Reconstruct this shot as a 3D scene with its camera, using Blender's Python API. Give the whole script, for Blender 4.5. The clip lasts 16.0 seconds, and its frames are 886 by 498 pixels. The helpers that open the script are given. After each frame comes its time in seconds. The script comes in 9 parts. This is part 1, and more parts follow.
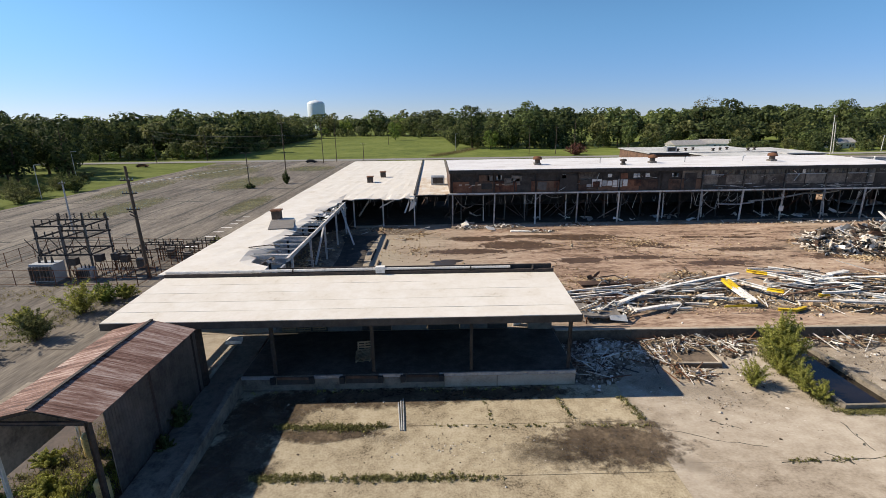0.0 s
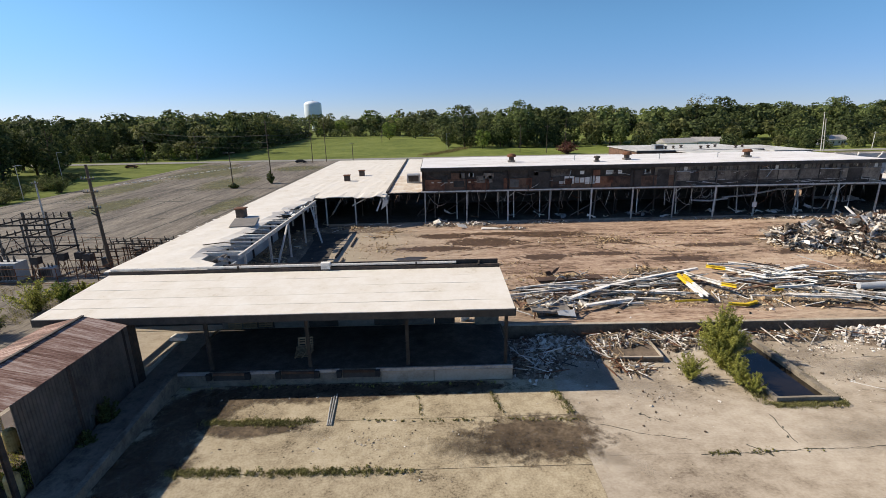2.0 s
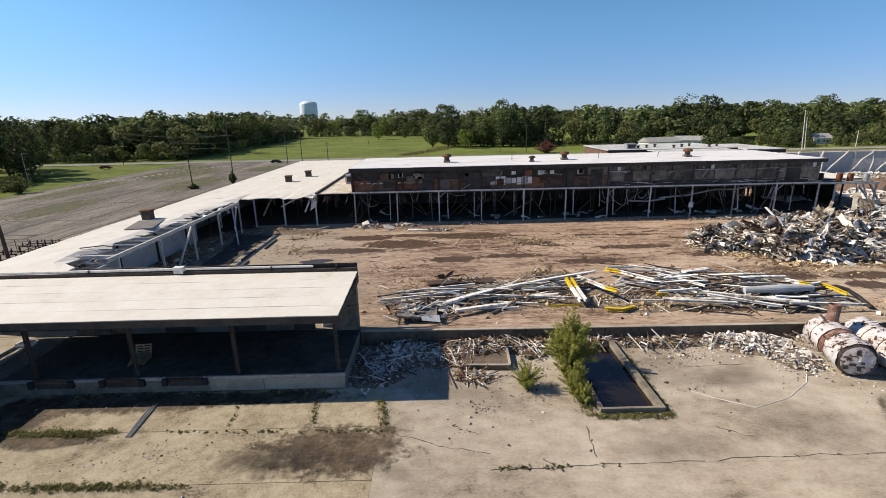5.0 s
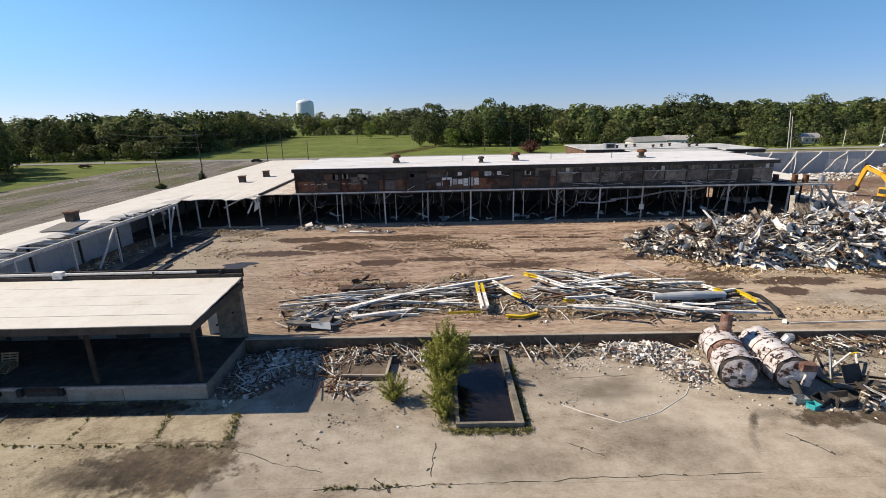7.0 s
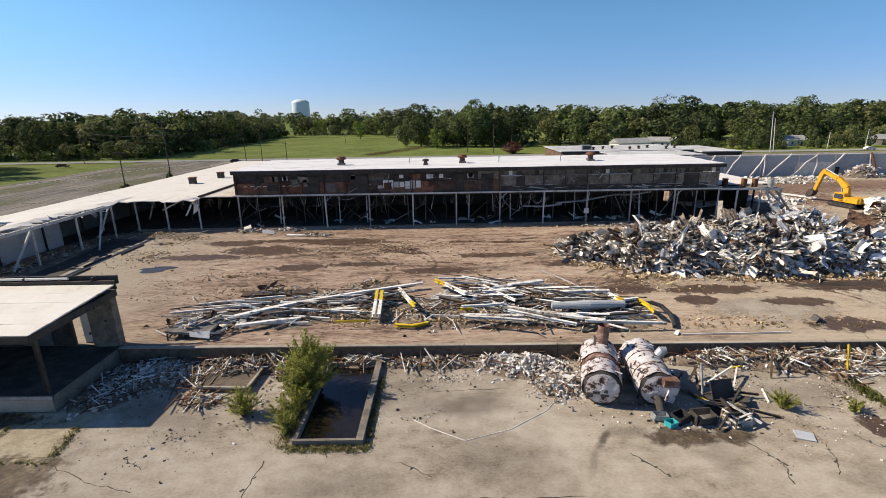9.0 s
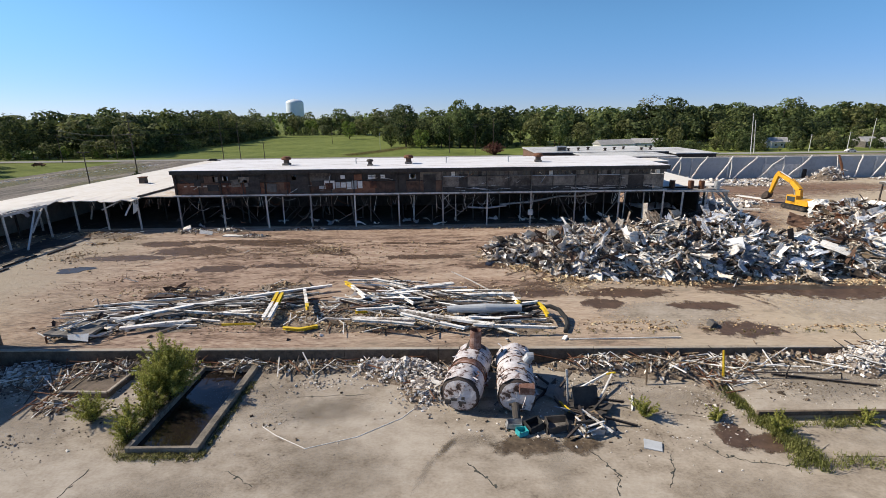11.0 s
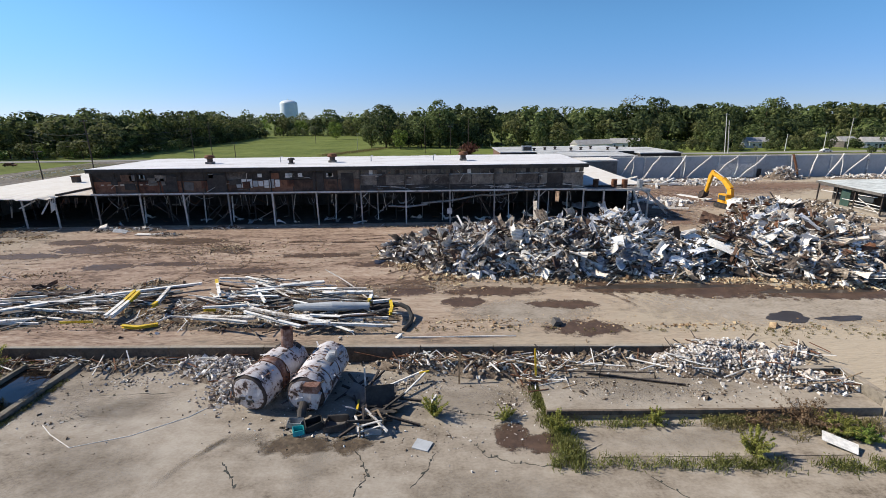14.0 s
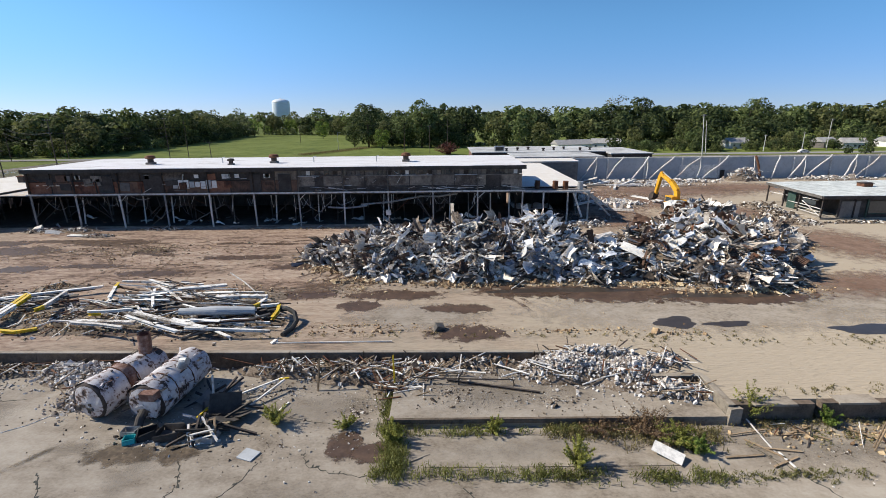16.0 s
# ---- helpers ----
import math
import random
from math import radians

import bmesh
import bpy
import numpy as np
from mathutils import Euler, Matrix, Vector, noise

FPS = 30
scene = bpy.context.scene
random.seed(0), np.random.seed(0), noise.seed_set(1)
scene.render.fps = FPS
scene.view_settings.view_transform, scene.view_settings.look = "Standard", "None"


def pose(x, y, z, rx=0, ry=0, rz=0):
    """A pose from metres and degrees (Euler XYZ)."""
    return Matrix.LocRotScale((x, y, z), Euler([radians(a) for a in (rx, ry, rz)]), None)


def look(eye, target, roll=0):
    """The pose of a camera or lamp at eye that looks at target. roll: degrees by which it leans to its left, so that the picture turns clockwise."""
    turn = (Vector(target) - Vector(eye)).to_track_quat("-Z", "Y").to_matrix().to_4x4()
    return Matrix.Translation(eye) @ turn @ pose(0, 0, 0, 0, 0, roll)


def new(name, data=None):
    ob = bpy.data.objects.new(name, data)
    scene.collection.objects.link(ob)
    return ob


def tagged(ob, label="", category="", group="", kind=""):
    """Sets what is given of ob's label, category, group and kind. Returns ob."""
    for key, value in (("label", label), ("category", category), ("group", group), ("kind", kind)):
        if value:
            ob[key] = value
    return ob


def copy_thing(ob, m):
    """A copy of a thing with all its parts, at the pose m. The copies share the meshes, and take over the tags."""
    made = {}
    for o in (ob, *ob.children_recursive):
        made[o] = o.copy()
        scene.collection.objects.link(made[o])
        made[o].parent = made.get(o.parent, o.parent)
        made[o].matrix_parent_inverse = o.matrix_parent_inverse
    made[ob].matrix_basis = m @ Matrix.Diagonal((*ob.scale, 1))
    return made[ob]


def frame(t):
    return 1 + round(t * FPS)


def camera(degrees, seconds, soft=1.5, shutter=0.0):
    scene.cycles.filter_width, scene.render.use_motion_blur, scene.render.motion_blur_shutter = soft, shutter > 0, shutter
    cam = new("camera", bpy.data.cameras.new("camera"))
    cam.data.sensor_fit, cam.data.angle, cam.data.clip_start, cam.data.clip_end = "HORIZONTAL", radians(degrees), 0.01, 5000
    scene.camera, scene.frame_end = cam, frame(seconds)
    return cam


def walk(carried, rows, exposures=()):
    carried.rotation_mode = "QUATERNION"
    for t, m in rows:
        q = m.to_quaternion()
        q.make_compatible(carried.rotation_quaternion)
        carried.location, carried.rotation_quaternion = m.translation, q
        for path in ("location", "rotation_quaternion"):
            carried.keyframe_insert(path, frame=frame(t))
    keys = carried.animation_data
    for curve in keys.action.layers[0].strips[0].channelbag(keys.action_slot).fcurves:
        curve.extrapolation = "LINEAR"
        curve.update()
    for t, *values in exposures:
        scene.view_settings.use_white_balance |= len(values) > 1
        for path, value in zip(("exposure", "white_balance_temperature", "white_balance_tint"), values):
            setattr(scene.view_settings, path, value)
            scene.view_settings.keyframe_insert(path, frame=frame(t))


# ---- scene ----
cam = camera(87.0, 16.0, soft=0.5)
METRES, EYE, TILT, LEAN, TURN = 70.0, 19.6, -15.9, 0.7, -1.1
ROWS = [
    (0.0, 0.0, 0.0, 0.0, 0.0, 0.0, -0.0),
    (0.5, 0.0133, -0.0001, -0.0021, 0.0, 0.01, 0.1),
    (1.0, 0.0293, 0.0006, -0.0042, 0.03, 0.01, 0.19),
    (1.5, 0.0476, 0.0008, -0.0052, 0.06, -0.03, 0.24),
    (2.0, 0.0688, 0.0009, -0.0058, 0.07, 0.01, 0.31),
    (2.5, 0.0948, 0.0023, -0.0056, 0.18, -0.01, 0.39),
    (3.0, 0.1226, 0.004, -0.005, 0.25, -0.09, 0.41),
    (3.5, 0.1522, 0.0068, -0.005, 0.29, -0.08, 0.48),
    (4.0, 0.1834, 0.0097, -0.0046, 0.36, -0.03, 0.46),
    (6.5, 0.3504, 0.0327, 0.0041, 0.76, -0.16, 0.26),
    (7.0, 0.3849, 0.0374, 0.0058, 0.81, -0.2, 0.24),
    (7.5, 0.4201, 0.0425, 0.0079, 0.83, -0.22, 0.19),
    (8.0, 0.4549, 0.0471, 0.0097, 0.89, -0.16, 0.13),
    (8.5, 0.4906, 0.0513, 0.0117, 0.93, -0.19, 0.07),
    (9.0, 0.5259, 0.0555, 0.0144, 0.96, -0.19, -0.03),
    (11.5, 0.6913, 0.0707, 0.0159, 0.91, -0.05, -0.29),
    (12.0, 0.7213, 0.0728, 0.0146, 0.91, 0.02, -0.3),
    (12.5, 0.7539, 0.0748, 0.0133, 1.0, 0.04, -0.25),
    (13.0, 0.7871, 0.0768, 0.0127, 1.07, -0.0, -0.24),
    (13.5, 0.8211, 0.0785, 0.0131, 1.12, 0.05, -0.29),
    (14.0, 0.8554, 0.0797, 0.0132, 1.19, 0.0, -0.3),
    (14.5, 0.8902, 0.081, 0.0139, 1.18, -0.05, -0.33),
    (15.0, 0.9255, 0.0826, 0.0152, 1.14, -0.05, -0.32),
    (15.5, 0.9602, 0.0854, 0.0175, 1.07, -0.1, -0.36),
    (16.0, 0.994, 0.0884, 0.0203, 0.99, -0.11, -0.41),
]
walk(cam, [(t, pose(0, 0, EYE, TILT, LEAN, TURN) @ pose(METRES * x, METRES * y, METRES * z, 90 + pitch, roll, yaw)) for t, x, y, z, yaw, pitch, roll in ROWS],
     [(0, 0.38, 6760, 10), (5, 0.38, 6840, 10), (9.2, 0.38, 6840, 10), (11.4, 0.38, 6470, 10), (16, 0.38, 6300, 9)])

# ---- world and sun ----
SUN = Vector((-7.4, 1.25, 5.9)).normalized()
world = bpy.data.worlds.new("sky")
scene.world = world
world.use_nodes = True
wn = world.node_tree.nodes
sky = wn.new("ShaderNodeTexSky")
sky.sky_type = "NISHITA"
sky.sun_disc = False
sky.sun_elevation = math.asin(SUN.z)
sky.sun_rotation = math.atan2(SUN.x, SUN.y)
sky.air_density, sky.dust_density, sky.ozone_density, sky.altitude = 1.0, 0.25, 3.0, 2600
haze = wn.new("ShaderNodeMixRGB")
haze.blend_type = "MULTIPLY"
haze.inputs[0].default_value = 1.0
# pale lavender haze low down, clear blue above it
up, height, hue = wn.new("ShaderNodeTexCoord"), wn.new("ShaderNodeSeparateXYZ"), wn.new("ShaderNodeValToRGB")
world.node_tree.links.new(up.outputs["Generated"], height.inputs[0])
world.node_tree.links.new(height.outputs["Z"], hue.inputs[0])
hue.color_ramp.interpolation = "EASE"
el = hue.color_ramp.elements
el.new(0.5)
for e, (p, c) in zip(el, ((0.0, (0.67, 0.74, 1.03)), (0.2, (0.84, 1.17, 1.26)), (0.6, (0.80, 0.96, 1.14)))):
    e.position, e.color = p, (*c, 1)
side, deep = wn.new("ShaderNodeMapRange"), wn.new("ShaderNodeMixRGB")
side.inputs["From Min"].default_value, side.inputs["From Max"].default_value = -0.6, 0.75
side.inputs["To Min"].default_value, side.inputs["To Max"].default_value = 0.0, 1.0
deep.blend_type, deep.inputs[2].default_value = "MULTIPLY", (0.75, 0.80, 0.86, 1)
world.node_tree.links.new(height.outputs["X"], side.inputs["Value"])
world.node_tree.links.new(side.outputs[0], deep.inputs[0])
world.node_tree.links.new(hue.outputs[0], deep.inputs[1])
world.node_tree.links.new(deep.outputs[0], haze.inputs[2])
world.node_tree.links.new(sky.outputs[0], haze.inputs[1])
world.node_tree.links.new(haze.outputs[0], wn["Background"].inputs[0])
wn["Background"].inputs[1].default_value = 0.092
sun = new("sun", bpy.data.lights.new("sun", "SUN"))
sun.data.energy, sun.data.angle, sun.data.color = 5.0, radians(0.53), (1.0, 0.905, 0.76)
sun.matrix_world = look(SUN * 200, (0, 0, 0))


# ---- materials ----
def material(name, stops, rough=0.85, metal=0.0, scale=1.0, fine=14.0, bump=0.3, depth=0.02, vary="", amount=0.25, stretch=(1, 1, 1), spec=0.4, grain=0.45):
    """A surface of two noises, broad patches and fine grain, over a ramp of colours; vary: object, island or nothing."""
    m = bpy.data.materials.new(name)
    m.use_nodes = True
    n, link = m.node_tree.nodes, m.node_tree.links.new
    b = n["Principled BSDF"]
    geo = n.new("ShaderNodeTexCoord")
    mp = n.new("ShaderNodeMapping")
    mp.inputs["Scale"].default_value = stretch
    link(geo.outputs["Object"], mp.inputs[0])
    a, f = n.new("ShaderNodeTexNoise"), n.new("ShaderNodeTexNoise")
    for tex, s, d in ((a, scale, 6), (f, fine, 4)):
        tex.inputs["Scale"].default_value, tex.inputs["Detail"].default_value = s, d
        tex.inputs["Roughness"].default_value = 0.62
        link(mp.outputs[0], tex.inputs["Vector"])
    mid = n.new("ShaderNodeTexNoise")
    mid.inputs["Scale"].default_value, mid.inputs["Detail"].default_value = math.sqrt(scale * fine), 6
    link(mp.outputs[0], mid.inputs["Vector"])
    out = None
    for tex, weight in ((a, 0.75), (mid, 0.5), (f, grain)):
        mix = n.new("ShaderNodeMath")
        mix.operation = "MULTIPLY_ADD"
        link(tex.outputs["Fac"], mix.inputs[0])
        mix.inputs[1].default_value = weight
        if out is None:
            mix.inputs[2].default_value = -0.125 - grain / 2
        else:
            link(out, mix.inputs[2])
        out = mix.outputs[0]
    if vary:
        if vary == "object":
            r = n.new("ShaderNodeObjectInfo").outputs["Random"]
        else:
            r = n.new("ShaderNodeNewGeometry").outputs["Random Per Island"]
        k = n.new("ShaderNodeMath")
        k.operation = "MULTIPLY_ADD"
        link(r, k.inputs[0])
        k.inputs[1].default_value = amount
        k2 = n.new("ShaderNodeMath")
        k2.operation = "SUBTRACT"
        link(out, k2.inputs[0])
        k2.inputs[1].default_value = amount / 2
        link(k2.outputs[0], k.inputs[2])
        out = k.outputs[0]
    ramp = n.new("ShaderNodeValToRGB")
    link(out, ramp.inputs[0])
    el = ramp.color_ramp.elements
    while len(el) < len(stops):
        el.new(0.5)
    for e, (p, c) in zip(el, stops):
        e.position, e.color = p, (*c, 1)
    link(ramp.outputs[0], b.inputs["Base Color"])
    b.inputs["Roughness"].default_value, b.inputs["Metallic"].default_value = rough, metal
    b.inputs["Specular IOR Level"].default_value = spec
    b.inputs["Diffuse Roughness"].default_value = 0.32 if rough > 0.84 else 0.1
    if bump:
        bp = n.new("ShaderNodeBump")
        bp.inputs["Strength"].default_value, bp.inputs["Distance"].default_value = bump, depth
        link(f.outputs["Fac"], bp.inputs["Height"])
        link(bp.outputs[0], b.inputs["Normal"])
    return m


def tone(c, lo=0.7, hi=1.2):
    return [(0.3, tuple(v * lo for v in c)), (0.5, c), (0.72, tuple(min(1, v * hi) for v in c))]


CONCRETE = material("concrete", [(0.27, (0.155, 0.122, 0.09)), (0.39, (0.295, 0.245, 0.187)), (0.51, (0.382, 0.325, 0.257)), (0.68, (0.47, 0.412, 0.336))], 0.92, 0, 0.16, 6, 0.35, 0.02, "object", 0.02, (0.8, 1.15, 1), grain=0.4)
APRON = material("apron_concrete", [(0.27, (0.12, 0.094, 0.06)), (0.40, (0.30, 0.245, 0.163)), (0.58, (0.425, 0.36, 0.25)), (0.76, (0.50, 0.432, 0.318))], 0.92, 0, 0.3, 7, 0.4, 0.02, "object", 0.1, grain=0.7)
WALLCON = material("wall_concrete", tone((0.20, 0.172, 0.135), 0.5, 1.4), 0.9, 0, 0.8, 9, 0.4, 0.03)
DIRT = material("site_dirt", [(0.29, (0.085, 0.055, 0.04)), (0.40, (0.21, 0.135, 0.092)), (0.5, (0.34, 0.236, 0.17)), (0.59, (0.42, 0.307, 0.224)), (0.72, (0.51, 0.405, 0.312))], 0.95, 0, 0.16, 3.6, 0.9, 0.14, "", 0, (0.42, 1.45, 1), grain=0.8)
# towards the east the mud thins out to dusty concrete
_n, _l = DIRT.node_tree.nodes, DIRT.node_tree.links.new
_tc, _sep, _mr, _tx = _n.new("ShaderNodeTexCoord"), _n.new("ShaderNodeSeparateXYZ"), _n.new("ShaderNodeMapRange"), _n.new("ShaderNodeTexNoise")
_l(_tc.outputs["Object"], _sep.inputs[0])
_l(_tc.outputs["Object"], _tx.inputs["Vector"])
_tx.inputs["Scale"].default_value, _tx.inputs["Detail"].default_value, _tx.inputs["Roughness"].default_value = 0.09, 7, 0.65
_ad = _n.new("ShaderNodeMath")
_ad.operation = "MULTIPLY_ADD"
_l(_tx.outputs["Fac"], _ad.inputs[0])
_ad.inputs[1].default_value = 90.0
_ye = _n.new("ShaderNodeMath")
_ye.operation = "MULTIPLY_ADD"
_l(_sep.outputs["Y"], _ye.inputs[0])
_ye.inputs[1].default_value = -0.9
_we, _mx = _n.new("ShaderNodeMath"), _n.new("ShaderNodeMath")
_we.operation, _mx.operation = "MULTIPLY_ADD", "MAXIMUM"
_l(_sep.outputs["X"], _we.inputs[0])
_we.inputs[1].default_value, _we.inputs[2].default_value = -3.0, 78.0
_l(_sep.outputs["X"], _mx.inputs[0])
_l(_we.outputs[0], _mx.inputs[1])
_l(_mx.outputs[0], _ye.inputs[2])
_l(_ye.outputs[0], _ad.inputs[2])
_l(_ad.outputs[0], _mr.inputs["Value"])
_mr.inputs["From Min"].default_value, _mr.inputs["From Max"].default_value, _mr.inputs["To Max"].default_value = 37.0, 87.0, 0.92
_ramp = [k for k in _n if k.type == "VALTORGB"][0]
_dust = _n.new("ShaderNodeMixRGB")
_dust.inputs[2].default_value = (0.395, 0.335, 0.252, 1)
_l(_mr.outputs[0], _dust.inputs[0])
_l(_ramp.outputs[0], _dust.inputs[1])
_l(_dust.outputs[0], _n["Principled BSDF"].inputs["Base Color"])
# towards the east the yard is darker
_n, _l = CONCRETE.node_tree.nodes, CONCRETE.node_tree.links.new
_tc, _sep, _mr, _tx, _ad, _mul = _n.new("ShaderNodeTexCoord"), _n.new("ShaderNodeSeparateXYZ"), _n.new("ShaderNodeMapRange"), _n.new("ShaderNodeTexNoise"), _n.new("ShaderNodeMath"), _n.new("ShaderNodeMixRGB")
_l(_tc.outputs["Object"], _sep.inputs[0])
_l(_tc.outputs["Object"], _tx.inputs["Vector"])
_tx.inputs["Scale"].default_value, _tx.inputs["Detail"].default_value, _tx.inputs["Roughness"].default_value = 0.12, 7, 0.65
_ad.operation = "MULTIPLY_ADD"
_l(_tx.outputs["Fac"], _ad.inputs[0])
_ad.inputs[1].default_value = 60.0
_l(_sep.outputs["X"], _ad.inputs[2])
_l(_ad.outputs[0], _mr.inputs["Value"])
_mr.inputs["From Min"].default_value, _mr.inputs["From Max"].default_value, _mr.inputs["To Max"].default_value = 55.0, 105.0, 0.8
_ramp = [k for k in _n if k.type == "VALTORGB"][0]
_mul.blend_type, _mul.inputs[2].default_value = "MULTIPLY", (0.76, 0.77, 0.78, 1)
_l(_mr.outputs[0], _mul.inputs[0])
_l(_ramp.outputs[0], _mul.inputs[1])
_l(_mul.outputs[0], _n["Principled BSDF"].inputs["Base Color"])
HUTROOF = material("weathered_gravel_roof", tone((0.50, 0.52, 0.50), 0.6, 1.3), 0.9, 0, 0.4, 5, 0.3, 0.02)
# near-black floor: grime plus the roofs' shade put into the colour
SHADEGRIME = material("grimy_floor", [(0.28, (0.022, 0.019, 0.016)), (0.5, (0.055, 0.048, 0.04)), (0.72, (0.11, 0.095, 0.078))], 0.85, 0, 0.4, 5, 0.3, 0.02)
ASPHALT = material("lot_asphalt", [(0.28, (0.05, 0.042, 0.036)), (0.42, (0.132, 0.112, 0.092)), (0.56, (0.21, 0.18, 0.145)), (0.75, (0.33, 0.288, 0.225))], 0.95, 0, 0.09, 3.0, 0.2, 0.02, "", 0, (1.6, 0.22, 1), grain=0.7)
TAR = material("tar_seam", tone((0.06, 0.06, 0.05)), 0.9, 0, 1, 8)
ROAD = material("road_surface", tone((0.25, 0.24, 0.22), 0.85, 1.15), 0.95, 0, 0.2, 4)
GRASS = material("grass_field", [(0.3, (0.085, 0.11, 0.025)), (0.5, (0.145, 0.178, 0.042)), (0.7, (0.20, 0.225, 0.065))], 1.0, 0, 0.03, 1.2, 0.5, 0.1, spec=0.1)
ROOF = material("roof_membrane", [(0.24, (0.48, 0.42, 0.335)), (0.36, (0.63, 0.585, 0.515)), (0.6, (0.69, 0.655, 0.60)), (0.8, (0.73, 0.705, 0.66))], 0.75, 0, 0.3, 3, 0.15, 0.02, "object", 0.08)
STREAKROOF = material("streaked_white_roof", [(0.27, (0.33, 0.30, 0.28)), (0.38, (0.58, 0.56, 0.55)), (0.55, (0.70, 0.69, 0.69)), (0.8, (0.74, 0.73, 0.735))], 0.7, 0, 0.35, 3, 0.15, 0.02, "", 0, (0.35, 1.6, 1))
AGEDROOF = material("aged_grey_roof", tone((0.46, 0.46, 0.45), 0.6, 1.3), 0.85, 0, 0.15, 2, 0.2, 0.02)
DECK = material("bare_roof_deck", [(0.3, (0.45, 0.34, 0.24)), (0.48, (0.62, 0.53, 0.42)), (0.62, (0.68, 0.64, 0.58)), (0.8, (0.70, 0.68, 0.66))], 0.9, 0, 0.4, 3)
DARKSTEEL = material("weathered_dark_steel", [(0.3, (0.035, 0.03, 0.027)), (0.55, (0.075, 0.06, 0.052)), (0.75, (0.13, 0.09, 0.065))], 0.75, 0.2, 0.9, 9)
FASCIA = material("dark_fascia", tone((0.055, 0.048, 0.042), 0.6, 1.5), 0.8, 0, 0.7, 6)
PALESTEEL = material("painted_pale_steel", [(0.25, (0.24, 0.19, 0.155)), (0.38, (0.56, 0.53, 0.49)), (0.7, (0.76, 0.74, 0.70))], 0.7, 0.0, 1.4, 8, 0.2, 0.01, "object", 0.2)
BROWNWALL = material("brown_panel", [(0.3, (0.05, 0.032, 0.024)), (0.5, (0.11, 0.065, 0.045)), (0.72, (0.20, 0.115, 0.075))], 0.85, 0, 0.5, 5, 0.3, 0.02, "object", 0.35)
GREYWALL = material("grey_panel", tone((0.17, 0.155, 0.14), 0.6, 1.35), 0.85, 0, 0.5, 5, 0.3, 0.02, "object", 0.3)
WHITEPANEL = material("white_panel", tone((0.74, 0.72, 0.68), 0.7, 1.1), 0.7, 0, 1.0, 7, 0.2, 0.01, "object", 0.15)
SIDING = material("grey_siding", tone((0.40, 0.42, 0.44), 0.8, 1.12), 0.75, 0, 0.5, 6, 0.2, 0.01, "object", 0.1)
FACADE = material("grimy_facade_panel", [(0.3, (0.07, 0.057, 0.048)), (0.5, (0.185, 0.157, 0.13)), (0.72, (0.33, 0.285, 0.232))], 0.85, 0, 0.5, 5, 0.3, 0.02, "object", 0.25)
RUSTPANEL = material("rust_stained_panel", [(0.3, (0.05, 0.024, 0.016)), (0.5, (0.15, 0.062, 0.036)), (0.72, (0.26, 0.12, 0.07))], 0.85, 0, 0.5, 5, 0.3, 0.02, "object", 0.35)
# near-black colour with the shade of rooms and openings put in
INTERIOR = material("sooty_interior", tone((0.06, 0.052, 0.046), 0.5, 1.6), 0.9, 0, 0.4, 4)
GLASSY = material("dusty_window_glass", tone((0.05, 0.06, 0.065)), 0.12, 0, 1, 6, 0.05, 0.005, spec=0.6)
RUSTROOF = material("rusty_corrugated_sheet", [(0.30, (0.06, 0.026, 0.02)), (0.42, (0.155, 0.076, 0.058)), (0.54, (0.26, 0.165, 0.138)), (0.68, (0.43, 0.345, 0.31))], 0.75, 0.2, 1.0, 7, 0.2, 0.01, "object", 0.25, (0.3, 4.5, 1))
RUST = material("bare_rust", [(0.3, (0.07, 0.03, 0.018)), (0.5, (0.17, 0.075, 0.04)), (0.7, (0.27, 0.14, 0.08))], 0.85, 0.3, 1.5, 9)
TANKSKIN = material("peeling_tank_paint", [(0.37, (0.035, 0.022, 0.018)), (0.415, (0.13, 0.08, 0.066)), (0.435, (0.36, 0.30, 0.285)), (0.5, (0.50, 0.47, 0.47)), (0.72, (0.64, 0.62, 0.63))], 0.6, 0.1, 0.8, 5, 0.35, 0.03, grain=0.5)
ORANGE = material("machine_paint", [(0.28, (0.25, 0.10, 0.015)), (0.42, (0.66, 0.33, 0.02)), (0.7, (0.78, 0.42, 0.03))], 0.5, 0, 1.0, 8, 0.1, 0.01)
BEAMWHITE = material("stained_white_beam", [(0.28, (0.12, 0.085, 0.06)), (0.38, (0.42, 0.38, 0.33)), (0.48, (0.74, 0.72, 0.68)), (0.7, (0.83, 0.82, 0.79))], 0.7, 0, 0.7, 7, 0.2, 0.01, "object", 0.22)
# dark concrete; on kerb and platform faces the colour includes their shade
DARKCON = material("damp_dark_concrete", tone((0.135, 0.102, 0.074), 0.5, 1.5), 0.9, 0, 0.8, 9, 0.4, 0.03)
YELLOW = material("yellow_paint", [(0.28, (0.22, 0.13, 0.02)), (0.42, (0.62, 0.42, 0.02)), (0.7, (0.75, 0.55, 0.04))], 0.55, 0, 1.0, 8, 0.1, 0.01)
WOOD = material("weathered_wood", tone((0.26, 0.19, 0.12), 0.6, 1.4), 0.9, 0, 1.2, 12, 0.3, 0.01, "object", 0.3, (1, 6, 1))
POLEWOOD = material("creosoted_pole", tone((0.10, 0.075, 0.055), 0.6, 1.5), 0.9, 0, 1.5, 12, 0.3, 0.01, "", 0, (4, 4, 0.6))
BARK = material("bark", tone((0.10, 0.075, 0.05), 0.6, 1.4), 0.95, 0, 2, 14, 0.5, 0.03)
RUBBER = material("black_rubber", tone((0.025, 0.025, 0.025)), 0.8, 0, 2, 12)
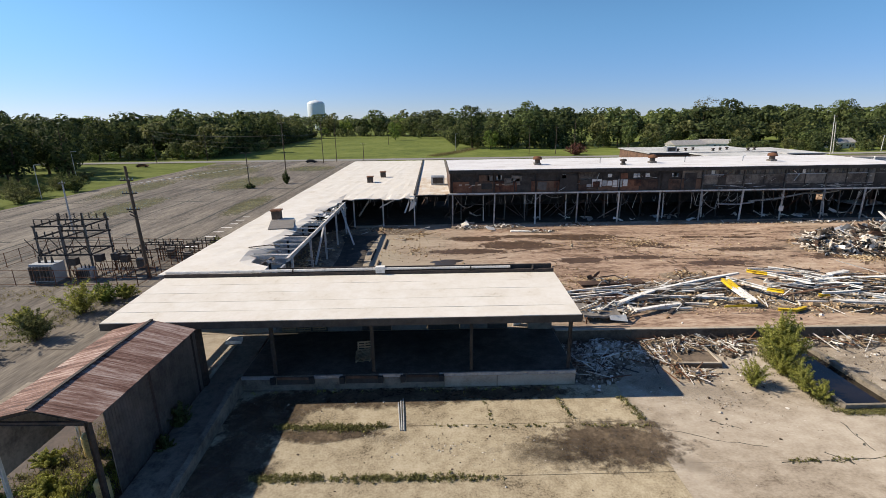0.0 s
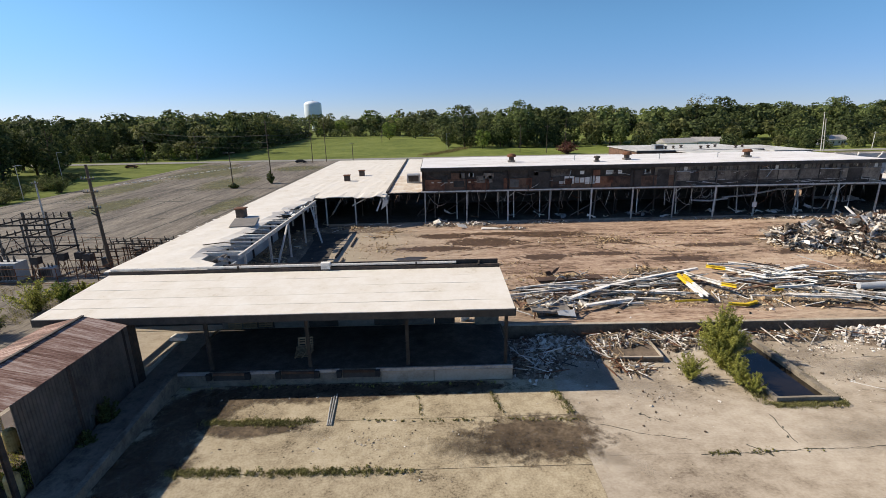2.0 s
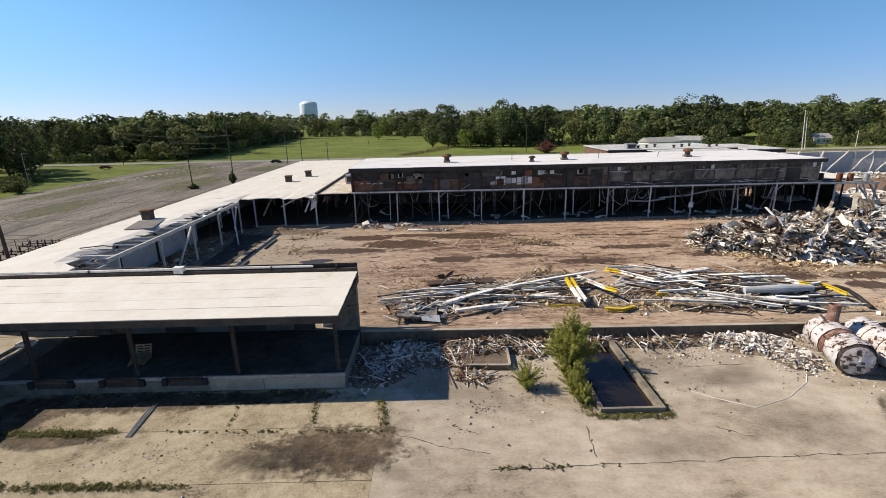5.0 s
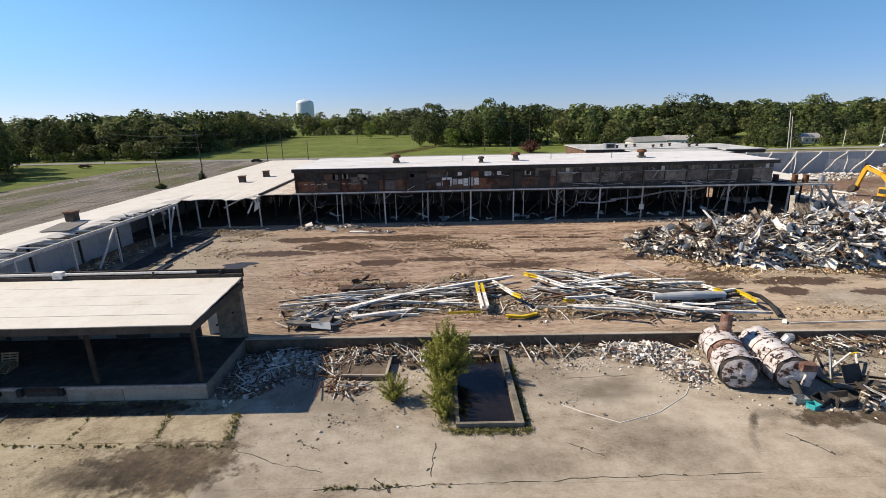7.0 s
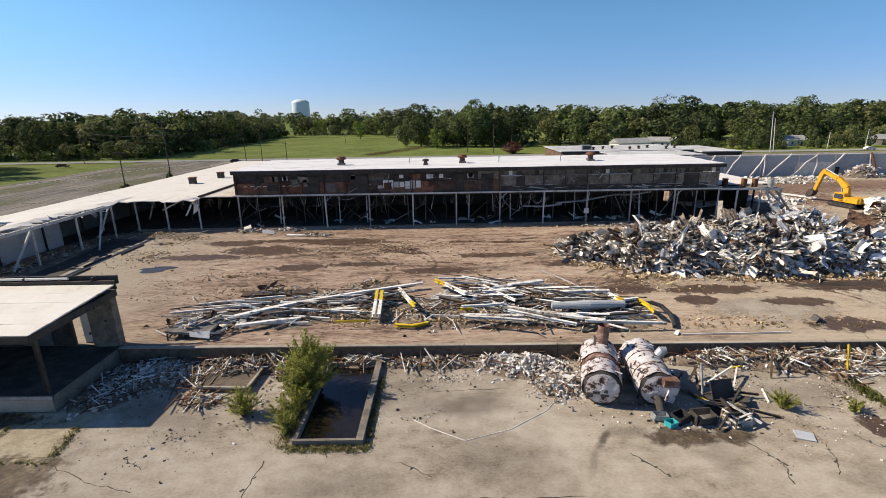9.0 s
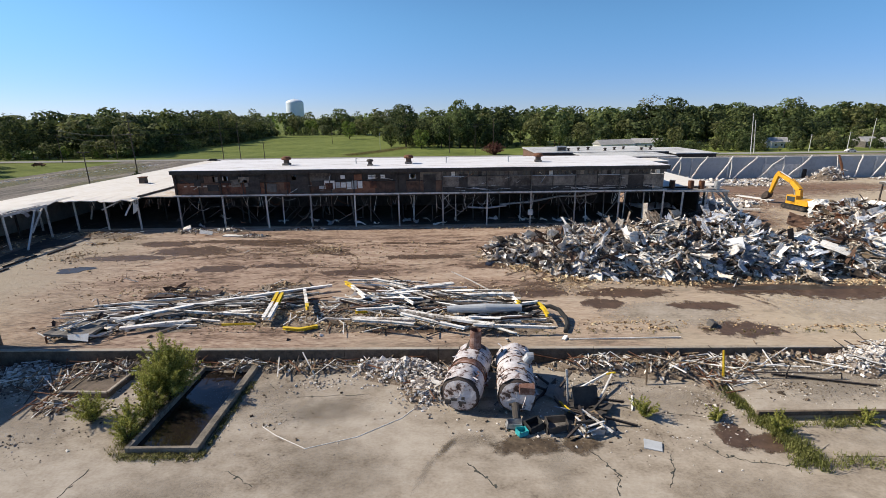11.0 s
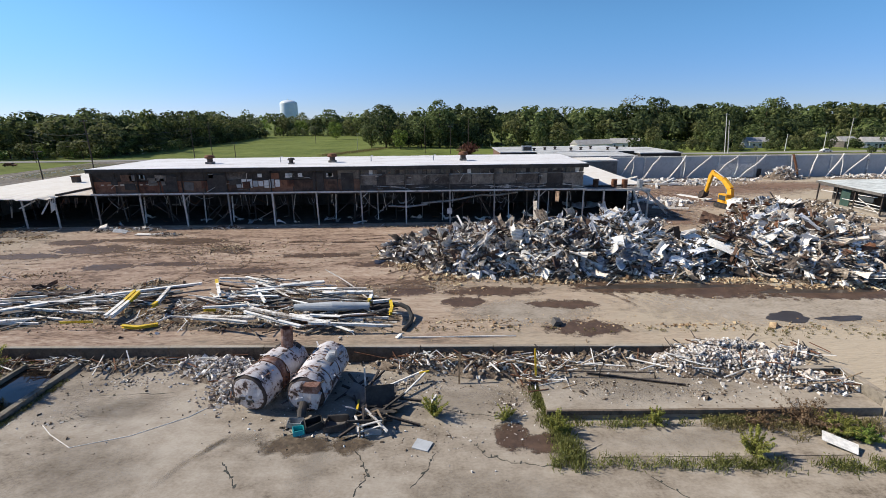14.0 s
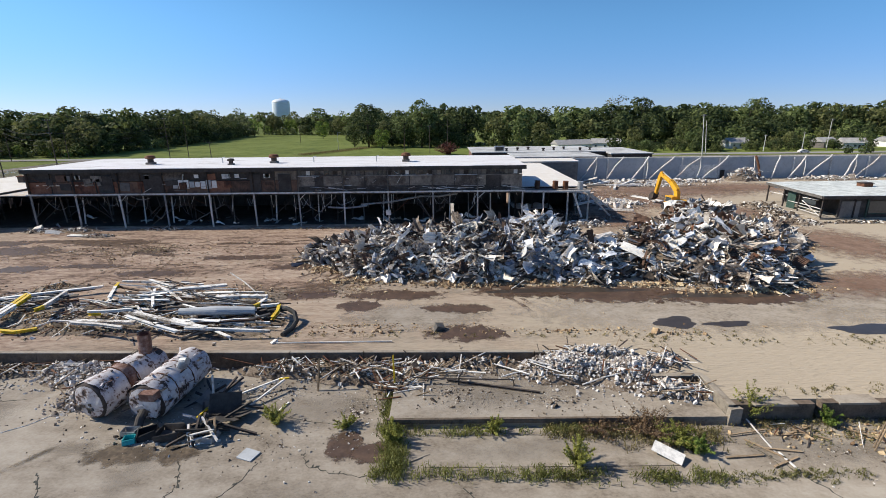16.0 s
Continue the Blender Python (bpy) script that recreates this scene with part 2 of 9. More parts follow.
GREYMETAL = material("galvanised_metal", tone((0.40, 0.41, 0.42), 0.6, 1.2), 0.5, 0.5, 1.5, 9)
WATERTOWER = material("pale_blue_paint", tone((0.70, 0.76, 0.80), 0.92, 1.05), 0.5, 0, 0.1, 1, 0.05)
PUDDLE = material("muddy_water", tone((0.014, 0.011, 0.009), 0.7, 1.4), 0.08, 0, 0.6, 3, 0.02, 0.003, spec=0.5)
SHALLOW = material("shallow_puddle", tone((0.05, 0.041, 0.034), 0.7, 1.4), 0.32, 0, 0.6, 3, 0.05, 0.003, spec=0.4)
WETDIRT = material("damp_dirt", tone((0.085, 0.06, 0.042), 0.6, 1.5), 0.55, 0, 0.7, 5, 0.3, 0.02)
WETDIRT_PATCH = material("damp_patch", tone((0.095, 0.06, 0.04), 0.6, 1.4), 0.5, 0, 0.7, 5, 0.3, 0.02)
DEBRIS = material("mixed_debris", [(0.10, (0.03, 0.023, 0.018)), (0.32, (0.12, 0.088, 0.066)), (0.5, (0.29, 0.24, 0.19)), (0.68, (0.52, 0.46, 0.39)), (0.92, (0.80, 0.77, 0.72))], 0.75, 0.05, 0.9, 6, 0.3, 0.02, "island", 0.95)
TORN = [(0.08, (0.045, 0.036, 0.03)), (0.22, (0.17, 0.13, 0.10)), (0.38, (0.40, 0.34, 0.275)), (0.56, (0.62, 0.555, 0.47)), (0.82, (0.83, 0.79, 0.73))]
DEBRISOB = material("sheet_debris", TORN, 0.65, 0.1, 0.6, 5, 0.3, 0.02, "object", 0.9)
DEBRISPIECES = material("sheet_debris_pieces", TORN, 0.65, 0.1, 0.6, 5, 0.3, 0.02, "island", 0.9)
PALEMETAL = material("torn_bluish_metal", [(0.12, (0.06, 0.058, 0.06)), (0.28, (0.26, 0.265, 0.285)), (0.46, (0.56, 0.58, 0.62)), (0.8, (0.82, 0.83, 0.85))], 0.55, 0.1, 0.9, 7, 0.3, 0.02, "island", 0.75)
BLOCKS = material("broken_blockwork", [(0.18, (0.055, 0.04, 0.029)), (0.42, (0.185, 0.14, 0.10)), (0.62, (0.37, 0.315, 0.25)), (0.86, (0.74, 0.70, 0.64))], 0.9, 0, 1.2, 9, 0.3, 0.02, "island", 0.8)
WHITEBLOCKS = material("whitish_broken_blocks", [(0.12, (0.12, 0.09, 0.072)), (0.3, (0.36, 0.31, 0.265)), (0.52, (0.58, 0.535, 0.485)), (0.85, (0.80, 0.77, 0.73))], 0.9, 0, 1.2, 9, 0.3, 0.02, "island", 0.7)
PALEBLOCKS = material("pale_broken_blocks", [(0.14, (0.08, 0.058, 0.044)), (0.36, (0.27, 0.218, 0.172)), (0.58, (0.48, 0.425, 0.365)), (0.88, (0.74, 0.705, 0.66))], 0.9, 0, 1.2, 9, 0.3, 0.02, "island", 0.7)
CHIPS = material("wood_chips", [(0.2, (0.12, 0.072, 0.04)), (0.42, (0.33, 0.225, 0.13)), (0.65, (0.55, 0.42, 0.25)), (0.85, (0.68, 0.58, 0.40))], 0.95, 0, 1, 8, 0.2, 0.01, "island", 0.5)
BLUEJUNK = material("blue_grey_sheet", tone((0.25, 0.27, 0.32), 0.6, 1.5), 0.6, 0.1, 0.8, 7, 0.2, 0.01, "object", 0.2)
TEAL = material("teal_plastic", tone((0.04, 0.38, 0.40)), 0.5, 0, 1, 6)


def leaf_material(name, dark, mid, light, through_leaf=0.37):
    m = material(name, [(0.2, dark), (0.5, mid), (0.8, light)], 0.75, 0, 0.12, 3, 0, 0.01, "island", 0.55, spec=0.15)
    n, link = m.node_tree.nodes, m.node_tree.links.new
    tr, ad = n.new("ShaderNodeBsdfTranslucent"), n.new("ShaderNodeMixShader")
    ramp = [k for k in n if k.type == "VALTORGB"][0]
    link(ramp.outputs[0], tr.inputs[0])
    ad.inputs[0].default_value = through_leaf
    link(n["Principled BSDF"].outputs[0], ad.inputs[1])
    link(tr.outputs[0], ad.inputs[2])
    link(ad.outputs[0], n["Material Output"].inputs[0])
    return m


LEAF = leaf_material("leaves_mid_green", (0.05, 0.072, 0.026), (0.122, 0.162, 0.054), (0.24, 0.28, 0.105))
LEAFDARK = leaf_material("leaves_dark_green", (0.04, 0.055, 0.022), (0.10, 0.125, 0.042), (0.19, 0.215, 0.075))
LEAFDEEP = leaf_material("leaves_deep_green", (0.026, 0.04, 0.017), (0.066, 0.088, 0.032), (0.125, 0.15, 0.057), 0.3)
LEAFGREYGREEN = leaf_material("leaves_grey_green", (0.07, 0.085, 0.045), (0.15, 0.17, 0.08), (0.26, 0.28, 0.14))
LEAFOLIVE = leaf_material("leaves_olive", (0.058, 0.068, 0.026), (0.135, 0.145, 0.053), (0.245, 0.25, 0.105))
LEAFPALE = leaf_material("leaves_pale_green", (0.07, 0.105, 0.025), (0.155, 0.215, 0.045), (0.25, 0.32, 0.075))
LEAFRED = leaf_material("leaves_reddish_brown", (0.07, 0.03, 0.025), (0.16, 0.07, 0.055), (0.26, 0.13, 0.09))
LEAFDEAD = leaf_material("dead_brown_leaves", (0.10, 0.06, 0.035), (0.22, 0.145, 0.085), (0.36, 0.26, 0.16))
LEAFGREY = leaf_material("leaves_greyish_dead", (0.08, 0.085, 0.04), (0.16, 0.165, 0.085), (0.25, 0.24, 0.14))
WEED = leaf_material("weed_leaves", (0.16, 0.17, 0.04), (0.33, 0.34, 0.08), (0.50, 0.49, 0.16), 0.5)
STRIPWEED = leaf_material("olive_weeds", (0.085, 0.092, 0.03), (0.19, 0.20, 0.06), (0.33, 0.33, 0.12), 0.45)
LOWWEED = leaf_material("trampled_weeds", (0.07, 0.07, 0.028), (0.17, 0.165, 0.06), (0.30, 0.28, 0.12))
DRYWEED = leaf_material("dry_grass", (0.10, 0.085, 0.035), (0.21, 0.18, 0.08), (0.35, 0.30, 0.14))


def soft_edged(m, edge=0.30, ragged=0.8, strength=1.0, crisp=0.045):
    """Lets a flat patch fade out unevenly towards its rim."""
    n, link = m.node_tree.nodes, m.node_tree.links.new
    tc, sub, ln = n.new("ShaderNodeTexCoord"), n.new("ShaderNodeVectorMath"), n.new("ShaderNodeVectorMath")
    sub.operation, ln.operation = "SUBTRACT", "LENGTH"
    sub.inputs[1].default_value = (0.5, 0.5, 0.5)
    flat = n.new("ShaderNodeVectorMath")
    flat.operation = "MULTIPLY"
    flat.inputs[1].default_value = (1, 1, 0)
    link(tc.outputs["Generated"], sub.inputs[0])
    link(sub.outputs[0], flat.inputs[0])
    link(flat.outputs[0], ln.inputs[0])
    tx = n.new("ShaderNodeTexNoise")
    tx.inputs["Scale"].default_value, tx.inputs["Detail"].default_value, tx.inputs["Roughness"].default_value = 0.9, 8, 0.7
    link(tc.outputs["Object"], tx.inputs["Vector"])
    mad = n.new("ShaderNodeMath")
    mad.operation = "MULTIPLY_ADD"
    link(tx.outputs["Fac"], mad.inputs[0])
    mad.inputs[1].default_value = ragged
    link(ln.outputs["Value"], mad.inputs[2])
    ramp = n.new("ShaderNodeMapRange")
    ramp.inputs["From Min"].default_value, ramp.inputs["From Max"].default_value = edge + ragged * 0.5 - crisp, edge + ragged * 0.5 + crisp
    ramp.inputs["To Min"].default_value, ramp.inputs["To Max"].default_value = 0.92 * strength, 0.0
    link(mad.outputs[0], ramp.inputs["Value"])
    link(ramp.outputs[0], n["Principled BSDF"].inputs["Alpha"])
    return m


soft_edged(WETDIRT_PATCH)


# ---- building helpers ----
class Geo:
    """Gathers boxes, tubes and sheets into one mesh."""

    def __init__(self):
        self.v, self.f = [], []

    def add(self, v, f):
        k = len(self.v)
        self.v += [tuple(p) for p in v]
        self.f += [tuple(i + k for i in q) for q in f]
        return self

    def box(self, c, d, rot=None, jit=0.0, rng=random):
        x, y, z = d[0] / 2, d[1] / 2, d[2] / 2
        v = [Vector((a * x, b * y, e * z)) for e in (-1, 1) for b in (-1, 1) for a in (-1, 1)]
        if jit:
            v = [Vector((p.x * (1 + rng.uniform(-jit, jit)), p.y * (1 + rng.uniform(-jit, jit)), p.z * (1 + rng.uniform(-jit, jit)))) for p in v]
        if rot is not None:
            v = [rot @ p for p in v]
        return self.add([p + Vector(c) for p in v], [(0, 2, 3, 1), (4, 5, 7, 6), (0, 1, 5, 4), (2, 6, 7, 3), (0, 4, 6, 2), (1, 3, 7, 5)])

    def span(self, x0, y0, z0, x1, y1, z1):
        return self.box(((x0 + x1) / 2, (y0 + y1) / 2, (z0 + z1) / 2), (x1 - x0, y1 - y0, z1 - z0))

    def beam(self, a, b, w, h, flange=True, roll=0.0):
        """A straight rolled section from a to b: an I shape in one piece, or a plain bar."""
        return self.rail([a, b], w, h, flange, roll)

    def rail(self, pts, w, h, flange=True, roll=0.0):
        pts = [Vector(p) for p in pts]
        t, s = max(0.02, h * 0.09), max(0.012, w * 0.07)
        if flange:
            pr = [(-w / 2, -h / 2), (w / 2, -h / 2), (w / 2, -h / 2 + t), (s, -h / 2 + t), (s, h / 2 - t), (w / 2, h / 2 - t), (w / 2, h / 2), (-w / 2, h / 2), (-w / 2, h / 2 - t), (-s, h / 2 - t), (-s, -h / 2 + t), (-w / 2, -h / 2 + t)]
        else:
            pr = [(-w / 2, -h / 2), (w / 2, -h / 2), (w / 2, h / 2), (-w / 2, h / 2)]
        n, v, f = len(pr), [], []
        for i, p in enumerate(pts):
            d = pts[min(i + 1, len(pts) - 1)] - pts[max(i - 1, 0)]
            rot = d.to_track_quat("X", "Z").to_matrix() @ Euler((roll, 0, 0)).to_matrix()
            v += [p + rot @ Vector((0, y, z)) for y, z in pr]
        for i in range(len(pts) - 1):
            f += [(i * n + k, (i + 1) * n + k, (i + 1) * n + (k + 1) % n, i * n + (k + 1) % n) for k in range(n)]
        e = (len(pts) - 1) * n
        for o, turn in ((0, 1), (e, -1)):
            caps = [(0, 1, 2, 3, 10, 11), (3, 4, 9, 10), (4, 5, 6, 7, 8, 9)] if flange else [(0, 1, 2, 3)]
            f += [tuple(o + k for k in c[::turn]) for c in caps]
        return self.add(v, f)

    def tube(self, pts, r, n=8, caps=True):
        pts = [Vector(p) for p in pts]
        rs = r if isinstance(r, (list, tuple)) else [r] * len(pts)
        v, f = [], []
        ref = None
        for i, p in enumerate(pts):
            d = (pts[min(i + 1, len(pts) - 1)] - pts[max(i - 1, 0)]).normalized()
            if ref is None:
                ref = d.orthogonal().normalized()
            ref = (ref - d * ref.dot(d)).normalized()
            s = d.cross(ref)
            v += [p + (ref * math.cos(2 * math.pi * k / n) + s * math.sin(2 * math.pi * k / n)) * rs[i] for k in range(n)]
        for i in range(len(pts) - 1):
            for k in range(n):
                f.append((i * n + k, i * n + (k + 1) % n, (i + 1) * n + (k + 1) % n, (i + 1) * n + k))
        if caps:
            f += [tuple(range(n))[::-1], tuple(range((len(pts) - 1) * n, len(pts) * n))]
        return self.add(v, f)

    def sheet(self, rows, thick=0.03):
        """A bent sheet through rows of points, with thickness downwards."""
        m, n = len(rows), len(rows[0])
        top = [Vector(p) for r in rows for p in r]
        v = top + [p - Vector((0, 0, thick)) for p in top]
        f, k = [], m * n
        for i in range(m - 1):
            for j in range(n - 1):
                q = (i * n + j, i * n + j + 1, (i + 1) * n + j + 1, (i + 1) * n + j)
                f += [q, tuple(a + k for a in q[::-1])]
        edge = [j for j in range(n)] + [i * n + n - 1 for i in range(1, m)] + [(m - 1) * n + j for j in range(n - 2, -1, -1)] + [i * n for i in range(m - 2, 0, -1)]
        for a, b in zip(edge, edge[1:] + edge[:1]):
            f.append((b, a, a + k, b + k))
        return self.add(v, f)

    def prism(self, poly, z0, z1):
        n = len(poly)
        v = [(x, y, z0) for x, y in poly] + [(x, y, z1) for x, y in poly]
        f = [tuple(range(n))[::-1], tuple(range(n, 2 * n))] + [(i, (i + 1) % n, n + (i + 1) % n, n + i) for i in range(n)]
        return self.add(v, f)

    def mesh(self, name, mat=None, smooth=False):
        me = bpy.data.meshes.new(name)
        me.from_pydata(self.v, [], self.f)
        if mat:
            me.materials.append(mat)
        if smooth:
            me.polygons.foreach_set("use_smooth", [True] * len(me.polygons))
        me.update()
        return me


def part(name, geo, mat, parent=None, label="", at=None, smooth=False):
    """One mesh object of a thing or of a part; the geometry is in the parent's space."""
    me = geo if isinstance(geo, bpy.types.Mesh) else geo.mesh(name, mat, smooth)
    ob = new(name, me)
    if parent is not None:
        ob.parent = parent
    if at is not None:
        ob.matrix_basis = at
    if label:
        ob["label"] = label
    return ob


def thing(name, label, category, group="", kind="", at=(0, 0, 0), rz=0.0):
    ob = new(name)
    ob.empty_display_size = 0.5
    ob.matrix_basis = pose(*at, 0, 0, rz)
    return tagged(ob, label, category, group, kind)


def solid(name, geo, mat, label, category, group="", kind="", at=None, smooth=False):
    return tagged(part(name, geo, mat, None, "", at, smooth), label, category, group, kind)


def blob(rng, cx, cy, rx, ry, n=22, rough=0.3):
    """An uneven closed outline."""
    ph = [rng.uniform(0, 6.28) for _ in range(4)]
    out = []
    for i in range(n):
        a = 2 * math.pi * i / n
        k = 1 + rough * (math.sin(2 * a + ph[0]) * 0.5 + math.sin(3 * a + ph[1]) * 0.4 + math.sin(5 * a + ph[2]) * 0.3) + rng.uniform(-0.08, 0.08)
        out.append((cx + rx * k * math.cos(a), cy + ry * k * math.sin(a)))
    return out

# ---- ground and paving ----
S = 1.2            # level of the old factory floor over the yard
FRONT = 38.3       # the floor slab's front edge
BF = 80.0          # front of the two-storey block
R = random.Random(7)


def sheet_of(name, x0, y0, x1, y1, z, mat, label, category, nx=1, ny=1, wave=0.0):
    g = Geo()
    v = [(x0 + (x1 - x0) * i / nx, y0 + (y1 - y0) * j / ny, z + (noise.noise((i * 0.9, j * 0.9, 3.1)) * wave if 0 < i < nx and 0 < j < ny else 0)) for j in range(ny + 1) for i in range(nx + 1)]
    f = [(j * (nx + 1) + i, j * (nx + 1) + i + 1, (j + 1) * (nx + 1) + i + 1, (j + 1) * (nx + 1) + i) for j in range(ny) for i in range(nx)]
    g.add(v, f)
    return solid(name, g, mat, label, category, kind="structure")


sheet_of("ground", -3000, -400, 3000, 4200, -0.30, GRASS, "mown green grass field running to the woods", "grass")
yard = sheet_of("yard", -60, -60, 320, FRONT, -0.06, CONCRETE, "cracked pale concrete delivery yard", "pavement")
sheet_of("parking_lot", -100, 20, -26, 222, -0.05, ASPHALT, "old grey asphalt parking lot with weedy seams", "parking lot")
sheet_of("back_lot", -26, 100, 330, 218, -0.10, ASPHALT, "grey asphalt ground behind the factory", "parking lot")
sheet_of("verge", -60, FRONT, -24.6, 60, -0.02, ASPHALT, "worn asphalt service lane beside the factory", "pavement")
sheet_of("road", -420, 224, 600, 233, -0.12, ROAD, "pale grey two-lane road past the field", "road")

def edge_y(x):
    """The front line of the factory floor, which runs slightly aslant."""
    return 37.72 - 0.0145 * (x - 10.4)


floor_g = Geo()
floor_g.prism([(-24.2, FRONT), (10.35, FRONT), (10.4, edge_y(10.4) + 0.1), (83.6, edge_y(83.6) + 0.1), (83.65, 33.4), (87.3, 33.4), (87.35, 30.4), (210, 30.4), (210, 146), (-24.2, 146)], 0.0, S)
solid("site_floor", floor_g, DIRT, "mud-covered concrete floor slab of the demolished factory", "floor", kind="structure")
# ---- loading dock and canopy ----
dock = thing("loading_dock", "stained concrete loading dock with worn steel edge", "loading dock")
g = Geo().span(-14.6, 30.9, 0, 10.3, FRONT - 0.01, S - 0.02)
part("platform", g, WALLCON, dock)
# the floor colour carries the canopy's shade as well as grime
part("floor", Geo().span(-14.55, 30.99, S - 0.02, 10.25, FRONT - 0.02, S + 0.0), SHADEGRIME, dock, "grimy dock floor with painted shade")
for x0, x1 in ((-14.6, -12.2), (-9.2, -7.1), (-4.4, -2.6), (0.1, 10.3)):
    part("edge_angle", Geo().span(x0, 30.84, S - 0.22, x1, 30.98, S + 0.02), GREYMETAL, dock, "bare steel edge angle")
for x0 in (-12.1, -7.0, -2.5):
    part("dock_plate", Geo().box((x0 + 1.4, 31.9, S - 0.0), (2.5, 1.9, 0.06)), SHADEGRIME, dock, "sunken steel dock leveller plate")
    # flat dark panel stands for the shade inside the pit
    part("leveller_pit", Geo().span(x0 + 0.12, 30.88, 0.5, x0 + 2.6, 30.897, S - 0.03), INTERIOR, dock, "dark panel painted as the shade of a leveller pit")
    part("lip_plate", Geo().box((x0 + 1.35, 30.82, S - 0.16), (2.3, 0.05, 0.24), Euler((0.25, 0.02, 0)).to_matrix()), BROWNWALL, dock, "rusty hinged lip plate")
    for dx in (-0.1, 2.75):
        part("bumper", Geo().box((x0 + dx, 30.76, S - 0.3), (0.36, 0.3, 0.5), None, 0.06, R), RUBBER, dock, "black rubber bumper")
for x0, x1 in ((-14.6, -12.4), (-9.1, -7.3), (-4.0, -2.8), (0.5, 4.4), (4.46, 10.3)):
    part("face_panel", Geo().span(x0, 30.85, 0.05, x1 - 0.02, 30.897, S - 0.24), WALLCON if x1 < 0 else CONCRETE, dock, "stained concrete facing")

canopy = thing("loading_canopy", "wide flat canopy with pale membrane roof over the dock", "canopy")
CX0, CX1, CY0, CY1, CZ0, CZ1 = -23.6, 10.3, 30.4, 38.7, 5.95, 6.35
for i in range(5):
    a, b = i / 5, (i + 1) / 5
    ya, yb, za, zb = CY0 + (CY1 - CY0) * a, CY0 + (CY1 - CY0) * b - 0.03, CZ0 + (CZ1 - CZ0) * a, CZ0 + (CZ1 - CZ0) * b
    part("roof_strip", Geo().sheet([[(CX0 + (CX1 - CX0) * k / 10, y, z + R.uniform(-0.015, 0.015)) for k in range(11)] for y, z in ((ya, za), (yb, zb))], 0.1), ROOF, canopy)
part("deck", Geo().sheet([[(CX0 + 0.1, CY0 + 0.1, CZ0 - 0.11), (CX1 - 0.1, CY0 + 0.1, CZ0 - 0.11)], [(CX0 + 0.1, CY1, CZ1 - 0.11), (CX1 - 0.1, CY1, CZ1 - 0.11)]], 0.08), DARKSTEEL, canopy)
part("fascia", Geo().span(CX0, CY0 - 0.08, CZ0 - 0.55, CX1, CY0 + 0.02, CZ0 - 0.03), FASCIA, canopy, "dark front fascia")
part("fascia", Geo().span(CX1 - 0.02, CY0, CZ0 - 0.55, CX1 + 0.06, CY1, CZ0 - 0.02), FASCIA, canopy)
part("fascia", Geo().span(CX0 - 0.06, CY0, CZ0 - 0.55, CX0 + 0.02, CY1, CZ0 - 0.02), FASCIA, canopy)
for x in (-19.4, -12.1, -4.8, 2.5, 9.8):
    part("post", Geo().beam((x, 31.25, S if x > -14 else 0.2), (x, 31.25, CZ0 - 0.3), 0.22, 0.24), FASCIA, canopy)
    part("cross_beam", Geo().beam((x, CY0 + 0.1, CZ0 - 0.38), (x, CY1, CZ1 - 0.4), 0.2, 0.4), DARKSTEEL, canopy)

# ---- the single-storey wing ----
WZ = 6.5
wing = thing("factory_wing", "single-storey factory wing with torn white membrane roof", "building")
part("outer_wall", Geo().span(-24.2, 39.2, 0, -23.95, 146, WZ - 0.1), GREYWALL, wing)
part("end_wall", Geo().span(-24.2, 146, 0, 2, 146.3, WZ - 0.1), GREYWALL, wing)
# near roof, torn on its inner side
ys = [39.2 + 1.85 * i for i in range(22)]
edge_in = []
for i, y in enumerate(ys):
    base = -15.4 if y < 42 else (-17.6 + 2.2 * max(0, (y - 52) / 26) if y < 77 else -15.4)
    edge_in.append(base + (R.uniform(-0.7, 0.7) if 42 < y < 77 else 0))
rows = [[(-24.4 + (e + 24.4) * k / 6, y, WZ + R.uniform(-0.03, 0.03) - (R.uniform(0.1, 0.5) if k == 6 and 42 < y < 77 else 0)) for k in range(7)] for y, e in zip(ys, edge_in)]
part("roof", Geo().sheet(rows, 0.12), ROOF, wing, "white membrane roof torn along the courtyard")
rows = [[(-24.4 + 20.8 * k / 26, y, WZ + R.uniform(-0.03, 0.03) - (R.uniform(0, 0.35) if j == 0 and k > 10 else 0)) for k in range(27)] for j, y in enumerate([78.0 + (146 - 78) * i / 14 for i in range(15)])]
rows[0] = [(x, y + (0.45 * math.sin(x * 1.1) + R.uniform(-0.15, 0.25)) * (x > -16), z) for x, y, z in rows[0]]
part("roof", Geo().sheet(rows, 0.12), ROOF, wing)
part("roof", Geo().sheet([[(-3.5 + 6.4 * k / 5, y + (R.uniform(-0.4, 0.8) if j == 0 else 0), WZ + R.uniform(-0.05, 0.05)) for k in range(6)] for j, y in enumerate((80.5, 86, 94, 104))], 0.12), DECK, wing, "bare buff roof deck stripped of its membrane")
part("roof", Geo().sheet([[(-3.5 + 6.4 * k / 5, y, WZ + R.uniform(-0.03, 0.03)) for k in range(6)] for y in (104.05, 125, 146)], 0.12), ROOF, wing)
part("roof_seam", Geo().sheet([[(-3.7, y, WZ + 0.28), (-3.35, y, WZ + 0.28)] for y in (80, 100, 120, 146)], 0.28), FASCIA, wing)
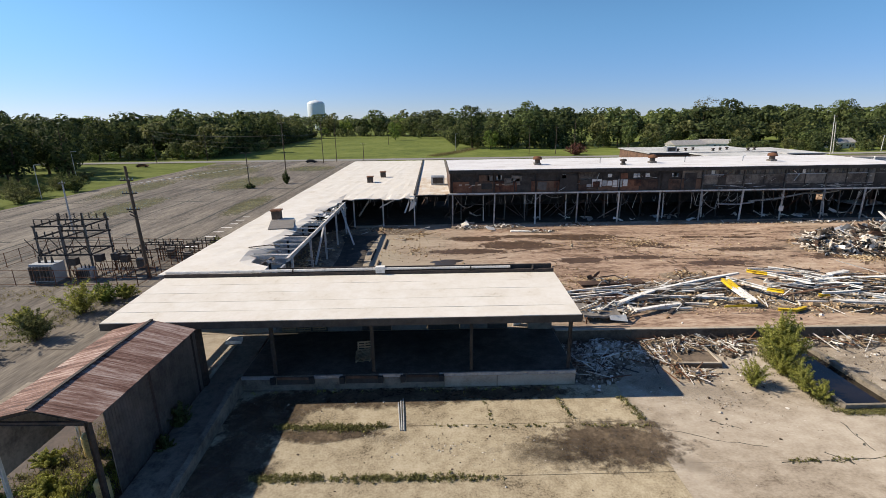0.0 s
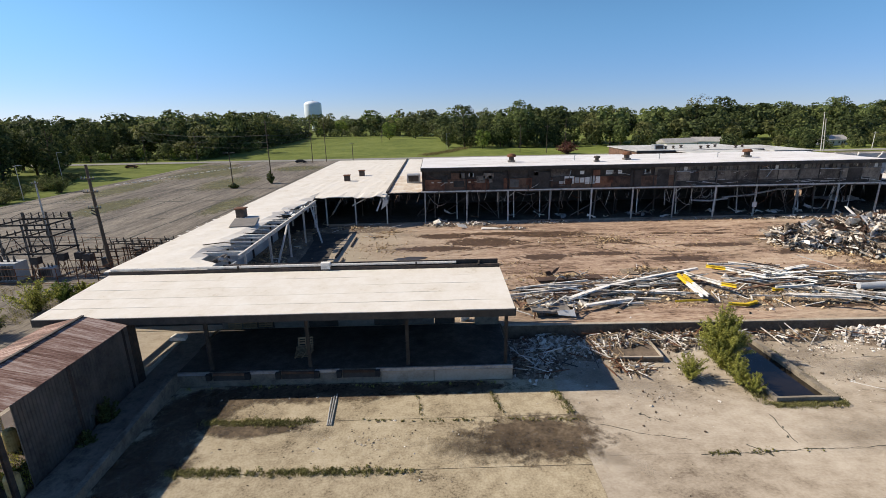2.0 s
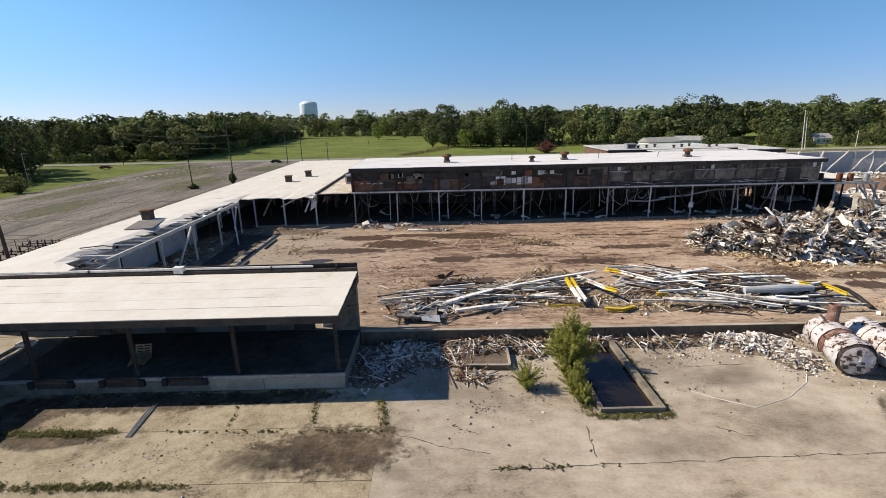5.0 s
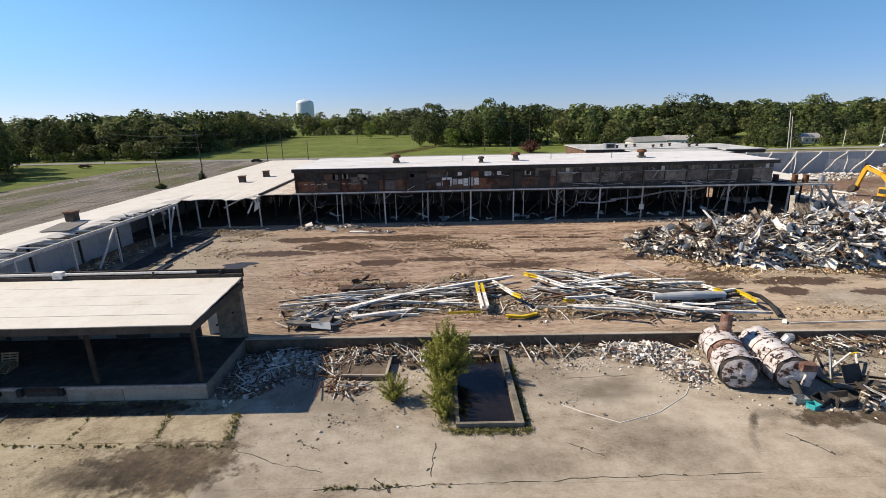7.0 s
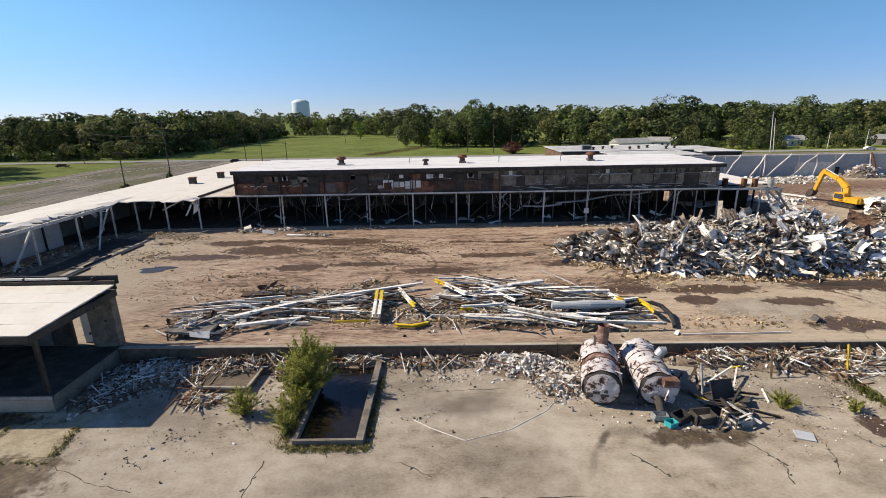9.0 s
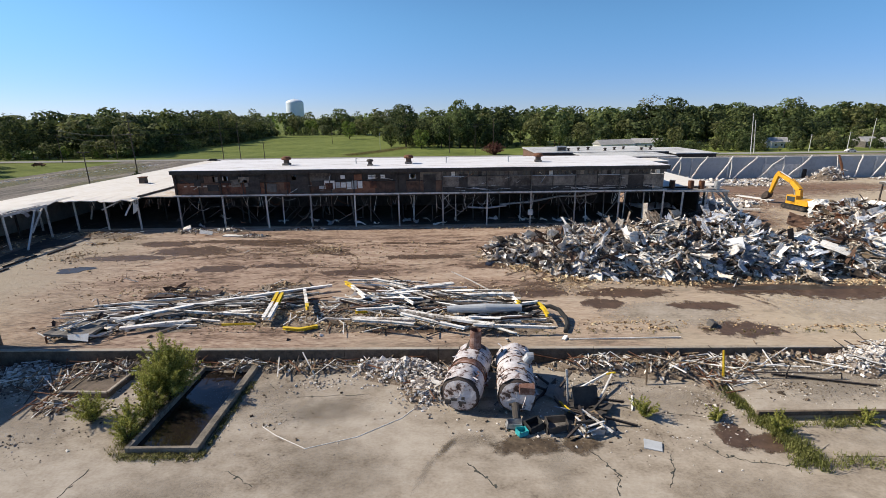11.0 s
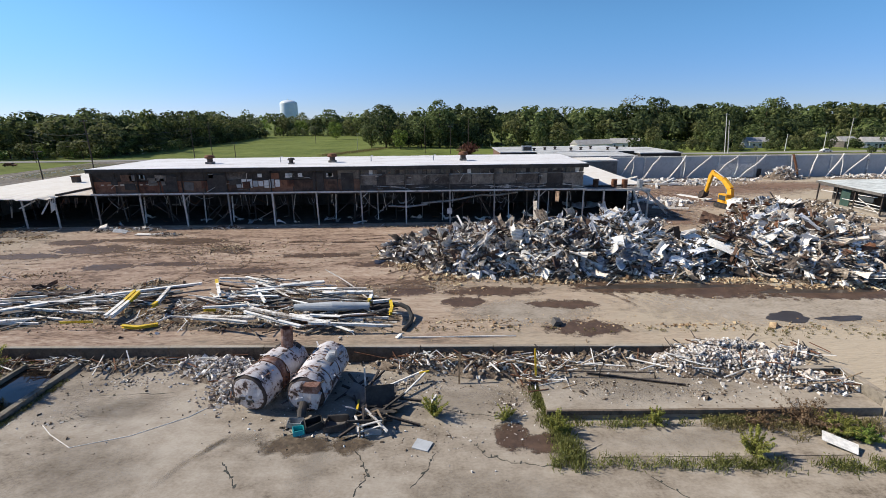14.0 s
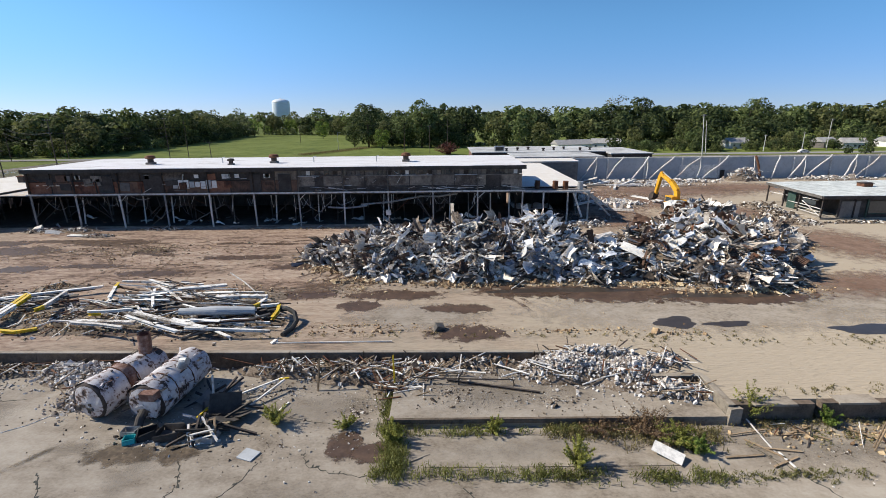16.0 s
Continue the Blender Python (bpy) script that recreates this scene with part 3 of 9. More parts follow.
for y in [45.5 + 7.3 * i for i in range(5)]:
    part("column", Geo().beam((-14.6, y, S), (-14.6, y, WZ - 0.3), 0.2, 0.22), PALESTEEL, wing)
    part("column", Geo().beam((-19.6, y, S), (-19.6, y, WZ - 0.3), 0.2, 0.22), DARKSTEEL, wing)
    part("roof_beam", Geo().beam((-24, y, WZ - 0.36), (-14.6, y, WZ - 0.36), 0.18, 0.4), PALESTEEL, wing)
part("edge_beam", Geo().beam((-14.6, 44.0, WZ - 0.3), (-14.6, 75.0, WZ - 0.3), 0.2, 0.42), PALESTEEL, wing)
for x in (-20, -14, -9, -3.6):
    for y in (79.5, 87, 95):
        part("column", Geo().beam((x, y, S), (x, y, WZ - 0.15), 0.2, 0.22), DARKSTEEL if y > 80 else PALESTEEL, wing)
# dark floors paint in the roofs' shade and the wing's shadow beside it
solid("wing_floor", Geo().prism([(-23.9, 39.3), (-9.3, 39.3), (-9.1, 52), (-9.8, 63), (-9.0, 74), (-15.2, 80.4), (-15.2, 104), (-23.9, 104)], S - 0.05, S + 0.006), SHADEGRIME, "floor with the wing's shade painted under and beside its roof", "floor", kind="structure")
solid("wing_floor", Geo().span(-15.1, 80.5, S - 0.05, 2.8, 104, S + 0.006), SHADEGRIME, "floor with painted shade under the wing roof", "floor", kind="structure")
solid("block_floor", Geo().span(2.9, 80.8, S - 0.05, 93, 98.6, S + 0.006), SHADEGRIME, "floor of the gutted block with painted shade", "floor", kind="structure")
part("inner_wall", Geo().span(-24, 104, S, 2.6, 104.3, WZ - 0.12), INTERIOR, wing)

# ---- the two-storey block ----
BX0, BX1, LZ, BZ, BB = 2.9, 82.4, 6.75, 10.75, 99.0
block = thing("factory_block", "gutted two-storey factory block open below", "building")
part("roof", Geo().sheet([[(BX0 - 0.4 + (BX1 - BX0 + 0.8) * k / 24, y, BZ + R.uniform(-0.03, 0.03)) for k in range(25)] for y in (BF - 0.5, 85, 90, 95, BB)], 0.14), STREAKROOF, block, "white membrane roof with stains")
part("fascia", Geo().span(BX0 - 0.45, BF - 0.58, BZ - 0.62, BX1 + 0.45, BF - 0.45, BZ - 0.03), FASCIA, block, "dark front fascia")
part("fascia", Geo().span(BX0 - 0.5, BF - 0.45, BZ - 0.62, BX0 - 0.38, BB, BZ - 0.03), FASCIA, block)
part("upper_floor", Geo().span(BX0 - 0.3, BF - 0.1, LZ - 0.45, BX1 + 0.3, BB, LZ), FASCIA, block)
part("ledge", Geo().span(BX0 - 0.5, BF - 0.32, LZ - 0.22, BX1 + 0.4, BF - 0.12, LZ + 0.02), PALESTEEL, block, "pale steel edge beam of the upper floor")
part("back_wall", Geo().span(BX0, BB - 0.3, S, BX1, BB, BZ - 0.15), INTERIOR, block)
part("side_wall", Geo().span(BX0 - 0.3, BF, LZ, BX0, BB - 0.3, BZ - 0.15), BROWNWALL, block)
part("side_wall", Geo().span(BX1, BF + 6, LZ, BX1 + 0.3, BB - 0.3, BZ - 0.15), GREYWALL, block)
for k in range(12):
    x = BX0 + 0.1 + 7.22 * k
    part("front_post", Geo().beam((x, BF - 0.2, S), (x + R.gauss(0, 0.06), BF - 0.2, LZ - 0.2), 0.2, 0.22), PALESTEEL if k % 3 else GREYMETAL, block)
    for y in (87, 94):
        part("inner_post", Geo().beam((x, y, S), (x, y, LZ - 0.4), 0.24, 0.26), DARKSTEEL, block)
# upper facade panels, one by one
x = BX0
k = 0
while x < BX1 - 0.5:
    w = min(3.61, BX1 - x)
    right = x > 44
    part("wall_panel", Geo().span(x + 0.02, BF + 0.1, LZ, x + w - 0.02, BF + 0.3, BZ - (1.55 if right else 2.1)), FACADE if right else (RUSTPANEL if R.random() < 0.55 and x < 34 else BROWNWALL), block)
    if right:
        for j in range(5):
            part("window_pane", Geo().span(x + 0.07 + w / 5 * j, BF + 0.12, BZ - 1.38, x + w / 5 * (j + 1) - 0.05, BF + 0.2, BZ - 0.72), WHITEPANEL if R.random() < 0.05 else R.choice((GREYWALL, GLASSY, GLASSY, FACADE, INTERIOR)), block, "small clerestory pane")
            part("glazing_bar", Geo().span(x - 0.03 + w / 5 * j, BF + 0.02, BZ - 1.4, x + 0.03 + w / 5 * j, BF + 0.11, BZ - 0.66), GREYWALL, block)
        part("sill", Geo().span(x, BF - 0.06, BZ - 1.54, x + w, BF + 0.1, BZ - 1.42), SIDING if R.random() < 0.6 else GREYWALL, block, "pale weathered sill")
        part("head_rail", Geo().span(x, BF - 0.03, BZ - 0.7, x + w, BF + 0.1, BZ - 0.635), GREYWALL, block)
    else:
        part("upper_panel", Geo().span(x + 0.04, BF + 0.2, BZ - 2.05, x + w - 0.04, BF + 0.3, BZ - 0.65), INTERIOR if R.random() < 0.7 else FACADE, block)
    part("mullion", Geo().span(x - 0.06, BF + 0.0, LZ, x + 0.06, BF + 0.14, BZ - 0.6), FASCIA, block)
    x += 3.61
    k += 1

# ---- trees, woods and bushes ----
def fast_mesh(name, verts, faces, mat):
    """A mesh from arrays: verts (n, 3), faces (m, k) of one size."""
    me = bpy.data.meshes.new(name)
    verts, faces = np.asarray(verts, np.float32).reshape(-1, 3), np.asarray(faces, np.int32)
    me.vertices.add(len(verts))
    me.vertices.foreach_set("co", verts.ravel())
    k = faces.shape[1]
    me.loops.add(faces.size)
    me.loops.foreach_set("vertex_index", faces.ravel())
    me.polygons.add(len(faces))
    me.polygons.foreach_set("loop_start", np.arange(0, faces.size, k, dtype=np.int32))
    me.materials.append(mat)
    me.update(calc_edges=True)
    me.shade_flat()
    return me


def cards(name, quads, mat):
    n = len(quads)
    return fast_mesh(name, quads.reshape(-1, 3), np.arange(4 * n).reshape(n, 4), mat)


def leaf_cards(rs, centres, radii, per, size, up=0.35):
    """Small bent leaf sprays scattered through round clumps, the outer ones facing out."""
    out = []
    for c, r in zip(centres, radii):
        d = rs.normal(size=(per, 3))
        d /= np.linalg.norm(d, axis=1)[:, None]
        p = c + d * r * (rs.uniform(0.35, 1.0, (per, 1)) ** 0.5) * np.array([1, 1, 0.8])
        out.append(spray(rs, p, d + rs.normal(scale=0.28, size=(per, 3)) + np.array([0, 0, up]), size))
    return np.concatenate(out)


def spray(rs, p, nrm, size):
    """One bent leaf spray at each point, square to its normal."""
    n = len(p)
    nrm = nrm / np.linalg.norm(nrm, axis=1)[:, None]
    a = np.cross(nrm, rs.normal(size=(n, 3)))
    a /= np.linalg.norm(a, axis=1)[:, None] + 1e-9
    b = np.cross(nrm, a)
    s = size * rs.uniform(0.55, 1.25, (n, 1))
    w = s * rs.uniform(0.55, 0.95, (n, 1))
    return np.stack([p - a * s - b * w * 0.3, p + b * w * -1.0, p + a * s + b * w * 0.35, p + b * w], axis=1)


def crown(seed, height, radius, low=0.22, clumps=18, per=44, size=0.8, loose=0.0):
    """Leaves and limbs of one broadleaf tree at the origin: billowing clumps round a dome, leafy on their outer sides."""
    rs = np.random.RandomState(seed)
    limbs, out = Geo(), []
    lean = rs.uniform(-0.03, 0.03, 2) * height
    limbs.tube([(0, 0, -0.3), (lean[0] * 0.3, lean[1] * 0.3, height * 0.3), (lean[0], lean[1], height * 0.78)], [height * 0.022, height * 0.016, height * 0.004], 7)
    mid, half = height * (low + 1.0) / 2, height * (1.0 - low) / 2
    for i in range(clumps):
        u = 1 - 2 * (i + 0.5) / clumps
        a = i * 2.4 + rs.uniform(-0.4, 0.4)
        flat = math.sqrt(max(0.0, 1 - u * u)) * (1.0 if u > 0 else 0.86)
        r = radius * rs.uniform(0.3, 0.5)
        reach = rs.uniform(0.78, 1.12)
        d = np.array([math.cos(a) * flat, math.sin(a) * flat, u])
        c = np.array([d[0] * (radius - r * 0.8) * reach + lean[0], d[1] * (radius - r * 0.8) * reach + lean[1], mid + u * (half - r * 0.7) * reach])
        n = int(per * (r / radius / 0.4) ** 2)
        e = rs.normal(size=(n, 3)) + d * 0.75 + np.array([0, 0, 0.25])
        e /= np.linalg.norm(e, axis=1)[:, None]
        p = c + e * r * rs.uniform(0.72 - loose, 1.06 + loose, (n, 1)) * np.array([1, 1, 0.82])
        out.append(spray(rs, p, e + rs.normal(scale=0.3, size=(n, 3)) + np.array([0, 0, 0.2]), size))
        if i % 3 == 0:
            s = max(low * 0.8 * height, c[2] - 0.2 * height)
            limbs.tube([(lean[0] * 0.4, lean[1] * 0.4, s), tuple(c * 0.5 + np.array([0, 0, s * 0.5])), tuple(c)], [height * 0.008, height * 0.005, 0.02], 5)
    return np.concatenate(out), limbs


KINDS = []
for s, (h, r, low, cl, per, size, mat, loose) in enumerate((
        (20, 7.6, 0.12, 19, 76, 0.56, LEAF, 0.05), (17, 7.6, 0.08, 17, 80, 0.56, LEAFDARK, 0.0), (22, 7.4, 0.14, 22, 74, 0.58, LEAF, 0.08),
        (15, 6.6, 0.06, 15, 72, 0.52, LEAFPALE, 0.05), (24, 7.6, 0.10, 24, 74, 0.6, LEAFDEEP, 0.05), (18, 8.4, 0.10, 20, 76, 0.6, LEAF, 0.0),
        (23, 8.2, 0.16, 26, 34, 0.5, LEAFGREY, 0.2))):
    KINDS.append((*crown(11 + s, h, r, low, cl, per, size, loose), mat, h))

TREES = []
for leaves, limbs, mat, h in KINDS:
    TREES.append((cards("crown", leaves, mat), limbs.mesh("trunk", BARK, True), h))


def tree(kind, x, y, height, turn, label, group=""):
    crown_me, trunk_me, h = TREES[kind]
    ob = thing("tree", label, "tree", group, at=(x, y, -0.28), rz=turn)
    ob.scale = (height / h,) * 3
    part("trunk", trunk_me, None, ob)
    part("crown", crown_me, None, ob)
    return ob


# trees that can be told apart
for kind, x, y, h, label in (
        (4, 24, 300, 27, "tall dark broadleaf tree at the corner of the field"), (2, 57, 292, 27, "tall spreading broadleaf tree behind the factory"),
        (0, 46, 296, 19, "full green broadleaf tree behind the factory"), (6, 186, 330, 30, "tall thin-leaved greyish tree over the houses"),
        (4, 201, 326, 30, "tall dark broadleaf tree over the houses"), (1, 214, 330, 25, "rounded dark green tree over the houses"),
        (3, -34, 420, 16, "bright yellow-green young tree standing in the field"), (1, -12, 440, 15, "small rounded tree at the far side of the field"),
        (1, 14, 306, 15, "rounded dark tree at the corner of the field"), (3, 34, 286, 12, "leafy green tree at the edge of the field"),
        (5, 242, 326, 26, "full broadleaf tree behind the houses"), (2, 268, 318, 26, "tall broadleaf tree behind the houses")):
    tree(kind, x, y, h, R.uniform(0, 360), label)
# those farthest left stand out of view, added to shade the lawn
for x, y, h in ((-132, 172, 22), (-150, 168, 25), (-163, 180, 22), (-141, 186, 17), (-176, 172, 25), (-158, 200, 20), (-190, 186, 24), (-172, 206, 22), (-205, 200, 23), (-186, 162, 23), (-146, 150, 21), (-160, 140, 23), (-140, 160, 20), (-152, 158, 23), (-168, 160, 24), (-150, 186, 22), (-138, 142, 17)):
    tree(R.choice((1, 4, 4, 4)), x, y, h, R.uniform(0, 360), "broadleaf tree shading the grass beside the lot", "trees beside the lot")


def woods(name, spots, label, tints=(LEAF, LEAF, LEAFDARK, LEAFDARK, LEAFDEEP, LEAFOLIVE, LEAFGREYGREEN, LEAFPALE)):
    """Many trees as one wood: leaves by tint, trunks apart. The trees behind show their tops alone."""
    top = thing(name, label, "woods", kind="stuff")
    by = {}
    trunks = Geo()
    for kind, x, y, h, turn, row in spots:
        leaves, limbs, mat, base = KINDS[kind]
        c, s, k = math.cos(turn), math.sin(turn), h / base
        w = R.uniform(0.8, 1.25)
        rot = np.array([[c * w, -s * w, 0], [s * w, c * w, 0], [0, 0, 1]]) * k
        mat = R.choice(tints)
        some = leaves
        if row > 1:
            some = some[some[:, 0, 2] > base * 0.5]
        keep = 0.1 if y > 560 else (0.25 if abs(x) > 330 else (0.65 if h > 9 else 0.26, 0.46, 0.3, 0.2)[min(row, 3)])
        some = some[np.random.RandomState(int(x * 7 + y) % 9973).permutation(len(some))[:int(len(some) * keep)]]
        mid = some.mean(axis=1, keepdims=True)
        some = mid + (some - mid) * min(2.2, 0.98 / math.sqrt(keep))
        by.setdefault(mat.name, (mat, []))[1].append(some @ rot.T + np.array([x, y, -0.3]))
        if row < 2:
            trunks.tube([(x, y, -0.4), (x, y, h * 0.6)], [h * 0.02, h * 0.006], 5)
    for mat, qs in by.values():
        tagged(part("foliage", cards("foliage", np.concatenate(qs), mat), None, top), kind="stuff")
    tagged(part("trunks", trunks, BARK, top), kind="stuff")


def belt(points, depth, step, rows, hmin, hmax, kinds):
    """Tree spots along a line, in rows behind it."""
    out = []
    for (x0, y0), (x1, y1) in zip(points, points[1:]):
        L = math.hypot(x1 - x0, y1 - y0)
        nx, ny = -(y1 - y0) / L, (x1 - x0) / L
        for i in range(int(L / step)):
            for r in range(rows):
                u = (i + R.uniform(0, 1)) / int(L / step)
                d = depth * (r + R.uniform(0, 0.8)) / rows
                out.append((R.choice(kinds), x0 + (x1 - x0) * u + nx * d, y0 + (y1 - y0) * u + ny * d, (hmin + (hmax - hmin) * R.random() ** 1.3) * (R.choice((0.3, 0.45, 0.6, 0.85, 0.95)) * R.uniform(0.85, 1.1) if r == 0 else R.uniform(0.8, 1.04)), R.uniform(0, 6.28), r))
    return out


def thicket(points, depth, step, hmin, hmax, label, tints):
    """Undergrowth along the foot of a wood."""
    woods("woods", [(k, x, y, R.uniform(hmin, hmax), a, 0) for k, x, y, h, a, r in belt(points, depth, step, 1, hmin, hmax, (1, 3, 5))], label, tints)


# darker leaf mixes that put the woods' deep shade into the leaf colour
SHADYGREEN = (LEAF, LEAFDARK, LEAFDARK, LEAFDARK, LEAFDEEP, LEAFDEEP, LEAFGREYGREEN, LEAFOLIVE)
DIMGREEN = (LEAFDEEP, LEAFDEEP, LEAFDEEP, LEAFDEEP, LEAFDARK, LEAFOLIVE, LEAF)
woods("woods", belt([(-470, 236), (-290, 242), (-112, 248)], 46, 8, 4, 18, 27, (0, 1, 2, 5, 3, 4)), "dense green broadleaf woods along the road", SHADYGREEN)
woods("woods", belt([(-114, 250), (-112, 300), (-118, 400), (-124, 500)], 40, 9, 3, 20, 28, (0, 1, 2, 5, 4)), "dense green broadleaf woods beside the field", SHADYGREEN)
woods("woods", belt([(-130, 520), (-40, 504), (10, 470)], 36, 9, 3, 17, 28, (0, 1, 3, 5, 2)), "broadleaf woods along the far side of the field")
woods("woods", belt([(10, 470), (14, 380), (26, 312)], 40, 9, 3, 14, 22, (0, 1, 3, 5, 2))[::2], "broadleaf trees along the side of the field", DIMGREEN)
woods("woods", belt([(26, 306), (66, 288), (150, 300), (300, 312), (520, 312)], 60, 9, 4, 17, 27, (0, 1, 2, 5, 4, 3)), "broadleaf woods over the neighbourhood", DIMGREEN)
thicket([(-113, 246), (-108, 300), (-114, 400), (-122, 500)], 5, 4.2, 3, 8, "shaded undergrowth beside the field", DIMGREEN)
thicket([(-126, 512), (-40, 498), (6, 466)], 5, 4.4, 3, 8, "undergrowth along the far side of the field", DIMGREEN)
thicket([(8, 466), (12, 380), (24, 306), (66, 284), (110, 292)], 6, 4.2, 3, 9, "undergrowth at the corner of the field", DIMGREEN)
HOMES = ((139, 262, 20), (160, 270, 15), (228, 264, 11), (273, 260, 9), (281, 252, 10), (312, 264, 12))
clear = [s for s in belt([(96, 250), (160, 246), (260, 250), (470, 246)], 62, 13, 4, 9, 20, (0, 1, 2, 5, 3)) if all(s[2] > hy + 9 or abs(s[1] - 35 - (hx - 35) * s[2] / hy) > w * 0.75 for hx, hy, w in HOMES)]
clear += [s for s in belt([(104, 238), (180, 237), (270, 238), (470, 236)], 16, 6.5, 2, 4, 10, (0, 1, 5, 3)) if all(abs(s[1] - 35 - (hx - 35) * s[2] / hy) > w * 0.5 for hx, hy, w in HOMES)]
woods("woods", clear, "scattered trees among the houses", DIMGREEN)
woods("woods", [(t[0], t[1], t[2], R.uniform(2.5, 6.0), t[4], 0) for t in belt([(118, 246), (200, 244), (300, 242), (440, 242)], 7, 4.0, 1, 3, 6, (1, 3, 5)) if all(abs(t[1] - 35 - (hx - 35) * t[2] / hy) > w * 0.5 for hx, hy, w in HOMES)], "hedge and bushes along the gardens", DIMGREEN)
thicket([(186, 238), (214, 237)], 5, 4.0, 2.5, 5, "low bushes beside the road", DIMGREEN)
thicket([(246, 217), (330, 217), (430, 219)], 5, 4.4, 2, 4.4, "low bushes behind the end wall", DIMGREEN)
thicket([(-470, 230), (-290, 236), (-116, 243)], 6, 4.6, 3, 11, "low thicket at the foot of the woods", (LEAF, LEAFOLIVE, LEAFPALE, LEAFDARK))
far_spots = belt([(-900, 590), (-300, 620), (1300, 590)], 160, 17, 3, 22, 31, (0, 1, 2, 5))
woods("woods", far_spots, "distant woods to the horizon")


def bush(name, x, y, z, height, radius, mat, label, seed, clumps=16, per=60, size=0.12, category="bush", low=0.05):
    """A shrub of arching stems with small leaves along them."""
    rs = np.random.RandomState(seed)
    ob = thing(name, label, category, at=(x, y, z))
    st, pos, out = Geo(), [], []
    stems = int(clumps * 1.6)
    each = max(12, int(clumps * per * 0.85 / stems))
    for i in range(stems):
        a, lean = rs.uniform(0, 6.28), rs.uniform(0.0, 1.0) ** 0.7
        d = np.array([math.cos(a), math.sin(a), 0.0])
        h = height * rs.uniform(0.45, 1.05) * (1.05 - 0.45 * lean)
        tip = d * radius * lean * rs.uniform(0.8, 1.25) + np.array([0, 0, h])
        foot = d * radius * 0.12 * rs.uniform(0, 1) + np.array([0, 0, -0.03])
        mid = foot * 0.4 + tip * 0.35 + np.array([0, 0, h * 0.28])
        st.tube([tuple(foot), tuple(mid), tuple(tip)], [0.012 + 0.006 * height, 0.01, 0.004], 4)
        u = rs.uniform(max(low, 0.12), 1.0, each)[:, None] ** 0.75
        p = (1 - u) ** 2 * foot + 2 * u * (1 - u) * mid + u ** 2 * tip
        off = rs.normal(size=(each, 3))
        off /= np.linalg.norm(off, axis=1)[:, None]
        pos.append(p + off * rs.uniform(0.1, 1.0, (each, 1)) * radius * 0.2 * (1.15 - 0.7 * u))
        out.append(off + d * 0.5 + np.array([0, 0, 0.5]))
    p, nrm = np.concatenate(pos), np.concatenate(out)
    p[:, 2] = np.maximum(p[:, 2], 0.03)
    n = len(p)
    nrm = nrm + rs.normal(scale=0.4, size=(n, 3))
    nrm /= np.linalg.norm(nrm, axis=1)[:, None]
    e = np.cross(nrm, rs.normal(size=(n, 3)))
    e /= np.linalg.norm(e, axis=1)[:, None] + 1e-9
    f = np.cross(nrm, e)
    k = size * rs.uniform(0.5, 1.2, (n, 1))
    part("foliage", cards("foliage", np.stack([p - e * k, p - f * k * 0.45, p + e * k, p + f * k * 0.45], axis=1), mat), None, ob)
    part("stem", st, BARK, ob)
    return ob


def tufts(rs, spots, height, width, blades=9):
    """Grass and weed blades round each spot (x, y, z)."""
    n = len(spots) * blades
    p = np.repeat(np.asarray(spots, float), blades, axis=0) + np.c_[rs.normal(scale=width, size=(n, 2)), np.zeros(n)]
    a = rs.uniform(0, 6.28, n)
    d = np.c_[np.cos(a), np.sin(a), np.zeros(n)]
    h = height * rs.uniform(0.35, 1.25, (n, 1))
    t = np.c_[rs.normal(scale=0.35, size=(n, 2)), np.ones(n)] * h
    w = 0.02 + 0.09 * h * rs.uniform(0.3, 1, (n, 1))
    return np.stack([p - d * w * 0.5, p + d * w * 0.5, p + t * 0.75 + d * w * 0.6, p + t], axis=1)


# water tower
wt = thing("water_tower", "pale blue municipal water tower above the trees", "water tower", at=(-187, 780, 0))
prof = [(0.5, 46.0), (5, 45.6), (9, 44.6), (12, 42.9), (13.3, 41.2), (13.5, 40.2), (13.5, 21), (13.2, 19), (12, 16), (5, 13)]
g = Geo()
g.tube([(0, 0, z) for r, z in prof], [r for r, z in prof], 36)
part("tank", g, WATERTOWER, wt, smooth=True)
part("pillar", Geo().tube([(0, 0, 0), (0, 0, 13.5)], 4.0, 24), WATERTOWER, wt)
part("vent", Geo().tube([(0, 0, 45.9), (0, 0, 47.2)], 0.8, 10), WATERTOWER, wt)

# ---- the retaining edge of the floor ----
kerb = thing("slab_edge_wall", "low concrete retaining edge along the factory floor", "wall", kind="structure")
x = 10.4
while x < 83.6:
    x1 = min(x + R.uniform(5.5, 7.5), 83.6)
    m, slant = (x + x1) / 2, Euler((0, 0, -0.0145)).to_matrix()
    # shade of the front goes into the dark block, the cap is paler
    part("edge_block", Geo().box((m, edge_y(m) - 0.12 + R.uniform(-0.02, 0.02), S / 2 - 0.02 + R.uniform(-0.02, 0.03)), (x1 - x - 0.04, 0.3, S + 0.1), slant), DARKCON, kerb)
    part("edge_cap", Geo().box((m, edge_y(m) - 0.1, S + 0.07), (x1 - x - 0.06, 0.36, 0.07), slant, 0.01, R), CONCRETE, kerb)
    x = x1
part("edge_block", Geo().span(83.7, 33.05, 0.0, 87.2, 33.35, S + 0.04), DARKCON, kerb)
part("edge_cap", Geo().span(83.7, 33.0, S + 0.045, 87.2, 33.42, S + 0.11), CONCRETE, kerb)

# ---- canopy details ----
part("roof_edge_pipe", Geo().tube([(-23.5, 38.95, 6.75), (-5.2, 38.95, 6.8)], 0.13, 8), PALESTEEL, canopy)
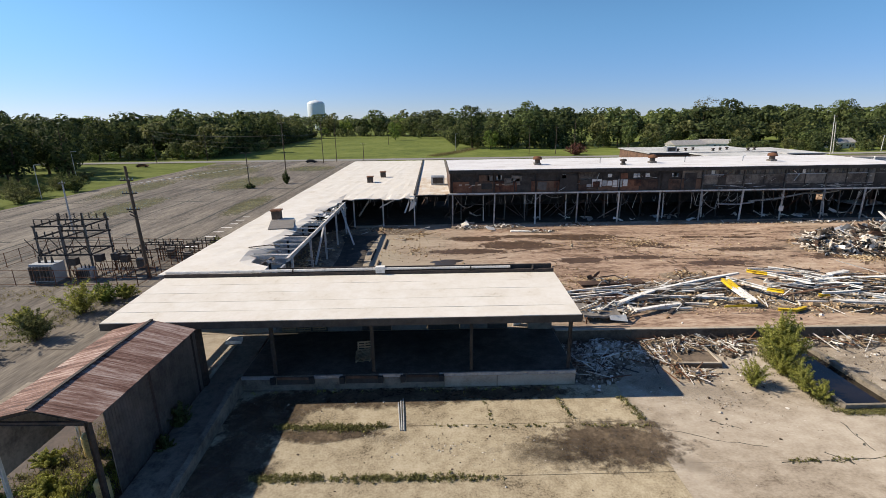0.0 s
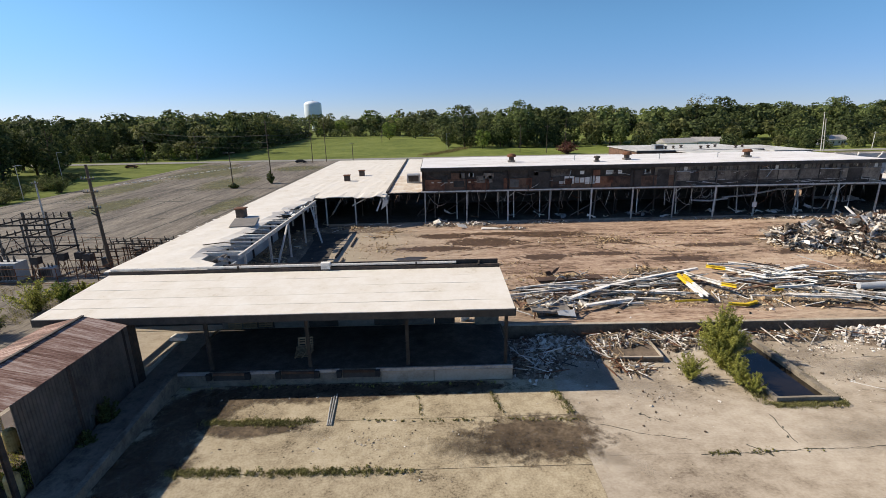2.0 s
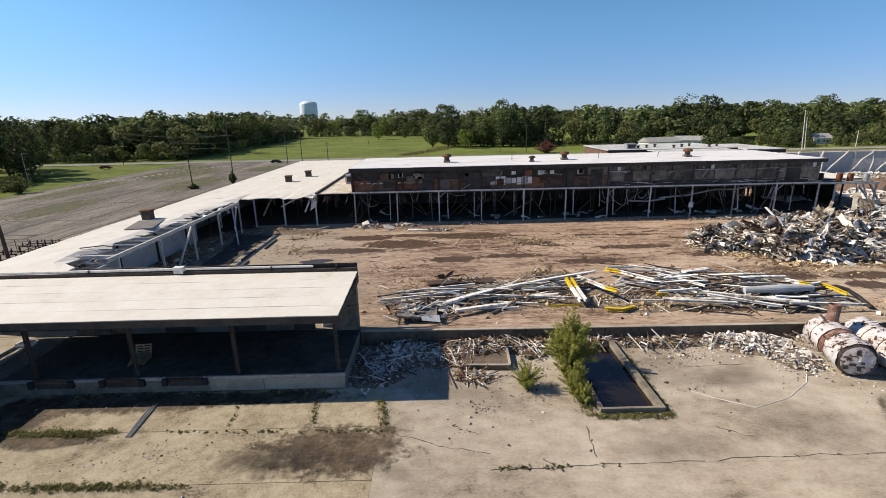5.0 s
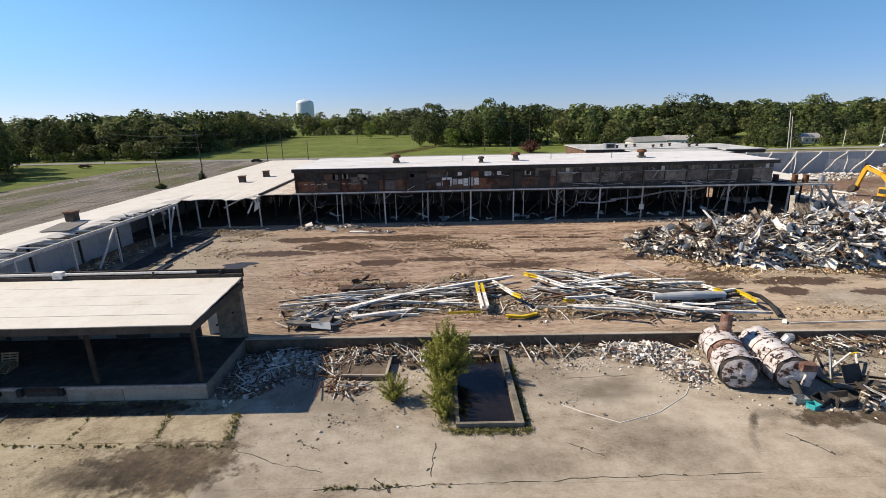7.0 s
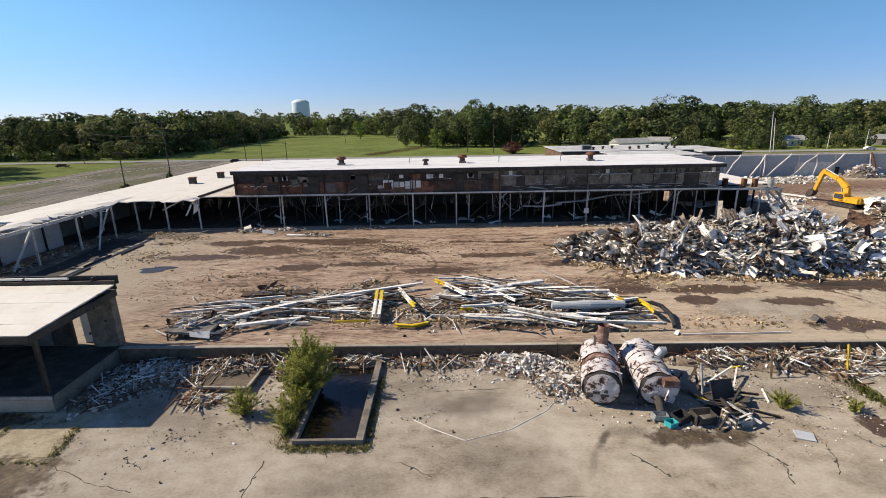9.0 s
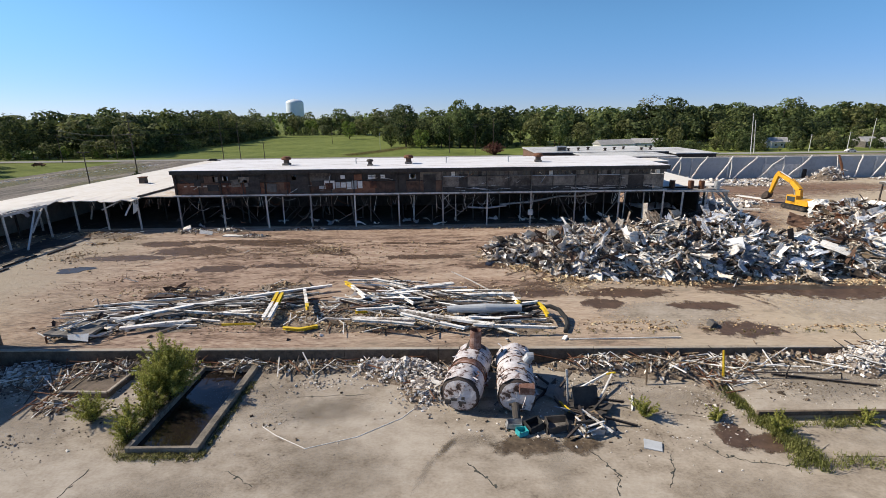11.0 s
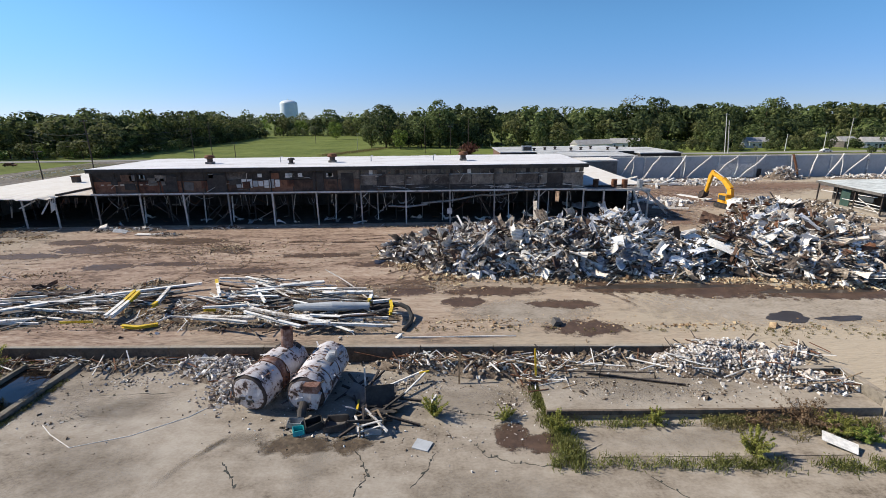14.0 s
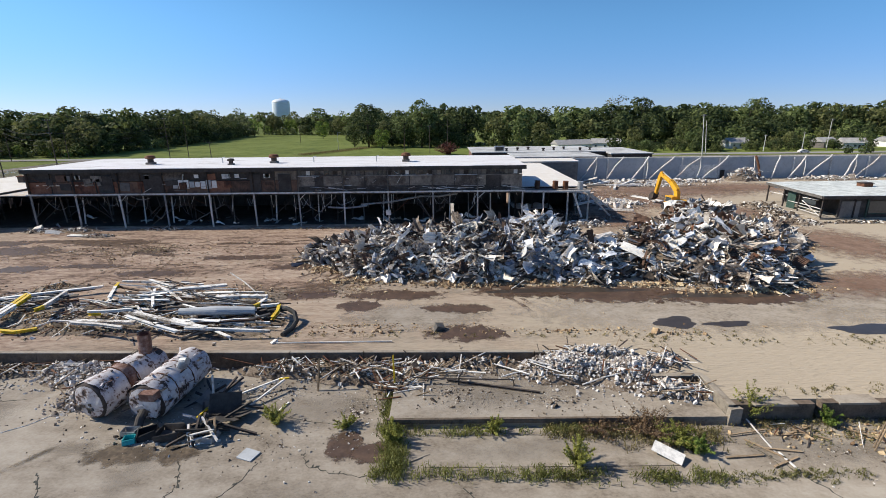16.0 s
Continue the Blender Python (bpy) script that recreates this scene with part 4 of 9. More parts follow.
part("roof_edge_pipe", Geo().tube([(-4.6, 38.95, 6.8), (6.5, 38.95, 6.8)], 0.11, 8), PALESTEEL, canopy)
part("rear_parapet", Geo().span(-23.6, 38.75, 5.9, 10.3, 38.92, 6.62), DARKSTEEL, canopy)
part("rear_parapet", Geo().span(-14, 39.3, 6.2, 10.2, 39.42, 6.9), DARKSTEEL, canopy)
part("roof_edge_cap", Geo().box((-4.9, 38.95, 6.75), (0.8, 0.5, 0.55)), WHITEPANEL, canopy, "white boxed cap on the roof edge")
for x in (-12.5, 3.0, 8.5):
    part("pipe_bracket", Geo().box((x, 38.95, 6.7), (0.12, 0.4, 0.4)), DARKSTEEL, canopy)
for i in range(7):
    y = CY0 + 0.8 + i * 1.15
    z = CZ0 + (CZ1 - CZ0) * (y - CY0) / (CY1 - CY0) - 0.27
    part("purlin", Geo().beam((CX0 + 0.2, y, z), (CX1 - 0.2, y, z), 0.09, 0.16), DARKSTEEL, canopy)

back = thing("dock_wall", "broken block wall with openings behind the loading dock", "wall", kind="structure")
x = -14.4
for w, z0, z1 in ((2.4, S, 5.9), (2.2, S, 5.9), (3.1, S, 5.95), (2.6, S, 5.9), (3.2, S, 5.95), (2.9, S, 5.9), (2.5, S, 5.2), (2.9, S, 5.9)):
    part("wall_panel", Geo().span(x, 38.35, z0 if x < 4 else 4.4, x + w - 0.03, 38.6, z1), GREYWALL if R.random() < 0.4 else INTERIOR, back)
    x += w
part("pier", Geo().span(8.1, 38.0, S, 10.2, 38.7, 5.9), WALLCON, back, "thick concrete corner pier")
# pale panel added to give the sunlit patch in the opening
part("door_leaf", Geo().box((7.3, 38.9, S + 1.45), (0.9, 0.08, 2.9), Euler((0.05, 0, 0.5)).to_matrix()), ROOF, back, "cream panel standing for the sunlit patch in the opening")
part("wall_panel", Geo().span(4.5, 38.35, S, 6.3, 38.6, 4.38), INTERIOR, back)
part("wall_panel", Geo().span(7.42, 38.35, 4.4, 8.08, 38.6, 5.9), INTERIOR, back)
# black blocks on the pier face paint the shade of bolt holes
for dx, dz in ((0.4, 1.2), (1.9, 2.3), (1.2, 3.4)):
    part("bolt_hole", Geo().box((7.6 + dx, 37.98, S + dz), (0.16, 0.06, 0.16)), RUBBER, back)
part("pier", Geo().span(-17.4, 30.5, 0.2, -16.95, 31.0, 5.5), DARKSTEEL, back)
part("beam", Geo().beam((-14.4, 38.4, 5.6), (7.6, 38.4, 5.6), 0.25, 0.4), DARKSTEEL, back)

# things on the dock
def pallet(x, y, z, rz=0.0, rx=0.0, mat=WOOD, label="weathered wooden pallet leaning on the dock"):
    ob = thing("pallet", label, "pallet", "dock pallets")
    ob.matrix_basis = pose(x, y, z, rx, 0, rz)
    for i in range(6):
        part("top_board", Geo().box((0, -0.5 + 0.2 * i, 0.13), (1.2, 0.12, 0.022)), mat, ob)
    for i in (-0.52, 0, 0.52):
        part("bearer", Geo().box((i, 0, 0.065), (0.09, 1.1, 0.1)), mat, ob)
    return ob


for k in range(3):
    pallet(-13.1 + 1.35 * k, 38.1, S + 0.75 + 0.05 * k, 2, 82)
    pallet(-13.1 + 1.35 * k, 38.05, S + 2.0, -2, 84)
for k in range(4):
    pallet(-5.9 + 0.06 * k, 33.2, S + 0.15 * k, 8 + 5 * k, 0, WOOD, "small stack of tan wooden pallets on the dock")
pallet(-5.8, 33.9, S + 0.6, 6, 68, WOOD, "brown wooden pallet leaning on the stack")
solid("debris_sack", Geo().box((-17.3, 36.6, S + 0.16), (1.3, 0.8, 0.32), jit=0.35, rng=R), WHITEPANEL, "crumpled white sheet lying on the floor", "sheet")

# ramp beside the dock
ramp = thing("ramp", "concrete ramp with low side wall beside the dock", "ramp", kind="structure")
part("side_wall", Geo().add([(-14.3, 16, -0.1), (-13.95, 16, -0.1), (-14.55, 31.2, -0.1), (-14.9, 31.2, -0.1), (-14.3, 16, 0.35), (-13.95, 16, 0.35), (-14.55, 31.2, S + 0.12), (-14.9, 31.2, S + 0.12)],
     [(3, 2, 1, 0), (4, 5, 6, 7), (0, 1, 5, 4), (1, 2, 6, 5), (2, 3, 7, 6), (3, 0, 4, 7)]), WALLCON, ramp)
part("drive", Geo().add([(-17.1, 16, 0.005), (-14.31, 16, 0.005), (-14.93, 38.3, S - 0.03), (-17.1, 38.3, S - 0.03), (-17.1, 16, -0.05), (-14.31, 16, -0.05), (-14.93, 38.3, -0.05), (-17.1, 38.3, -0.05)],
     [(0, 1, 2, 3), (4, 7, 6, 5), (0, 4, 5, 1), (1, 5, 6, 2), (2, 6, 7, 3), (3, 7, 4, 0)]), WALLCON, ramp)
part("landing", Geo().span(-24.0, 30.6, -0.02, -17.1, 38.9, S - 0.05), CONCRETE, ramp)

# ---- shed ----
shed = thing("loading_shed", "open-ended shed with rusty corrugated gable roof", "shed")
SX0, SXR, SX1, SY0, SY1 = -22.6, -19.8, -16.9, 19.9, 30.2
for k in range(12):
    ya, yb = SY0 + 0.858 * k, SY0 + 0.858 * (k + 1) + 0.04
    for a, b in ((SXR + 0.02, SX1), (SXR - 0.02, SX0)):
        rows = []
        for j in range(13):
            y = ya + (yb - ya) * j / 12
            dz = 0.02 * (j % 2) + 0.009 * (k % 2)
            rows.append([(a, y, 6.2 + dz), ((a + b) / 2, y, 5.84 + dz), (b, y, 5.45 + dz)] if b > a else [(b, y, 5.55 + dz), ((a + b) / 2, y, 5.88 + dz), (a, y, 6.2 + dz)])
        part("roof_sheet", Geo().sheet(rows, 0.015), RUSTROOF, shed)
part("ridge_cap", Geo().beam((SXR, SY0 - 0.05, 6.28), (SXR, SY1, 6.28), 0.2, 0.06, False), DARKSTEEL, shed)
for k in range(7):
    y = SY0 + 1.2 + k * 1.38
    part("wall_sheet", Geo().sheet([[(-17.2 - 0.03 * (j % 2), y + 1.38 * j / 12, 5.38 - 5.4 * i) for i in (0, 1)] for j in range(13)], 0.01).box((-17.27, y + 0.69, 2.7), (0.05, 1.34, 5.3)), GREYWALL, shed)
for y in (SY0 + 0.2, 25, SY1 - 0.2):
    part("post", Geo().beam((-17.3, y, -0.05), (-17.3, y, 5.3), 0.22, 0.22), DARKSTEEL, shed)
    part("post", Geo().beam((-22.2, y, -0.05), (-22.2, y, 5.4), 0.16, 0.16), PALESTEEL, shed)
    part("tie_beam", Geo().beam((-22.2, y, 5.35), (-17.3, y, 5.25), 0.12, 0.2), DARKSTEEL, shed)
    for a, z in ((-17.3, 5.32), (-22.2, 5.42)):
        part("rafter", Geo().beam((a, y, z), (SXR, y, 6.06), 0.1, 0.16), DARKSTEEL, shed)
# added half-height sheet: dark above, its gap lets sun onto the floor
part("side_wall", Geo().span(-22.3, SY0 + 0.3, 2.1, -22.22, SY1 - 0.2, 5.35), FACADE, shed, "added dark upper side sheet, open below for the sun")
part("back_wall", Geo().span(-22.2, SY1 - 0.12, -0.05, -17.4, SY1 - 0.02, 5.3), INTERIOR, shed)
FADEDYELLOW = material("faded_yellow_paint", [(0.3, (0.30, 0.19, 0.07)), (0.45, (0.55, 0.40, 0.16)), (0.7, (0.66, 0.52, 0.26))], 0.7, 0, 1.2, 8, 0.2, 0.01)
bollard = thing("bollard", "thick yellow-painted bollard at the shed mouth", "bollard", at=(-21.2, 24.4, -0.05))
part("post", Geo().tube([(0, 0, 0), (0, 0, 1.35), (0, 0, 1.5), (0, 0, 1.56)], [0.36, 0.36, 0.28, 0.08], 18), FADEDYELLOW, bollard)

bollard = copy_thing(bollard, pose(-17.8, 20.6, -0.05))

# ---- basin and pad ----
pit = thing("concrete_basin", "open concrete basin with dark standing water and weedy rim", "basin")
for x0, y0, x1, y1, h in ((27.6, 27.0, 27.82, 31.2, 0.42), (27.6, 31.25, 27.82, 36.4, 0.36), (31.4, 27.0, 31.85, 32.4, 0.42), (31.4, 32.45, 31.85, 37.4, 0.4), (27.83, 27.0, 31.39, 27.2, 0.42), (27.83, 36.2, 31.39, 36.4, 0.36)):
    part("wall", Geo().box(((x0 + x1) / 2, (y0 + y1) / 2, h / 2 - 0.03), (x1 - x0, y1 - y0, h + 0.06), jit=0.012, rng=R), WALLCON, pit)
part("water", Geo().span(27.8, 27.2, -0.04, 31.5, 36.2, 0.05), PUDDLE, pit, "dark standing water")
pad = thing("machine_pad", "square concrete machine pad with broken edge", "pad", at=(20.8, 34.4, 0), rz=-3)
part("slab", Geo().box((0, 0, 0.17), (3.8, 3.1, 0.42), jit=0.03, rng=R), DARKCON, pad)
part("rim", Geo().box((0, -1.48, 0.42), (3.7, 0.18, 0.12)), CONCRETE, pad)
part("rim", Geo().box((1.85, 0, 0.42), (0.18, 2.9, 0.12)), CONCRETE, pad)

# ---- platform on the east side ----
platform = thing("concrete_platform", "low concrete platform with weeds along its edge", "platform")
part("slab", Geo().span(66.2, 29.6, -0.04, 86.9, 36.9, 0.55), CONCRETE, platform)
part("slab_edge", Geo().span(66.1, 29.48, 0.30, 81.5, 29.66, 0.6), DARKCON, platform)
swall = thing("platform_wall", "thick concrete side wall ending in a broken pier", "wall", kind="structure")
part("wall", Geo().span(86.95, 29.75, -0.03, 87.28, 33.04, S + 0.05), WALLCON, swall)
part("wall_cap", Geo().span(86.93, 29.7, S + 0.055, 87.34, 33.0, S + 0.11), CONCRETE, swall, "pale wall top")
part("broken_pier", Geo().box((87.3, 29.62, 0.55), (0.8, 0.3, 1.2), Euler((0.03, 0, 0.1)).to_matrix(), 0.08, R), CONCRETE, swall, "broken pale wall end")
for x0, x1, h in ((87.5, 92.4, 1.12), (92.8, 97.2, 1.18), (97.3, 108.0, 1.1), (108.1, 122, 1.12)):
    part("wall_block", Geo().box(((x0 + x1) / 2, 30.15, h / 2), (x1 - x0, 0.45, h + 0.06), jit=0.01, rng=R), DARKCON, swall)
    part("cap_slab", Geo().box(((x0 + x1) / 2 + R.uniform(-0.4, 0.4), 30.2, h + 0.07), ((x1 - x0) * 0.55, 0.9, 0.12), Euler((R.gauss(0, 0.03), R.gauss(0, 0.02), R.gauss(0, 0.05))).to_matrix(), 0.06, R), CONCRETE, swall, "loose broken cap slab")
solid("strip_pad", Geo().span(68.4, 26.1, -0.05, 82.6, 28.6, 0.05), CONCRETE, "long low concrete strip edged with weeds", "pad", kind="structure")

# ---- tanks ----
TANKSHELL = material("dark_boiler_shell", tone((0.06, 0.045, 0.04), 0.6, 1.6), 0.8, 0.1, 0.8, 6)
RUSTSKIN = material("rusted_jacket", [(0.3, (0.06, 0.03, 0.022)), (0.5, (0.17, 0.085, 0.06)), (0.7, (0.32, 0.23, 0.2))], 0.75, 0.1, 0.8, 6)
def tank_at(x, y, rz, r, L, label, seed, bands):
    """A lying boiler: dark shell, torn sheet jacket in pieces, crumpled head."""
    q = random.Random(seed)
    ob = thing("steel_tank", label, "tank", "steel tanks")
    ob.matrix_basis = pose(x, y, r + 0.02, 0, 0, rz)
    pr = [(-0.18, r * 0.55), (-0.12, r * 0.86), (0.0, r * 0.95)]
    pr += [(L * k / 14, r * (0.955 + q.uniform(-0.02, 0.012))) for k in range(1, 14)] + [(L - 0.05, r * 0.95), (L, r * 0.92), (L + 0.2, r * 0.7), (L + 0.28, r * 0.2)]
    part("shell", Geo().tube([(0, a, 0) for a, b in pr], [b for a, b in pr], 32), TANKSHELL, ob, smooth=True)
    for a0, a1, k, skin in bands:
        n_a, n_t, half = 11, 30, 2.45
        top_v, faces = [], []
        for u in range(n_a + 1):
            for v in range(n_t + 1):
                t, a = -half + 2 * half * v / n_t, a0 + (a1 - a0) * u / n_a
                if u in (0, n_a):
                    a += 0.05 * math.sin(t * 7 + seed) + q.uniform(-0.04, 0.04)
                dent = 0.10 * noise.noise((t * 1.1, a * 0.7, seed)) + 0.035 * noise.noise((t * 4.0, a * 3.0, seed + 5.0))
                rr = r * k + min(0.03, dent) + q.uniform(-0.008, 0.008)
                top_v.append((math.sin(t) * rr, a, math.cos(t) * rr))
        for u in range(n_a):
            for v in range(n_t):
                i = u * (n_t + 1) + v
                faces.append((i, i + 1, i + n_t + 2, i + n_t + 1))
        part("jacket_sheet", Geo().add(top_v, faces), skin, ob, "dented jacket sheet with peeling paint", smooth=True)
    for a0, a1, k, skin in bands[1:]:
        part("band", Geo().tube([(math.sin(t * 0.35) * (r + 0.015), a0 + 0.02 * math.sin(t), math.cos(t * 0.35) * (r + 0.015)) for t in range(-6, 7)], 0.03, 5), RUST, ob, "thin rusty strap")
    rings = [(0.02, -0.27), (0.3, -0.25), (0.6, -0.2), (0.84, -0.12)]
    v = [(math.cos(t * 0.3927) * d * r * (1 + q.uniform(-0.05, 0.05)), y0 - q.uniform(0, 0.05), math.sin(t * 0.3927) * d * r) for d, y0 in rings for t in range(16)]
    f = [(16 * i + t, 16 * i + (t + 1) % 16, 16 * i + 16 + (t + 1) % 16, 16 * i + 16 + t) for i in range(3) for t in range(16)]
    part("head_plate", Geo().add(v, f), TANKSKIN, ob, "dented pale head plate")
    # dark lumps on the head plate paint the shade of holes
    for k in range(5):
        t, d = q.uniform(3.4, 6.0), q.uniform(0.2, 0.7) * r
        part("head_hole", Geo().box((math.cos(t) * d, -0.3, math.sin(t) * d), (q.uniform(0.15, 0.5), 0.08, q.uniform(0.1, 0.4)), None, 0.3, q), INTERIOR, ob)
    for k in range(34):
        t, a = q.uniform(-2.0, 2.0), q.uniform(-0.1, L)
        w = q.uniform(0.2, 0.6)
        g = Geo().beam((math.sin(t) * r, a, math.cos(t) * r), (math.sin(t + q.gauss(0, 0.15)) * (r + q.uniform(0.02, 0.25)), a + q.gauss(0, w), math.cos(t) * (r + q.uniform(0.02, 0.2))), q.uniform(0.05, 0.2), 0.02, False)
        part("torn_strip", g, q.choice((TANKSKIN, INTERIOR, TANKSHELL, RUSTSKIN)), ob)
    return ob


t1 = tank_at(47.3, 30.7, -15, 1.32, 5.0, "white steel boiler tank with peeling rusty paint lying on the yard", 3, ((-0.05, 1.75, 1.0, TANKSKIN), (1.78, 2.5, 0.97, RUSTSKIN), (2.5, 3.75, 1.0, TANKSKIN), (3.78, 5.0, 0.99, TANKSKIN)))
part("chimney", Geo().tube([(0.15, 4.2, 1.1), (0.2, 4.3, 2.6)], 0.42, 18, False).tube([(0.15, 4.2, 1.1), (0.2, 4.3, 2.58)], 0.37, 18, False), RUSTSKIN, t1, "short rusty flue stub")
t2 = tank_at(50.95, 30.5, -6, 1.28, 4.9, "grey-white steel boiler tank with an open hatch lying on the yard", 8, ((-0.05, 1.3, 1.0, TANKSKIN), (1.33, 2.9, 0.995, TANKSKIN), (2.93, 4.9, 1.0, TANKSKIN)))
part("manhole", Geo().tube([(0.75, 2.6, 1.1), (0.95, 2.6, 1.45), (1.25, 2.6, 1.5)], [0.34, 0.34, 0.26], 14), GREYMETAL, t2)
part("fire_door", Geo().box((0.6, -0.35, 0.75), (0.95, 0.6, 0.5), None, 0.08, R), RUSTSKIN, t2, "brown steel fire door box")
part("smoke_box", Geo().box((0.75, -0.35, -0.1), (0.55, 0.3, 1.1), Euler((0, 0.25, 0)).to_matrix(), 0.08, R), TANKSKIN, t2)
part("burner_duct", Geo().tube([(-0.1, -0.2, -0.5), (-0.05, -0.7, -0.7), (0.0, -1.0, -1.0)], 0.26, 12), INTERIOR, t2)
for x, y, s, c in ((51.0, 28.4, (0.6, 0.5, 0.35), TEAL), (50.6, 29.1, (0.9, 0.5, 0.4), GREYMETAL), (53.2, 28.8, (1.3, 0.9, 0.6), INTERIOR), (51.8, 28.9, (1.0, 0.8, 0.5), RUBBER), (55.4, 28.7, (1.2, 0.9, 0.4), GREYMETAL)):
    ob = thing("scrap_bin", {TEAL: "small bright teal plastic tub among scrap", GREYMETAL: "dented grey metal casing among scrap"}.get(c, "open dark scrap box beside the tank"), "scrap", at=(x, y, 0), rz=R.uniform(-20, 30))
    l, w, h = s
    for px, py, dx, dy in ((0, -w / 2, l, 0.05), (0, w / 2, l, 0.05), (-l / 2, 0, 0.05, w), (l / 2, 0, 0.05, w)):
        part("side", Geo().box((px, py, h / 2), (dx, dy, h), Euler((R.gauss(0, 0.12), R.gauss(0, 0.12), R.gauss(0, 0.08))).to_matrix(), 0.15, R), c, ob)
    part("bottom", Geo().box((0, 0, 0.05), (l, w, 0.06)), c, ob)
for k in range(16):
    x, y = 53.0 + R.uniform(0, 4.2), 28.2 + R.uniform(0, 5.5)
    L = R.uniform(1.2, 3.0)
    ob = solid("steel_section", Geo().beam((-L / 2, 0, 0), (L / 2, 0, 0), 0.12, 0.14), R.choice((PALESTEEL, DARKSTEEL, DARKSTEEL, YELLOW if k % 8 == 0 else FASCIA)), "loose steel section lying beside the tanks", "scrap", "scrap beside the tanks")
    ob.matrix_basis = pose(x, y, R.uniform(0.1, 0.7), 0, R.uniform(-30, 30), R.uniform(0, 180))
for k in range(10):
    x, y = 53.2 + R.uniform(0, 3.6), 28.6 + R.uniform(0, 3.5)
    rows = [[(u, v, 0.12 * math.sin(u * 3) + R.uniform(-0.05, 0.05)) for v in (-0.5, 0, 0.5)] for u in (-0.8, -0.3, 0.3, 0.8)]
    ob = solid("scrap_sheet", Geo().sheet(rows, 0.02), R.choice((BLUEJUNK, INTERIOR, FASCIA, FASCIA, GREYWALL)), "crumpled sheet metal beside the tanks", "scrap", "scrap beside the tanks")
    ob.matrix_basis = pose(x, y, R.uniform(0.1, 0.6), R.uniform(-25, 25), R.uniform(-25, 25), R.uniform(0, 360))
crate = thing("broken_crate", "broken open crate of pale slats beside the tanks", "crate", at=(55.2, 28.7, 0), rz=24)
for k, (a, b) in enumerate((((-0.7, -0.5), (0.7, -0.5)), ((-0.7, 0.5), (0.7, 0.5)), ((-0.7, -0.5), (-0.7, 0.5)), ((0.7, -0.5), (0.7, 0.5)))):
    for z in (0.06, 0.42, 0.78):
        part("slat", Geo().beam((*a, z), (*b, z + 0.04 * k), 0.12, 0.05, False), WOOD if k % 2 else PALESTEEL, crate)
    part("corner_post", Geo().beam((*a, 0), (a[0] + 0.05, a[1], 0.9), 0.08, 0.08, False), WOOD, crate)
for k, (x0, y0, z0, x1, y1, z1, m) in enumerate(((54.6, 31.4, 0, 54.5, 32.0, 2.3, PALESTEEL), (55.4, 32.6, 0.3, 58.2, 34.2, 0.7, PALESTEEL), (56.6, 31.4, 0.1, 58.4, 34.0, 0.7, PALESTEEL), (58.0, 34.0, 0.7, 58.7, 34.1, 0.75, YELLOW), (60.8, 33.6, 0, 60.9, 34.2, 2.2, WOOD), (66.2, 33.4, 0, 66.1, 33.8, 2.6, YELLOW), (58.6, 30.6, 0.05, 59.2, 32.2, 0.05, WHITEPANEL))):
    solid("propped_bar", Geo().beam((x0, y0, z0), (x1, y1, z1), 0.11, 0.11), m, "bent steel bar standing among the scrap", "scrap", "scrap beside the tanks")
solid("leaning_plate", Geo().box((55.6, 31.0, 0.75), (1.9, 0.05, 1.5), Euler((-0.5, 0.1, 0.3)).to_matrix()), FASCIA, "dark steel plate leaning among the scrap", "plate")
solid("hose", Geo().tube([(HX, HY, 0.02) for HX, HY in ((34.7, 29.4), (35.9, 28.5), (38.0, 27.3), (40.9, 28.3), (43.5, 30.1), (44.7, 31.7), (44.9, 33.3), (43.1, 34.2))], 0.028, 6), WHITEPANEL, "long pale hose trailing over the yard", "hose")
for k in range(3):
    solid("steel_rod", Geo().tube([(-2.85 + 0.16 * k, 29.0 + 0.2 * k, 0.07), (-2.5 + 0.12 * k, 25.9, 0.07)], 0.05, 6), GREYMETAL, "long steel rod lying on the apron", "rod", "steel rods")
solid("loose_plate", Geo().box((68.0, 27.2, 0.05), (1.3, 0.9, 0.05), Euler((0, 0, 0.5)).to_matrix()), CONCRETE, "square pale plate lying on the yard", "plate")
solid("white_board", Geo().box((82.0, 26.8, 0.3), (1.6, 0.8, 0.05), Euler((0.2, 0.12, -0.7)).to_matrix(), 0.06, random.Random(4)), WHITEPANEL, "white board lying among weeds", "board")

# ---- demolition debris ----
BOX_F = np.array([(0, 2, 3, 1), (4, 5, 7, 6), (0, 1, 5, 4), (2, 6, 7, 3), (0, 4, 6, 2), (1, 3, 7, 5)])
BOX_V = np.array([(a, b, e) for e in (-0.5, 0.5) for b in (-0.5, 0.5) for a in (-0.5, 0.5)])


def turns(rs, n, tilt):
    """Random rotations: any heading, tilted by about tilt radians."""
    a, b, c = rs.uniform(0, 6.283, n), rs.normal(scale=tilt, size=n), rs.normal(scale=tilt, size=n)
    ca, sa, cb, sb, cc, sc = np.cos(a), np.sin(a), np.cos(b), np.sin(b), np.cos(c), np.sin(c)
    z, o = np.zeros(n), np.ones(n)
    rz = np.stack([np.stack([ca, -sa, z], 1), np.stack([sa, ca, z], 1), np.stack([z, z, o], 1)], 1)
    ry = np.stack([np.stack([cb, z, sb], 1), np.stack([z, o, z], 1), np.stack([-sb, z, cb], 1)], 1)
    rx = np.stack([np.stack([o, z, z], 1), np.stack([z, cc, -sc], 1), np.stack([z, sc, cc], 1)], 1)
    return rz @ ry @ rx


